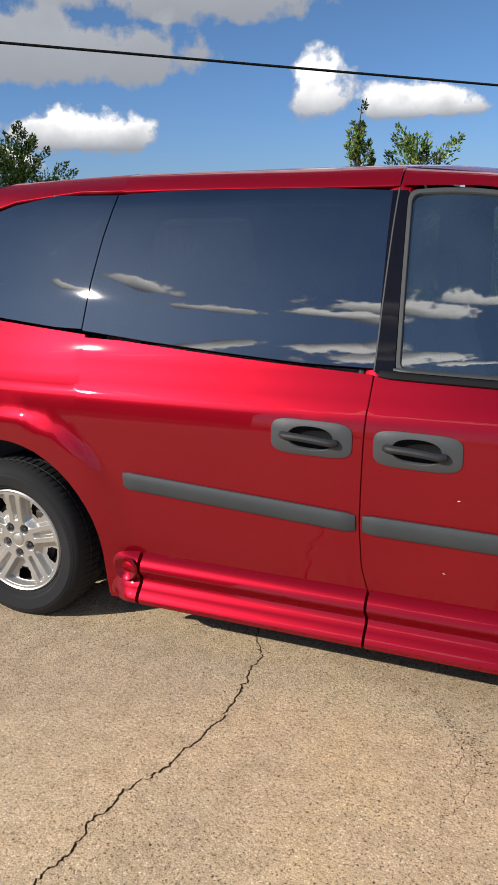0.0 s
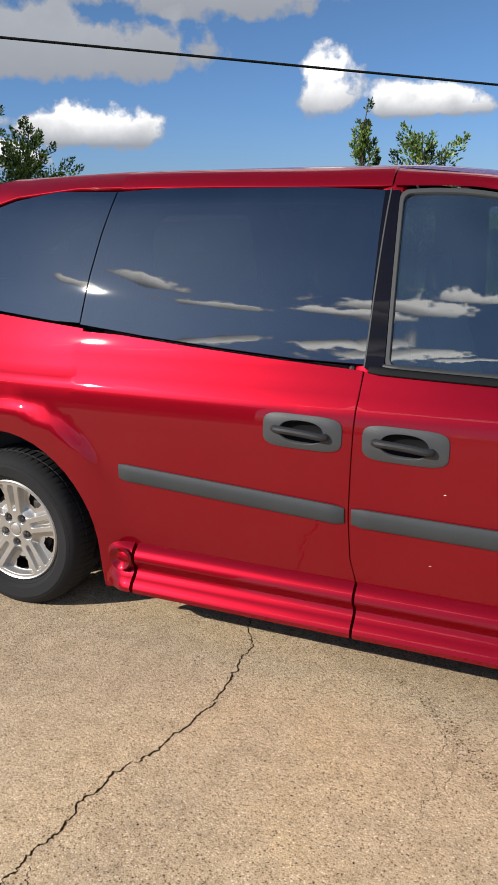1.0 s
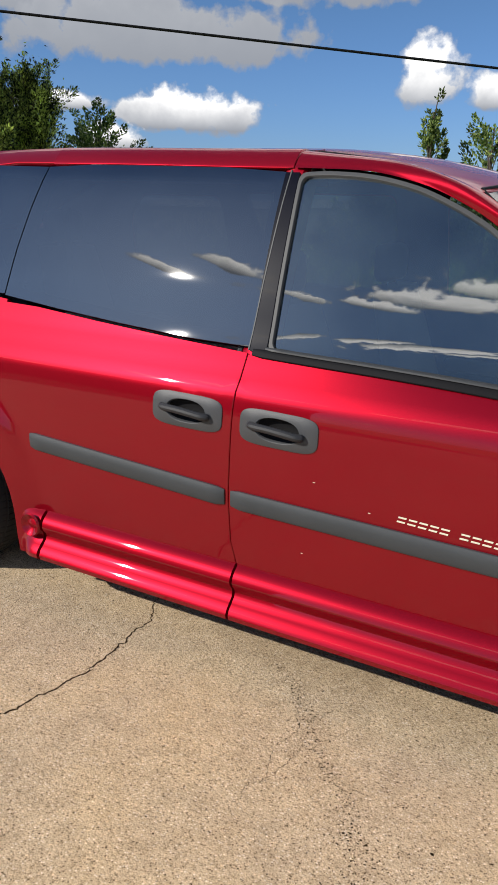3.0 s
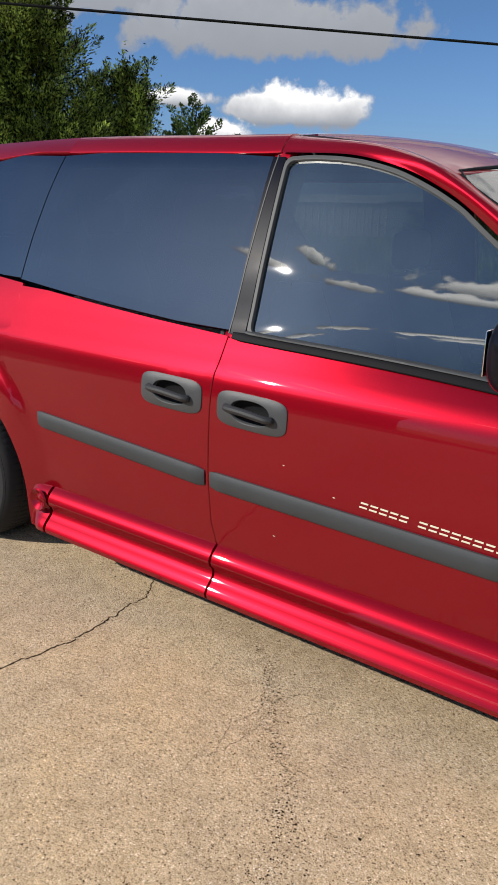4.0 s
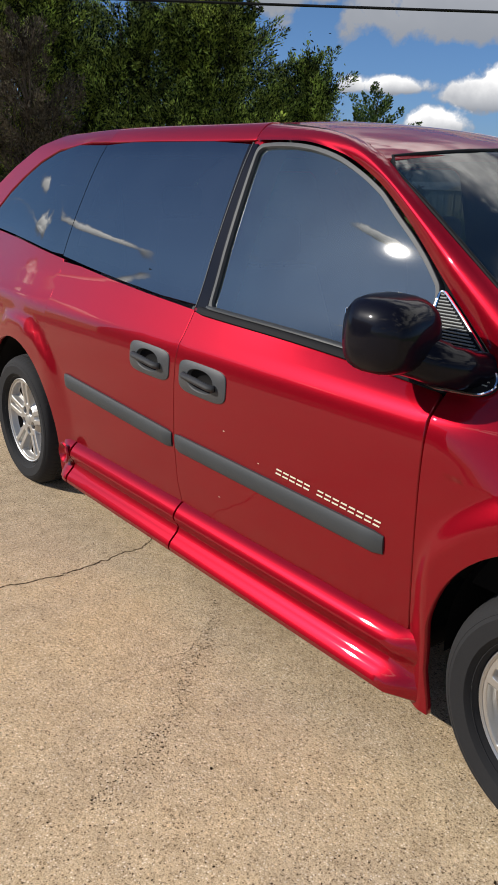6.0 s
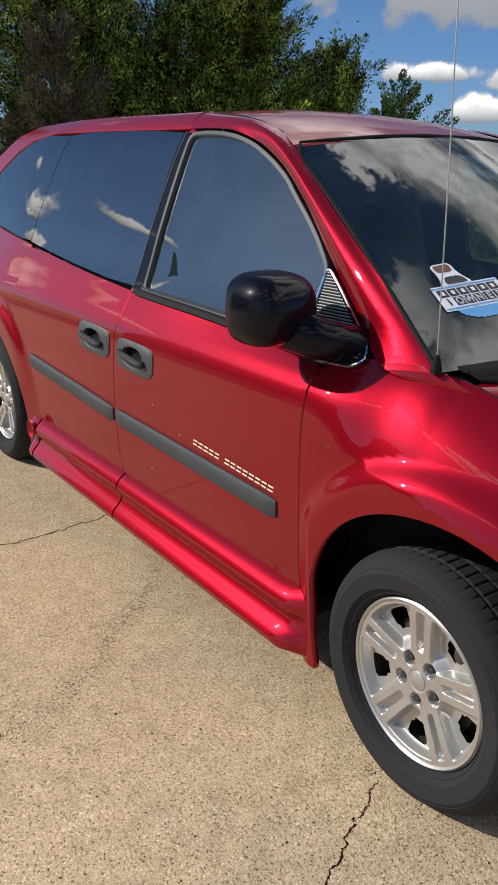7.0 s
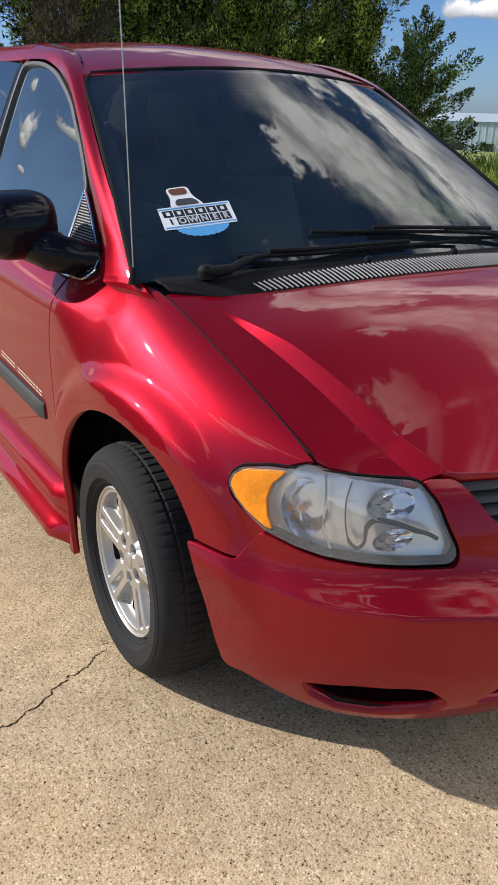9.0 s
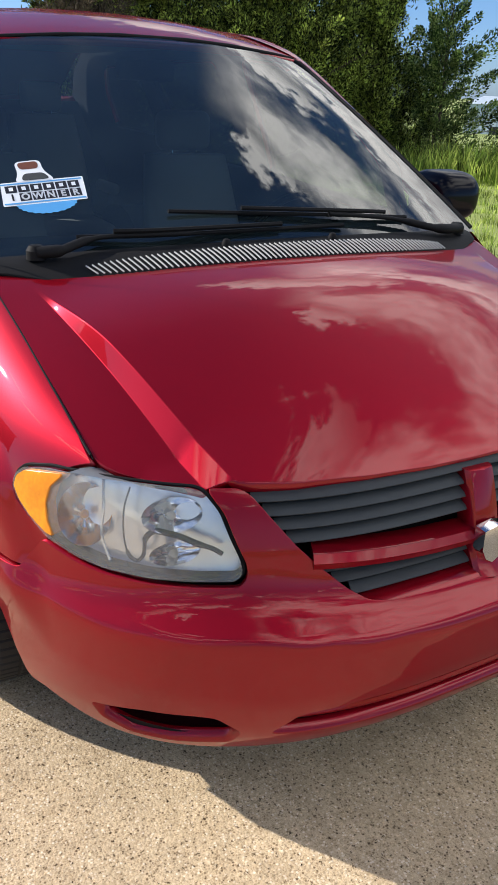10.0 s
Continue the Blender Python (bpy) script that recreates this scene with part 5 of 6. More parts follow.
# -- wheels
def wheel(x, y, s, name="wheel", axle_z=AXLEZ, steer=0.0):
    """Tyre with blocks on its shoulder, silver wheel of five split spokes, nuts, brake disc. s: 1 faces the near side."""
    w = empty(name, "", "")
    w.parent = van
    w.location = (x, y, axle_z)
    w.rotation_euler = (0, 0, radians(steer))
    w.pop("label", None)
    o = -s
    tread = [(0.216, 0.02), (0.226, -0.004), (0.246, -0.024), (0.285, -0.029), (0.308, -0.018), (0.320, -0.004), (0.330, 0.016), (0.334, 0.034), (0.331, 0.036), (0.331, 0.042), (0.336, 0.046), (0.337, 0.088), (0.333, 0.090), (0.333, 0.096), (0.337, 0.100),
             (0.336, 0.142), (0.331, 0.144), (0.331, 0.150), (0.334, 0.154), (0.330, 0.175), (0.30, 0.205), (0.25, 0.21), (0.21, 0.195)]
    blocks = {5: 0.001, 6: 0.002, 7: 0.004, 10: 0.004, 11: 0.004, 14: 0.004, 15: 0.004, 18: 0.005}
    tyre = lathe("tyre", [(r, -o * q) for r, q in tread], (0, 0, 0), TYRE, w, "black tyre", segs=420, vary=lambda i, j: -blocks.get(j, 0) if (i + j // 3) % 6 == 0 else 0.0)
    for v in tyre.data.vertices:
        if v.co.z < -axle_z + 0.002:
            v.co.z = -axle_z + 0.002
    for r in (0.232, 0.296):
        tube("tyre_ring", [(math.cos(t) * r, o * (0.0105 if r < 0.25 else 0.0235), math.sin(t) * r) for t in [2 * math.pi * k / 72 for k in range(73)]], 0.0014, TYRE, w, segs=5)
    pol = lambda r, t: (r * math.cos(t), r * math.sin(t))
    # face of the wheel: five split spokes, sunk bays with a window in each, round pockets for the nuts
    nr, nt = 48, 400
    rr_ = np.linspace(0.012, 0.206, nr)
    tt_ = np.linspace(0, 2 * math.pi, nt, endpoint=False)
    ss = lambda a, b, v: (lambda q: q * q * (3 - 2 * q))(np.clip((v - a) / (b - a), 0, 1))

    def depth(r, t):
        k = (t - math.pi / 2 + math.pi / 5) % (2 * math.pi / 5) - math.pi / 5
        arcl = np.abs(k) * r
        half = 0.031 + 0.05 * (r - 0.10)
        bay = ss(half, half + 0.011, arcl) * ss(0.070, 0.112, r) * (1 - ss(0.184, 0.197, r))
        cut_ = 0.0050 + 0.035 * (r - 0.09)
        slot = (1 - ss(cut_, cut_ + 0.0065, arcl)) * ss(0.078, 0.100, r) * (1 - ss(0.180, 0.192, r))
        d = 0.004 + 0.012 * ss(0.19, 0.06, r) - 0.004 * ss(0.05, 0.0, r)
        k2 = (t - math.pi / 2) % (2 * math.pi / 5) - math.pi / 5
        pk = np.hypot(r * np.cos(k2) - 0.057, r * np.sin(k2))
        return d + 0.031 * bay + 0.020 * slot + 0.028 * (1 - ss(0.0150, 0.0205, pk)) + 0.0025 * (1 - ss(0.028, 0.031, r))

    R, T = np.meshgrid(rr_, tt_, indexing="ij")
    D = depth(R, T)
    e = 8e-4
    dr, dt = (depth(R + e, T) - depth(R - e, T)) / (2 * e), (depth(R, T + e / R) - depth(R, T - e / R)) / (2 * e)
    cs, sn = np.cos(T), np.sin(T)
    vv = np.stack([1.02 * R * cs, -o * D, 1.02 * R * sn], -1).reshape(-1, 3)
    nn = np.stack([dr * cs - dt * sn, np.full_like(R, o), dr * sn + dt * cs], -1)
    nn = nn.reshape(-1, 3)
    nn /= np.linalg.norm(nn, axis=1, keepdims=True)
    fcs = []
    for i in range(nr - 1):
        for j in range(nt):
            r, t = 0.5 * (rr_[i] + rr_[i + 1]), tt_[j] + math.pi / nt
            k2 = abs((t - math.pi / 2) % (2 * math.pi / 5) - math.pi / 5)
            if 0.128 < r < 0.182 and k2 * r < 0.024 + 0.25 * (r - 0.136) - 0.006 * (abs(r - 0.158) > 0.018):
                continue
            a, b, c_, d_ = i * nt + j, i * nt + (j + 1) % nt, (i + 1) * nt + (j + 1) % nt, (i + 1) * nt + j
            fcs.append([a, b, c_, d_] if o > 0 else [d_, c_, b, a])
    link("rim", vv, fcs, SILVER, w, "silver alloy wheel with split spokes", normals=nn)
    lathe("rim_lip", [(0.205, -o * 0.02), (0.2085, -o * 0.002), (0.214, o * 0.002), (0.2195, -o * 0.003), (0.2205, -o * 0.02)], (0, 0, 0), SILVER, w, segs=72)
    lathe("barrel", [(0.205, -o * 0.02), (0.194, -o * 0.06), (0.194, -o * 0.17)], (0, 0, 0), DARKDISC, w, segs=48)
    for k in range(5):
        t = radians(90 + 72 * k)
        c = pol(0.058, t + radians(36))
        lathe("lug_nut", [(0.001, o * 0.004), (0.0075, o * 0.002), (0.0095, -o * 0.006), (0.0095, -o * 0.03)], (c[0], -o * 0.024, c[1]), DARKDISC, w, segs=12)
    lathe("hub_cap", [(0.001, o * 0.005), (0.018, o * 0.004), (0.025, o * 0.001), (0.027, -o * 0.008)], (0, -o * 0.016, 0), SILVER, w, segs=28)
    lathe("brake_disc", [(0.03, -o * 0.055), (0.15, -o * 0.060), (0.152, -o * 0.085), (0.03, -o * 0.085)], (0, 0, 0), DARKDISC, w, segs=48)
    block("caliper", (0.11, -o * 0.07, 0.07), (0.07, 0.05, 0.12), DARKDISC, w, r=0.01)
    return w


WY = -0.028
for axle, x in ((AXLEF, HUBF), (AXLER, HUBR)):
    hub_z, steer = (0.314, -2.0) if x == HUBF else (AXLEZ, 0.0)
    wheel(axle, WY, 1, axle_z=hub_z, steer=steer)
    wheel(axle, 2 * YC - WY, -1, axle_z=hub_z, steer=steer)
    for s in (1, -1):
        yy = (lambda y: y) if s > 0 else (lambda y: 2 * YC - y)
        a0 = -6
        rr = [[Vector((x + 0.02 + math.cos(t) * 0.447, yy(y), HUBZ + math.sin(t) * 0.447)) for t in [radians(a0 + (186 - a0) * i / 28) for i in range(29)]] for y in (-0.005 if x == HUBR else 0.070, 0.14, 0.28)]
        loft("wheel_liner", rr, BLACK, van, closed=False, caps=False)
        loft("wheel_liner", [[Vector((x + 0.02 + math.cos(t) * r, yy(0.28), HUBZ + math.sin(t) * r)) for t in [radians(-6 + 192 * i / 28) for i in range(29)]] for r in (0.455, 0.0)], BLACK, van, closed=False, caps=False)

# -- underbody, floor, bulkhead
block("tailgate", (-2.315, YC, 0.86), (0.07, 1.60, 1.06), RED, van, "plain red tailgate", r=0.025)
block("underbody", (-0.05, YC, 0.235), (2.3, 1.70, 0.07), BLACK, van, r=0.02)
block("engine_bay", (1.75, YC, 0.44), (0.9, 1.10, 0.42), BLACK, van, r=0.03)
block("engine_bay", (2.28, YC, 0.45), (0.22, 1.15, 0.40), BLACK, van, r=0.03)
block("rear_underbody", (-1.7, YC, 0.40), (1.0, 1.2, 0.30), BLACK, van, r=0.03)
tail = lambda x0, x1, gap_, z0, z1: [[Vector((x, y, z)) for x, y in ((x0, side_y(-2.2, z) + gap_), (x1, side_y(-2.2, z) + gap_), (x1, 2 * YC - side_y(-2.2, z) - gap_), (x0, 2 * YC - side_y(-2.2, z) - gap_))] for z in np.linspace(z0, z1, 14)]
loft("rear_body", tail(-2.35, -2.41, 0.004, 0.30, 1.37), RED, van)

# -- opening: pillar, header, seal
rings = []
for z in np.linspace(0.24, 1.66, 26):
    y = side_y(0.03, z)
    x1 = EDGE(z)
    rings.append([Vector((x1 + 0.03, y + 0.012, z)), Vector((x1 - 0.006, y + 0.010, z)), Vector((0.012 + (x1 - 0.05) * 0.6, y + 0.022, z)), Vector((-0.004 + (x1 - 0.05) * 0.6, y + 0.050, z)), Vector((0.0, y + 0.12, z)), Vector((0.08, y + 0.14, z)), Vector((0.10, y + 0.03, z))])
loft("door_pillar", rings, RED, van)
seal_pts = [Vector((-0.004 + (EDGE(z) - 0.05) * 0.6, side_y(0, z) + 0.036, z)) for z in np.linspace(0.215, 1.54, 26)]
seal_pts += smoothline([(0.004, 0.262, 1.54), (-0.012, 0.285, 1.588), (-0.05, 0.302, 1.612), (-0.12, 0.308, 1.618)], 5) + [Vector((x, 0.308, 1.618)) for x in np.linspace(-0.2, -1.0, 12)]
tube("door_seal", seal_pts, 0.011, SEALGREY, van, "grey rubber door seal")
hd = [(0.318, 1.622), (0.330, 1.640), (0.318, 1.652), (0.345, 1.664), (0.372, 1.668), (0.38, 1.690), (0.40, 1.715), (0.46, 1.722), (0.50, 1.60), (0.40, 1.60)]
loft("door_header", [[Vector((x, y, z)) for y, z in hd] for x in np.linspace(0.075, -1.02, 12)], RED, van)
tube("upper_track", [(x, 0.352, 1.672) for x in np.linspace(0.05, -1.0, 10)], 0.016, BLACK, van, "black upper door track", squash=0.6)
tube("track_lip", [(x, 0.330, 1.668) for x in np.linspace(0.062, -1.0, 10)], 0.010, DARKGREY, van, squash=0.7)
block("track_stop", (0.052, 0.340, 1.640), (0.030, 0.05, 0.060), GREY, van, r=0.006, rot=Matrix.Rotation(radians(-14), 4, "Y").to_3x3().to_4x4())

# -- sill: step plate, toothed strip, lower track
step_plate = block("step_plate", (-0.46, 0.110, 0.300), (0.94, 0.20, 0.012), STEEL, van, "scuffed grey metal step plate", r=0.004)
for x, y in ((-0.42, 0.06), (-0.26, 0.055), (-0.03, 0.045), (-0.03, 0.075), (-0.03, 0.10)):
    lathe("screw", [(0.001, 0.004), (0.005, 0.003), (0.006, 0.0)], (x, y, 0.306), DARKDISC, step_plate, segs=10, axis="z")
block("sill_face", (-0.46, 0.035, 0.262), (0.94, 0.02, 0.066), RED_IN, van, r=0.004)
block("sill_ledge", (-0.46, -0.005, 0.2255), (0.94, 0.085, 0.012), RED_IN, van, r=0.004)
strip_t = tube("toothed_strip", [(x, 0.020, 0.279) for x in np.linspace(-0.88, -0.01, 8)], 0.005, DARKCLOTH, van, "red toothed drive strip")
for i in range(56):
    x = -0.86 + 0.0152 * i
    block("tooth", (x, 0.018, 0.268), (0.007, 0.010, 0.017), BLACK, strip_t, r=0)
lt = smoothline([(-0.86, -0.02, 0.240), (-0.5, -0.022, 0.238), (-0.28, -0.024, 0.236), (-0.215, -0.026, 0.250), (-0.190, -0.030, 0.250), (-0.215, -0.034, 0.250), (-0.30, -0.034, 0.250)], 6)
tube("lower_track", lt, 0.009, SCUFFED, van, "worn steel lower door track", squash=0.8)
chain = tube("drive_chain", [(x, -0.015, 0.246) for x in np.linspace(-0.80, -0.22, 8)], 0.006, DARKDISC, van)
for i in range(40):
    block("chain_link", (-0.80 + 0.0145 * i, -0.015, 0.250), (0.009, 0.016, 0.007), DARKDISC, chain, r=0)
loft("sill_rail", [[Vector((x, y, z + 0.018 * smooth(-0.03, 0.03, x) - 0.0)) for y, z in ((-0.020, 0.240), (-0.036, 0.238), (-0.046, 0.226), (-0.044, 0.214), (-0.02, 0.210), (-0.01, 0.222))] for x in np.linspace(-0.92, 0.03, 20)], SCUFFED, van, "scuffed grey sill rail")
block("rail_joint", (-0.62, -0.034, 0.226), (0.008, 0.02, 0.02), GREY, van, r=0.003)

# -- folded ramp
ramp = empty("ramp", "", "")
ramp.parent = van
ramp.pop("label", None)
RX0, RX1 = -0.822, -0.030
def ramp_plane(y0, lean):
    return lambda x, z: Vector((x, y0 - lean * (z - 0.8), z))
slots_hi = [(-0.731, -0.525, 1.047), (-0.722, -0.543, 0.986), (-0.716, -0.552, 0.926), (-0.720, -0.556, 0.800), (-0.732, -0.551, 0.737), (-0.748, -0.539, 0.678),
            (-0.289, -0.081, 1.039), (-0.281, -0.092, 0.978), (-0.271, -0.106, 0.917), (-0.274, -0.110, 0.790), (-0.287, -0.099, 0.729), (-0.303, -0.091, 0.668)]
slots_lo = [(-0.735, -0.550, 0.500), (-0.723, -0.563, 0.437), (-0.291, -0.103, 0.491), (-0.278, -0.117, 0.429)]
cut = lambda s: rounded([(s[0], s[2] - 0.0065), (s[1], s[2] - 0.0065), (s[1], s[2] + 0.0065), (s[0], s[2] + 0.0065)], 0.0062, 3)
grip_slot = rounded([(-0.482, 0.664), (-0.352, 0.664), (-0.352, 0.697), (-0.482, 0.697)], 0.016, 5)
outer = [(RX0, 0.560), (RX1 - 0.018, 0.549), (RX1 - 0.004, 1.116), (RX0 + 0.003, 1.122)]
lo = [(-0.802, 0.322), (-0.047, 0.320), (-0.046, 0.575), (-0.806, 0.585)]
ramp_out = Vector((0, -1, 0))
leaf = panel("ramp_leaf", rounded(outer, 0.008, 3), ramp_plane(0.138, 0.05), RAMP, ramp, "grey painted metal ramp leaf with slots", step=0.06, holes=[cut(s) for s in slots_hi] + [grip_slot], thick=0.012, out=ramp_out)
base = panel("ramp_base", rounded(lo, 0.008, 3), ramp_plane(0.166, 0.02), RAMP, ramp, "grey painted metal ramp base with slots", step=0.06, holes=[cut(s) for s in slots_lo], thick=0.012, out=ramp_out)
panel("ramp_backing", [(RX0 + 0.015, 0.34), (RX1 - 0.03, 0.34), (RX1 - 0.02, 1.10), (RX0 + 0.015, 1.10)], ramp_plane(0.190, 0.03), DARKCLOTH, ramp, step=0.2, thick=0.01, out=ramp_out)
block("grip_flap", (-0.405, 0.152, 0.676), (0.105, 0.006, 0.022), RAMP, ramp, r=0.003)
for x in (RX0 - 0.006, RX1 - 0.004):
    block("side_flange", (x, 0.165, 0.835), (0.006, 0.055, 0.56), RAMP, ramp, r=0.002)
tube("top_edge", [(x, 0.128, 1.121 - 0.008 * (x - RX0)) for x in np.linspace(RX0, RX1, 6)], 0.004, CREAM, ramp, segs=6)
for i in range(12):
    x = RX0 + 0.03 + (RX1 - RX0 - 0.05) * i / 11 + 0.012 * math.sin(5 * i)
    lathe("rivet", [(0.001, -0.003), (0.004, -0.002), (0.005, 0.001)], (x, 0.1215 + 0.0, 1.088 + 0.003 * math.sin(3 * i)), DARKDISC, ramp, segs=8)

# -- cabin: floor, lining, seats, dash
block("cabin_floor", (-0.45, YC, 0.285), (2.4, 1.62, 0.02), DARKCLOTH, van, r=0)
block("rear_floor", (-1.75, YC, 0.60), (0.9, 1.5, 0.06), DARKCLOTH, van, r=0)
block("headliner", (-0.70, YC, 1.650), (1.7, 1.05, 0.02), DARKCLOTH, van, r=0)
loft("rear_lining", tail(-2.20, -2.24, 0.05, 0.45, 1.36), DARKCLOTH, van)
block("near_lining", (-1.55, 0.17, 0.85), (1.0, 0.03, 0.72), DARKCLOTH, van, r=0)
block("floor_kick", (0.25, 0.12, 0.5), (0.3, 0.1, 0.4), DARKCLOTH, van, r=0.02)
dash_prof = [(1.55, 1.055), (1.40, 1.075), (1.22, 1.075), (1.08, 1.045), (1.03, 0.98), (1.08, 0.75), (1.2, 0.5), (1.55, 0.5)]
loft("dashboard", [[Vector((x, y, z)) for x, z in dash_prof] for y in np.linspace(0.12, 2 * YC - 0.12, 8)], BLACK, van)


def seat(name, x, y, mat, back=0.60, base_z=0.55):
    s = empty(name, "", "")
    s.parent = van
    s.pop("label", None)
    block("cushion", (x + 0.02, y, base_z), (0.50, 0.50, 0.16), mat, s, r=0.06, segs=4)
    rings = []
    for i in range(9):
        t = i / 8
        zz = base_z + 0.05 + back * t
        cx = x - 0.22 - 0.17 * t
        w, d = 0.245 - 0.05 * t ** 2, 0.085 - 0.025 * t
        rings.append([Vector((cx + math.copysign(abs(math.cos(q)) ** 0.6, math.cos(q)) * d, y + math.copysign(abs(math.sin(q)) ** 0.6, math.sin(q)) * w, zz)) for q in [2 * math.pi * j / 24 for j in range(24)]])
    loft("backrest", rings, mat, s, sharp=60)
    block("headrest", (x - 0.415, y, base_z + 0.05 + back + 0.10), (0.09, 0.26, 0.17), mat, s, r=0.04, segs=3)
    for dy in (-0.06, 0.06):
        tube("headrest_post", [(x - 0.40, y + dy, base_z + back), (x - 0.41, y + dy, base_z + back + 0.10)], 0.006, CHROME, s)
    block("seat_base", (x, y, base_z - 0.17), (0.40, 0.40, 0.18), DARKCLOTH, s, r=0.02)
    block("armrest", (x - 0.05, y + 0.29, base_z + 0.26), (0.32, 0.06, 0.07), mat, s, r=0.025)
    return s


seat("passenger_seat", 0.34, 0.47, CLOTH)
seat("driver_seat", 0.42, 1.37, CLOTH)
seat("rear_seat", -1.45, 0.55, CLOTH, 0.62, 0.62)
seat("rear_seat", -1.45, 1.25, CLOTH, 0.62, 0.62)
tube("steering_wheel", [(0.98 + 0.07 * math.sin(t), 1.37 + 0.185 * math.cos(t), 0.98 + 0.17 * math.sin(t)) for t in [2 * math.pi * i / 30 for i in range(31)]], 0.016, BLACK, van)
loft("seat_belt", [[Vector((-0.98 + dx, 0.30, z)), Vector((-0.94 + dx, 0.29, z)), Vector((-0.94 + dx, 0.305, z)), Vector((-0.98 + dx, 0.312, z))] for dx, z in ((0, 1.5), (0.02, 1.2), (0.05, 0.8))], CLOTH, van, "grey webbing seat belt")
block("mirror_pod", (0.66, YC, 1.53), (0.05, 0.22, 0.07), BLACK, van, r=0.02)

# -- aerial, window sticker
aer = lathe("antenna", [(0.001, 0.034), (0.006, 0.032), (0.009, 0.022), (0.013, 0.004), (0.015, -0.01)], (1.497, 0.078, 1.078), BLACK, van, "thin whip antenna on a black base", segs=14, axis="z")
tube("whip", [(1.497, 0.078, 1.10), (1.485, 0.075, 1.50), (1.468, 0.070, 1.95)], 0.0017, SILVER, aer, segs=6)
# black tube added to draw the dark gap between fender and hood
tube("fender_trim", [fender(x, crest(x)) + Vector((0, 0.0035, -0.002)) for x in np.linspace(1.50, 2.18, 24)], 0.0028, BLACK, van, segs=6)

PLACEV = 0.222


def sticker_at(off):
    """The glass about the sticker, as a plane of metres right and up."""
    o = screen(0.305, PLACEV)
    ex = (screen(0.345, PLACEV + 0.0025) - screen(0.265, PLACEV - 0.0025)).normalized()
    n = (screen(0.315, PLACEV) - o).cross(screen(0.305, PLACEV + 0.02) - o).normalized()
    if n.x < 0:
        n.negate()
    ey = n.cross(ex).normalized()
    if ey.z < 0:
        ey.negate()
    return lambda u, v: o + ex * u * 1.03 + ey * v * 1.28 + n * off


stick = panel("window_sticker", rounded([(-0.108, -0.038), (0.103, -0.038), (0.108, 0.034), (-0.103, 0.034)], 0.004), sticker_at(0.0012), WHITE, van, "white and blue vehicle history sticker", step=0.08, thick=0, out=Vector((1, 0, 0.5)))
gear = [(0.075 * math.cos(t) * (1 + 0.05 * (i % 2)), -0.034 + 0.034 * math.sin(t) * (1 + 0.08 * (i % 2))) for i, t in enumerate([math.pi + math.pi * k / 26 for k in range(27)])]
panel("blue_gear", gear, sticker_at(0.0012), BLUEINK, stick, step=0.05, thick=0, out=Vector((1, 0, 0.5)))
crest_o = rounded([(-0.066, 0.030), (-0.052, 0.062), (-0.058, 0.098), (0.012, 0.100), (0.012, 0.066), (0.040, 0.030)], 0.02)
panel("white_crest", crest_o, sticker_at(0.0012), WHITE, stick, step=0.05, thick=0, out=Vector((1, 0, 0.5)))
panel("brown_patch", rounded([(-0.046, 0.072), (-0.050, 0.094), (0.004, 0.096), (0.003, 0.072)], 0.012), sticker_at(0.0018), BROWN, stick, step=0.05, thick=0, out=Vector((1, 0, 0.5)))
panel("grey_patch", rounded([(-0.048, 0.036), (-0.040, 0.058), (0.012, 0.058), (0.026, 0.036)], 0.012), sticker_at(0.0018), GREY, stick, step=0.05, thick=0, out=Vector((1, 0, 0.5)))
for s_, q in (("blue_edge", [(-0.104, 0.026), (0.103, 0.026), (0.103, 0.030), (-0.104, 0.030)]), ("blue_edge", [(-0.104, -0.034), (0.101, -0.034), (0.101, -0.030), (-0.104, -0.030)])):
    panel(s_, q, sticker_at(0.0019), BLUEINK, stick, step=0.06, thick=0, out=Vector((1, 0, 0.5)))
for i in range(6):
    u = -0.0945 + 0.0318 * i
    panel("letter_tile", [(u, 0.001), (u + 0.0285, 0.001), (u + 0.0285, 0.023), (u, 0.023)], sticker_at(0.0017), INK, stick, step=0.05, thick=0, out=Vector((1, 0, 0.5)))
    panel("white_bar", [(u + 0.009, 0.0065), (u + 0.0195, 0.0065), (u + 0.0195, 0.0175), (u + 0.009, 0.0175)], sticker_at(0.0024), WHITE, stick, step=0.05, thick=0, out=Vector((1, 0, 0.5)))
    if i:
        panel("letter_tile", [(u, -0.026), (u + 0.0285, -0.026), (u + 0.0285, -0.002), (u, -0.002)], sticker_at(0.0017), INK, stick, step=0.05, thick=0, out=Vector((1, 0, 0.5)))
for i, ch in enumerate("1OWNER"):
    fc = bpy.data.curves.new("letter", "FONT")
    fc.body, fc.size, fc.align_x, fc.extrude, fc.offset = ch, 0.026, "CENTER", 0.0002, 0.0011
    tmp = bpy.data.objects.new("letter", fc)
    scene.collection.objects.link(tmp)
    me = bpy.data.meshes.new_from_object(tmp)
    bpy.data.objects.remove(tmp)
    f = sticker_at(0.0024)
    u0 = -0.0803 + 0.0318 * i
    for v in me.vertices:
        v.co = f(u0 + v.co.x, -0.0225 + v.co.y)
    me.materials.clear()
    me.materials.append(WHITE if i else INK)
    lo_ = new("letter", me)
    lo_.parent = stick

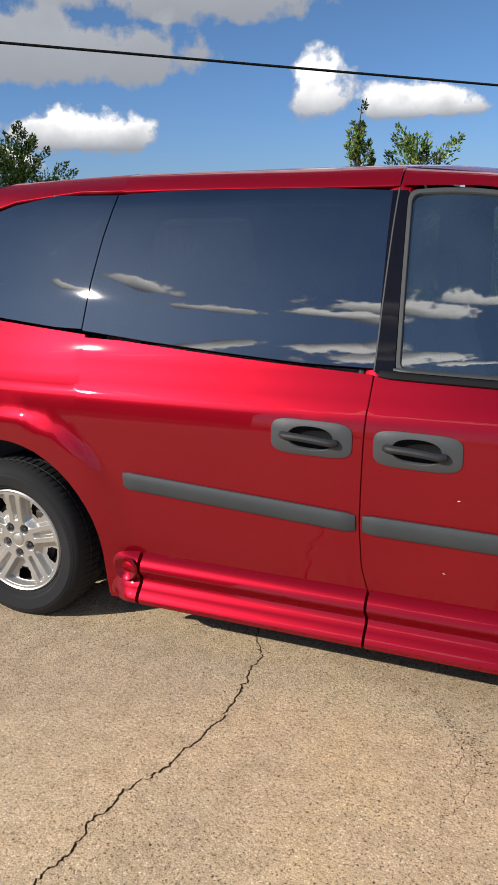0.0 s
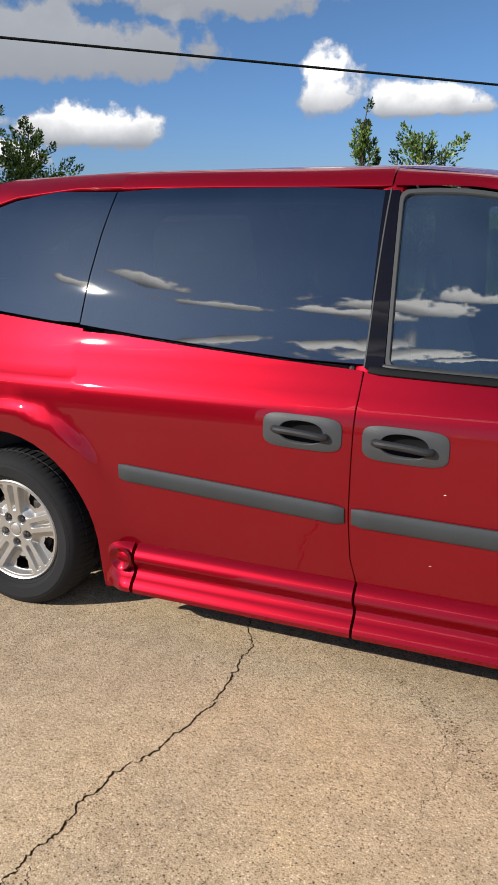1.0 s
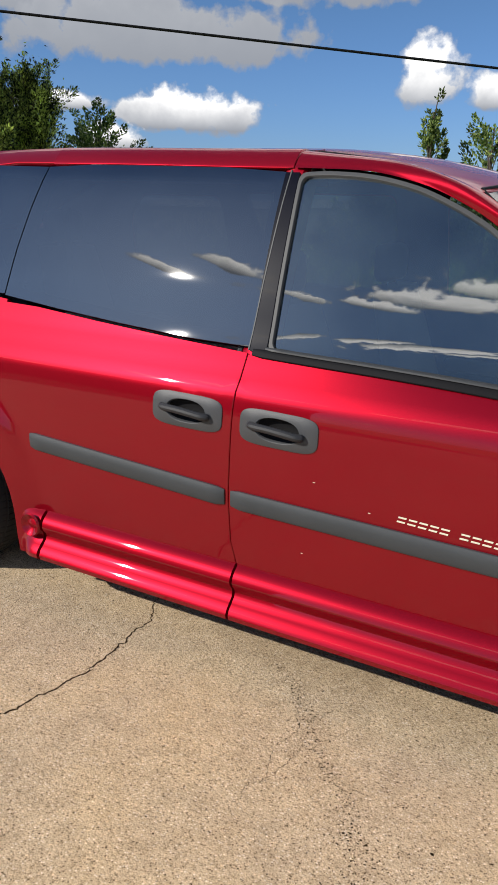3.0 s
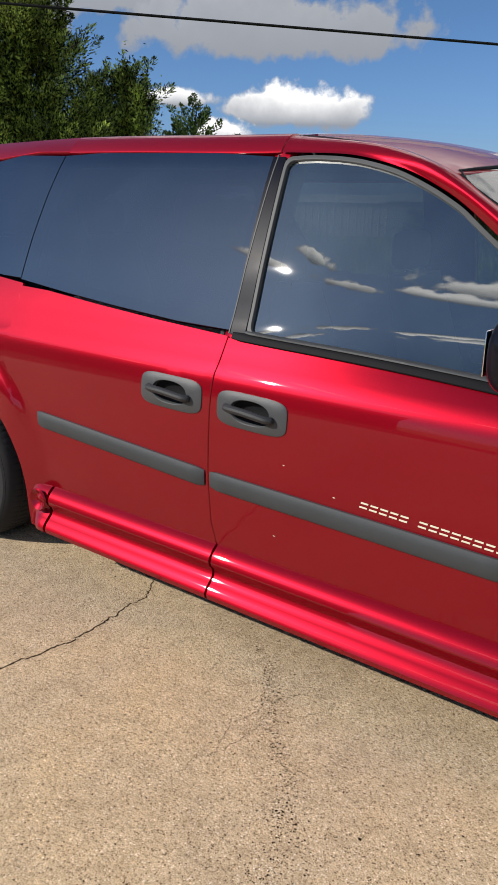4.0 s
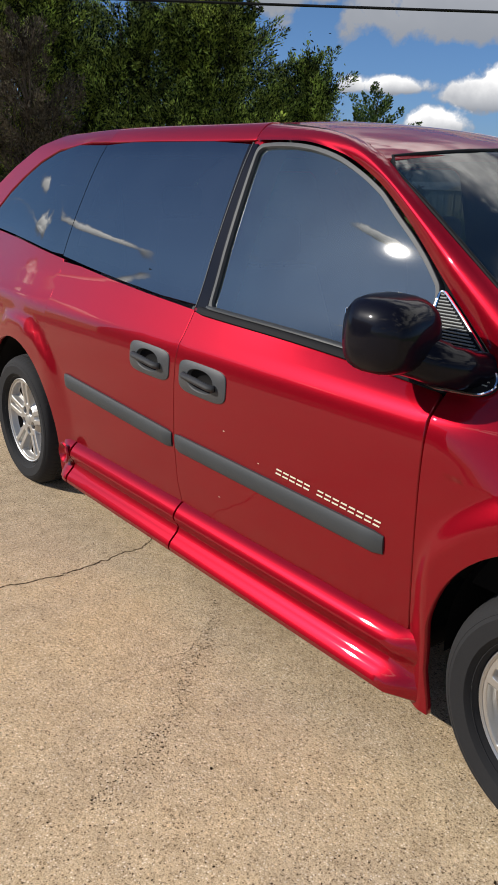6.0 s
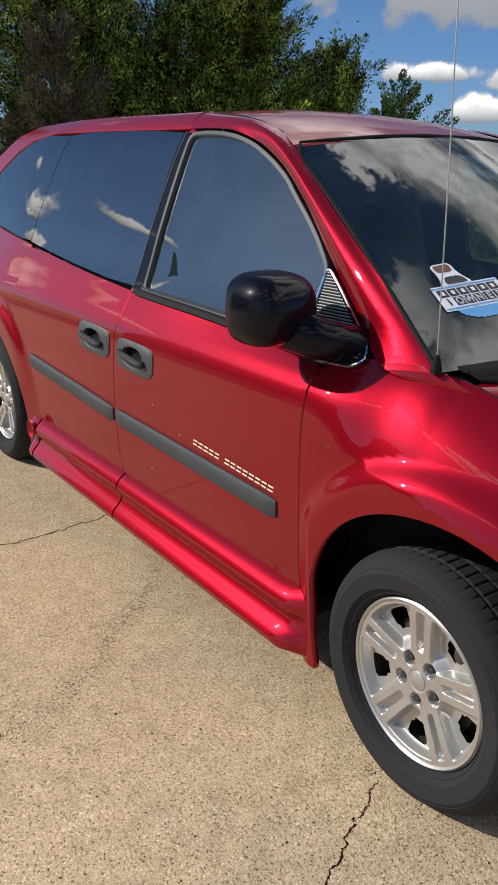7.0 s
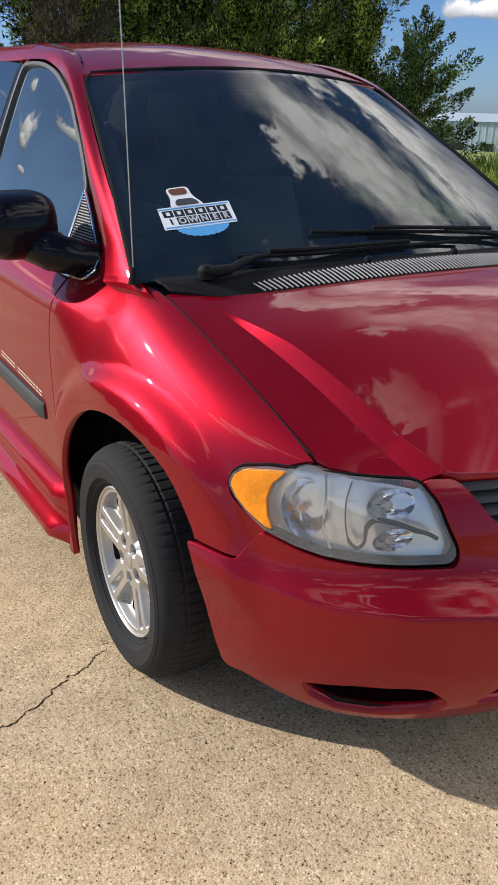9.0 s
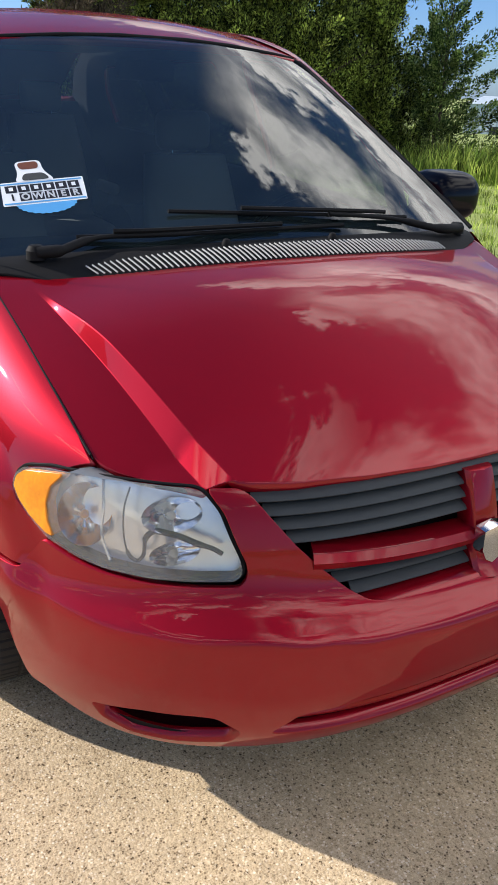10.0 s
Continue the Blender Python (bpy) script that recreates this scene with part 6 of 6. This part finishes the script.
# ---- ground, cracks, grass ----
def land(x, y):
    """Height of the ground: level round the slab, falling away behind it."""
    d = math.hypot(x * 0.75, y)
    back = smooth(6.0, 30.0, y - 0.25 * x)
    z = -0.05 - back * 0.026 * max(0.0, min(95.0, d) - 8.0)
    if d < 400:
        z += 0.05 * smooth(7, 14, d) * noise.noise(Vector((x * 0.25, y * 0.25, 0))) + 0.012 * smooth(4, 6, y) * noise.noise(Vector((x * 1.3, y * 1.3, 3)))
    return z


gx = sorted(set([round(s * v, 3) for s in (1, -1) for v in list(np.arange(0, 30, 0.9)) + list(30 * 1.22 ** np.arange(0, 22))]))
gy = gx
gverts = [(x, y, land(x, y)) for y in gy for x in gx]
nx = len(gx)
gfaces = [[j * nx + i, j * nx + i + 1, (j + 1) * nx + i + 1, (j + 1) * nx + i] for j in range(len(gy) - 1) for i in range(nx - 1)]
tagged(link("ground", gverts, gfaces, TURF, sharp=0), "grassy ground falling away behind the slab", "ground", kind="structure")

slab_o = [(-16, -15), (14, -15), (14, 4.6), (-16, 4.4)]
bm = bmesh.new()
top = [bm.verts.new((x, y, 0)) for x, y in slab_o]
botv = [bm.verts.new((x, y, -0.16)) for x, y in slab_o]
bm.faces.new(top)
for i in range(4):
    bm.faces.new((top[i], botv[i], botv[(i + 1) % 4], top[(i + 1) % 4]))
tagged(part("pavement", bm, CONCRETE), "sunlit exposed-aggregate concrete slab with cracks", "pavement", kind="structure")


def crack(name, pts, wide, seed, label):
    """A jagged dark ribbon along points of the slab."""
    rnd = random.Random(seed)
    line = smoothline([(x, y, 0.0) for x, y in pts], 30)
    left, right = [], []
    off = 0.0
    for i, p in enumerate(line):
        d = (line[min(i + 1, len(line) - 1)] - line[max(i - 1, 0)]).normalized()
        n = Vector((-d.y, d.x, 0))
        off = 0.86 * off + rnd.uniform(-0.0032, 0.0032) + (rnd.uniform(-0.010, 0.010) if rnd.random() < 0.20 else 0.0)
        w = 0.62 * wide * rnd.uniform(0.3, 1.2) * min(1, 0.15 + 3 * min(i, len(line) - 1 - i) / len(line))
        c = p + n * off
        left.append(c + n * w + Vector((0, 0, 0.0008)))
        right.append(c - n * w + Vector((0, 0, 0.0008)))
    k = len(line)
    fs_ = [[i, i + 1, k + i + 1, k + i] for i in range(k - 1)]
    return tagged(link(name, left + right, fs_, CRACK, sharp=0), label, "crack", "cracks in the slab", "structure")


main = [(-0.47, 0.45), (-0.451, 0.20), (-0.375, 0.06), (-0.345, -0.12), (-0.335, -0.35), (-0.350, -0.506), (-0.39, -0.68), (-0.434, -0.822), (-0.45, -1.0), (-0.464, -1.14), (-0.475, -1.25), (-0.53, -1.5), (-0.55, -1.9)]
crack("crack", main, 0.0064, 3, "long dark crack across the concrete slab")
crack("crack", [(-0.462, -1.14), (-0.40, -1.22), (-0.36, -1.33), (-0.33, -1.5)], 0.003, 5, "short side crack in the concrete slab")
crack("crack", [(1.50, 0.10), (1.543, -0.064), (1.60, -0.16), (1.633, -0.236), (1.71, -0.351), (1.753, -0.526), (1.83, -0.62), (1.897, -0.706), (1.98, -0.88), (2.05, -1.1), (2.08, -1.4)], 0.0050, 8, "dark crack running out from the front wheel")
crack("crack", [(0.30, -0.02), (0.36, -0.14), (0.42, -0.26), (0.40, -0.40), (0.47, -0.55)], 0.0015, 11, "fine hairline crack in the slab")
crack("crack", [(0.55, -0.05), (0.60, -0.12), (0.52, -0.22), (0.44, -0.26)], 0.0012, 14, "fine hairline crack in the slab")
crack("crack", [(0.80, -0.10), (0.72, -0.2), (0.74, -0.33)], 0.001, 15, "fine hairline crack in the slab")


crack("crack", [(0.129, -0.102), (0.162, -0.139), (0.157, -0.196), (0.161, -0.251)], 0.0016, 18, "fine hairline crack in the slab")
crack("crack", [(0.164, -0.174), (0.23, -0.19), (0.321, -0.224)], 0.0013, 20, "fine hairline crack in the slab")
crack("crack", [(0.418, -0.205), (0.455, -0.155), (0.481, -0.087)], 0.0016, 19, "fine hairline crack in the slab")
crack("crack", [(0.452, -0.222), (0.462, -0.375), (0.450, -0.475), (0.410, -0.575), (0.425, -0.68)], 0.0015, 17, "fine hairline crack in the slab")


def grit(name, count, place, small, large, seed, label):
    """Many small dark pits and grains lying in the slab's face, as one piece of stuff."""
    rnd = random.Random(seed)
    vs, fs_ = [], []
    for _ in range(count):
        x, y = place(rnd)
        r = small + (large - small) * rnd.random() ** 3
        a0, n = rnd.uniform(0, 6.28), rnd.choice((4, 5, 6))
        st = rnd.uniform(0.35, 1.0)
        i = len(vs)
        for k in range(n):
            a = 2 * math.pi * k / n
            u, v = math.cos(a) * r * rnd.uniform(0.7, 1.2), math.sin(a) * r * st * rnd.uniform(0.7, 1.2)
            vs.append((x + u * math.cos(a0) - v * math.sin(a0), y + u * math.sin(a0) + v * math.cos(a0), 0.0009))
        fs_.append(list(range(i, i + n)))
    return tagged(link(name, vs, fs_, CRACK, sharp=0), label, "grit", kind="stuff")


strip_x = pchip((-0.85, 0.86), (-0.72, 0.81), (-0.60, 0.745), (-0.5, 0.69), (-0.385, 0.58), (-0.34, 0.53), (-0.04, 0.29), (0.02, 0.19))


def along_strip(rnd):
    y = rnd.uniform(-0.85, 0.02)
    return strip_x(y) + rnd.gauss(0, 0.022 + 0.03 * smooth(-0.4, -0.8, y)), y


def anywhere(rnd):
    while True:
        x, y = rnd.uniform(-1.6, 3.6), rnd.uniform(-1.9, 0.5)
        if rnd.random() < 0.25 + 0.9 * abs(noise.noise(Vector((x * 1.4, y * 1.4, 5)))):
            return x, y


grit("grit", 950, along_strip, 0.0012, 0.0042, 51, "line of dark pits worn into the slab")
grit("grit", 5200, anywhere, 0.0008, 0.0040, 52, "scattered dark grit and pits in the slab")
grit("pebble", 1, lambda r: (0.927, -0.521), 0.007, 0.009, 53, "small dark stone lying on the slab")


def tufts(name, spots, blades, tall, wide, mat, label, category, seed):
    """Grass: bent three-sided blades in tufts, all one piece of stuff."""
    rnd = random.Random(seed)
    vs, fs_ = [], []
    for x, y, k in spots:
        z = land(x, y) - 0.02
        for _ in range(blades):
            a = rnd.uniform(0, 6.283)
            h = tall * k * rnd.uniform(0.5, 1.2)
            bx, by = x + rnd.gauss(0, 0.05), y + rnd.gauss(0, 0.05)
            d = Vector((math.cos(a), math.sin(a), 0))
            s = Vector((-d.y, d.x, 0)) * wide * rnd.uniform(0.6, 1.3)
            p = Vector((bx, by, z))
            m1 = p + d * h * 0.15 + Vector((0, 0, h * 0.6))
            tip = p + d * h * rnd.uniform(0.3, 0.7) + Vector((0, 0, h))
            i = len(vs)
            vs += [p - s, p + s, m1 + s * 0.7, m1 - s * 0.7, tip]
            fs_ += [[i, i + 1, i + 2, i + 3], [i + 3, i + 2, i + 4]]
    return tagged(link(name, vs, fs_, mat, sharp=0), label, category, kind="stuff")


rnd = random.Random(21)
spots = []
while len(spots) < 9000:
    x, y = rnd.uniform(-17, 2.5), 4.4 + 11 * rnd.random() ** 1.4
    spots.append((x, y, 0.6 + 0.8 * abs(noise.noise(Vector((x * 0.6, y * 0.6, 1))))))
tufts("grass", spots, 6, 0.17, 0.006, WEED, "rough green grass beside the slab", "grass", 4)
spots = []
while len(spots) < 2600:
    x = rnd.uniform(-26, 3)
    y = 12.2 + 7 * rnd.random() ** 1.2 + 0.08 * x
    spots.append((x, y, 0.5 + 1.2 * abs(noise.noise(Vector((x * 0.35, y * 0.35, 7))))))
tufts("tall_weeds", spots, 9, 0.85, 0.016, WEED, "tall green weeds at the field's edge", "weeds", 6)


# ---- trees ----
def crown(t, pos, d, face, leaf, mat, rs):
    """Many small pointed leaves at pos that grow along d, as one mesh."""
    n = len(pos)
    d = d / np.linalg.norm(d, axis=1, keepdims=True)
    s = np.cross(d, face + rs.normal(size=(n, 3)) * 0.45)
    s /= np.linalg.norm(s, axis=1, keepdims=True)
    ln = leaf[0] * (0.6 + 0.8 * rs.rand(n, 1))
    wd = leaf[1] * (0.6 + 0.8 * rs.rand(n, 1))
    v = np.empty((n, 4, 3))
    v[:, 0], v[:, 1] = pos, pos + d * ln * 0.5 + s * wd
    v[:, 2], v[:, 3] = pos + d * ln, pos + d * ln * 0.45 - s * wd
    v[:, :, 2] = np.maximum(v[:, :, 2], 0.02)
    me = bpy.data.meshes.new("crown")
    me.vertices.add(n * 4)
    me.vertices.foreach_set("co", v.ravel())
    me.loops.add(n * 4)
    me.loops.foreach_set("vertex_index", np.arange(n * 4))
    me.polygons.add(n)
    me.polygons.foreach_set("loop_start", np.arange(n) * 4)
    me.update()
    me.validate()
    me.materials.append(mat)
    ob = new("crown", me)
    ob.parent = t


def tree(name, label, at, tall, wide, leaves, mat, seed, leaf=(0.085, 0.014), stem=0.12, low=0.03, plumes=300, reach=0.5, bush=0.30, pointed=0.55):
    """A trunk, limbs, and plumes of small leaves that grow outwards and up; bush: a plume's width to its length."""
    rnd = random.Random(seed)
    rs = np.random.RandomState(seed)
    x, y = at
    t = empty(name, label, "tree", (x, y, land(x, y) - 0.1))
    lean = Vector((rnd.uniform(-0.15, 0.15), rnd.uniform(-0.15, 0.15), 0))
    tp = [Vector((0, 0, 0)), Vector((0, 0, tall * 0.35)) + lean * 0.5, Vector((0, 0, tall * 0.9)) + lean]
    tube("trunk", smoothline(tp, 4), [stem * (1 - 0.09 * i) for i in range(9)], BARK, t, segs=8)
    roots, tips = [], []
    for k in range(plumes):
        h = low + (0.97 - low) * rnd.random() ** 0.9
        a = rnd.uniform(0, 2 * math.pi)
        prof = min(1.0, (h / 0.22 + 0.45)) * (1 - h) ** pointed + 0.06
        lump = 0.80 + 0.75 * noise.noise(Vector((math.cos(a) * 1.3, math.sin(a) * 1.3, h * 4 + seed)))
        rr = wide * prof * lump * rnd.uniform(0.55, 1.15)
        tip = Vector((math.cos(a) * rr, math.sin(a) * rr, tall * h + 0.10 * rr + rnd.uniform(-0.1, 0.25)))
        root = Vector((tip.x * (1 - reach), tip.y * (1 - reach), max(0.05, tip.z - 0.30 * rr - 0.35 * rnd.random() - 0.12)))
        roots.append(root)
        tips.append(tip)
        if k % max(1, plumes // 24) == 0:
            base_ = Vector((0, 0, max(0.1 * tall, root.z - 0.12 * tall)))
            tube("limb", smoothline([base_, base_.lerp(tip, 0.5) + Vector((0, 0, 0.05 * tall)), tip], 3), [stem * 0.32 * (1 - i / 7.5) for i in range(7)], BARK, t, segs=5)
    roots, tips = np.array([tuple(p) for p in roots]), np.array([tuple(p) for p in tips])
    length = np.linalg.norm(tips - roots, axis=1)
    ci = rs.choice(plumes, leaves, p=length ** 1.4 / np.sum(length ** 1.4))
    ax = (tips - roots)[ci]
    f = rs.rand(leaves, 1) ** 0.75
    lat = rs.normal(size=(leaves, 3))
    lat /= np.linalg.norm(lat, axis=1, keepdims=True)
    rad = length[ci][:, None] * bush * (1 - f) ** 0.6 + 0.02
    pos = roots[ci] + ax * f + lat * rad * rs.rand(leaves, 1) ** 0.5
    d = ax / length[ci][:, None] * 0.9 + lat * 0.75 + rs.normal(size=(leaves, 3)) * 0.3 + np.array([0, 0, 0.2])
    # darker filling of coarse sprays round the trunk
    ni = leaves // 4 if leaves > 40000 else 1
    ck = rs.randint(0, plumes, ni)
    inn = tips[ck] * (0.25 + 0.55 * rs.rand(ni, 1) ** 0.6) * np.array([1, 1, 0]) + (roots[ck] * np.array([0, 0, 1]) + np.array([0, 0, 0.3]) * rs.normal(size=(ni, 1)))
    n_in = rs.normal(size=(ni, 3))
    crown(t, inn, n_in + np.array([0, 0, 0.4]), rs.normal(size=(ni, 3)), (leaf[0] * 1.4, leaf[1] * 1.5), mat, rs)
    crown(t, pos, d, lat + ax / length[ci][:, None] * 0.5 + np.array([0, 0, 0.35]), leaf, mat, rs)
    return t


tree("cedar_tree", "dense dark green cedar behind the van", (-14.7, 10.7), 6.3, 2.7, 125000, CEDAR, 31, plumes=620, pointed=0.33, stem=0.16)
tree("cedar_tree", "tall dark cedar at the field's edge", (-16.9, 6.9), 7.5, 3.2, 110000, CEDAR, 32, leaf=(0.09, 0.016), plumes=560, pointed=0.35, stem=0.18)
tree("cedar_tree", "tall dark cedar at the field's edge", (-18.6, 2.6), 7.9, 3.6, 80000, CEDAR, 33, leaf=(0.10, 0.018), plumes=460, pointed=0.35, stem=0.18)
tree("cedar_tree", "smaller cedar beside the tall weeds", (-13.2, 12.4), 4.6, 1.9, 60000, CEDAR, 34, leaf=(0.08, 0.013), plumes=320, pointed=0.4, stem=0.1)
tree("broadleaf_tree", "loose broadleaf shrub with branches reaching out", (-12.4, 13.9), 3.9, 2.0, 26000, BROAD, 35, leaf=(0.070, 0.020), plumes=130, stem=0.06, low=0.10, reach=0.75, bush=0.26)
tree("broadleaf_tree", "young leafy tree with an upright leader", (-4.55, 15.6), 4.15, 0.9, 6500, BROAD, 36, leaf=(0.08, 0.022), plumes=60, stem=0.05, reach=0.7, bush=0.26, pointed=0.7)
tree("broadleaf_tree", "young leafy tree behind the van", (-3.25, 15.6), 3.75, 1.5, 14000, BROAD, 40, leaf=(0.08, 0.022), plumes=110, stem=0.05, reach=0.6, bush=0.30, pointed=0.35)
tree("broadleaf_tree", "dense leafy shrub behind the van", (-5.3, 15.0), 2.5, 1.9, 20000, BROAD, 37, leaf=(0.09, 0.028), plumes=130, stem=0.05)
tree("broadleaf_tree", "dense leafy shrub behind the van", (-0.6, 16.5), 2.6, 1.9, 16000, BROAD, 38, leaf=(0.09, 0.028), plumes=120, stem=0.05)
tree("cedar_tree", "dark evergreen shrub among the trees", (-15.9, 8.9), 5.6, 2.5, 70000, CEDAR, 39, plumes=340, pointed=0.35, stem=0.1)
tree("dry_shrub", "tall brownish half-dry shrub before the cedars", (-13.7, 5.5), 4.6, 1.5, 26000, DRY, 41, leaf=(0.08, 0.012), plumes=170, stem=0.07, bush=0.30, reach=0.6, pointed=0.4)

# ---- buildings and cable ----
def shed(name, label, a, b, deep, z0, z1, mat, ribs=0.0, roof_mat=None, category="building"):
    """A long plain building: walls, roof with an eave, and ribs of sheeting on its front from a to b."""
    a, b = Vector((*a, 0)), Vector((*b, 0))
    d = (b - a).normalized()
    n = Vector((-d.y, d.x, 0))
    if n.dot(Vector((0, 0, 0)) - a) > 0:
        n.negate()
    e = empty(name, label, category, (a.x, a.y, z0))
    L = (b - a).length
    loc = lambda u, w, z: (d * u + n * w) + Vector((0, 0, z - z0))
    bm_ = bmesh.new()
    vs = [bm_.verts.new(loc(u, w, z)) for z in (z0, z1) for u, w in ((0, 0), (L, 0), (L, deep), (0, deep))]
    for f in ((0, 1, 5, 4), (1, 2, 6, 5), (2, 3, 7, 6), (3, 0, 4, 7)):
        bm_.faces.new([vs[i] for i in f])
    part("wall", bm_, mat, e)
    bm_ = bmesh.new()
    o = 0.25
    vs = [bm_.verts.new(loc(u, w, z)) for u, w, z in ((-o, -o, z1), (L + o, -o, z1), (L + o, deep / 2, z1 + deep * 0.05), (-o, deep / 2, z1 + deep * 0.05), (-o, deep + o, z1), (L + o, deep + o, z1))]
    for f in ((0, 1, 2, 3), (3, 2, 5, 4), (0, 3, 4), (1, 5, 2)):
        bm_.faces.new([vs[i] for i in f])
    part("roof", bm_, roof_mat or mat, e)
    if ribs:
        u = 0.1
        while u < L:
            bm_ = bmesh.new()
            vs = [bm_.verts.new(loc(u + p, q, z)) for z in (z0, z1 - 0.02) for p, q in ((0, -0.002), (0.03, -0.05), (0.09, -0.05), (0.12, -0.002))]
            for i in range(3):
                bm_.faces.new((vs[i], vs[i + 1], vs[i + 5], vs[i + 4]))
            part("rib", bm_, mat, e)
            u += ribs
    return e, loc, L


b1, loc1, L1 = shed("workshop_building", "grey block workshop beyond the field", (-20.5, 53.6), (-26.7, 51.0), 12, -3.0, 1.25, GREYWALL)
for u, w, z, h, m in ((0.9, 1.1, -1.2, 1.1, INK), (3.9, 0.35, -1.6, 1.2, INK)):
    bm = bmesh.new()
    for q in (((u, 0), (u + w, 0), (u + w, h), (u, h)),):
        bm.faces.new([bm.verts.new(loc1(p[0], -0.06, z + p[1])) for p in q])
    part("window", bm, m, b1)
bm = bmesh.new()
bm.faces.new([bm.verts.new(loc1(0.2 + p[0], -0.08, -0.55 + p[1])) for p in ((0, 0), (0.6, 0), (0.6, 0.5), (0, 0.5))])
part("sign_board", bm, WHITE, b1)
shed("storage_building", "beige sheet-metal building beyond the field", (-26.8, 51.4), (-36.5, 47.5), 10, -3.0, 1.1, BEIGE, ribs=0.55)
b2, loc2, L2 = shed("far_warehouse", "blue-grey corrugated warehouse far off", (-40.0, 76.0), (-62.5, 62.0), 16, -3.2, 0.95, BLUEGREY, ribs=0.7)
for u in (16.0, 19.5, 22.5):
    bm = bmesh.new()
    bm.faces.new([bm.verts.new(loc2(u + p[0], -0.08, -2.6 + p[1])) for p in ((0, 0), (1.3, 0), (1.3, 1.5), (0, 1.5))])
    part("doorway", bm, INK, b2)
# the building across the yard that the glass mirrors
shed("yard_building", "dark building across the yard", (-19.5, -10.6), (-9.0, -20.5), 10, -0.05, 7.0, DARKROOF, roof_mat=DARKROOF)

sag = [Vector((x, 14 + 0.817 * x, 3.575 - 0.064 * x)) for x in np.linspace(-16, 40, 40)]
tagged(tube("overhead_cable", sag, 0.021, BLACK, None, segs=6), "thin black overhead cable against the sky", "cable")
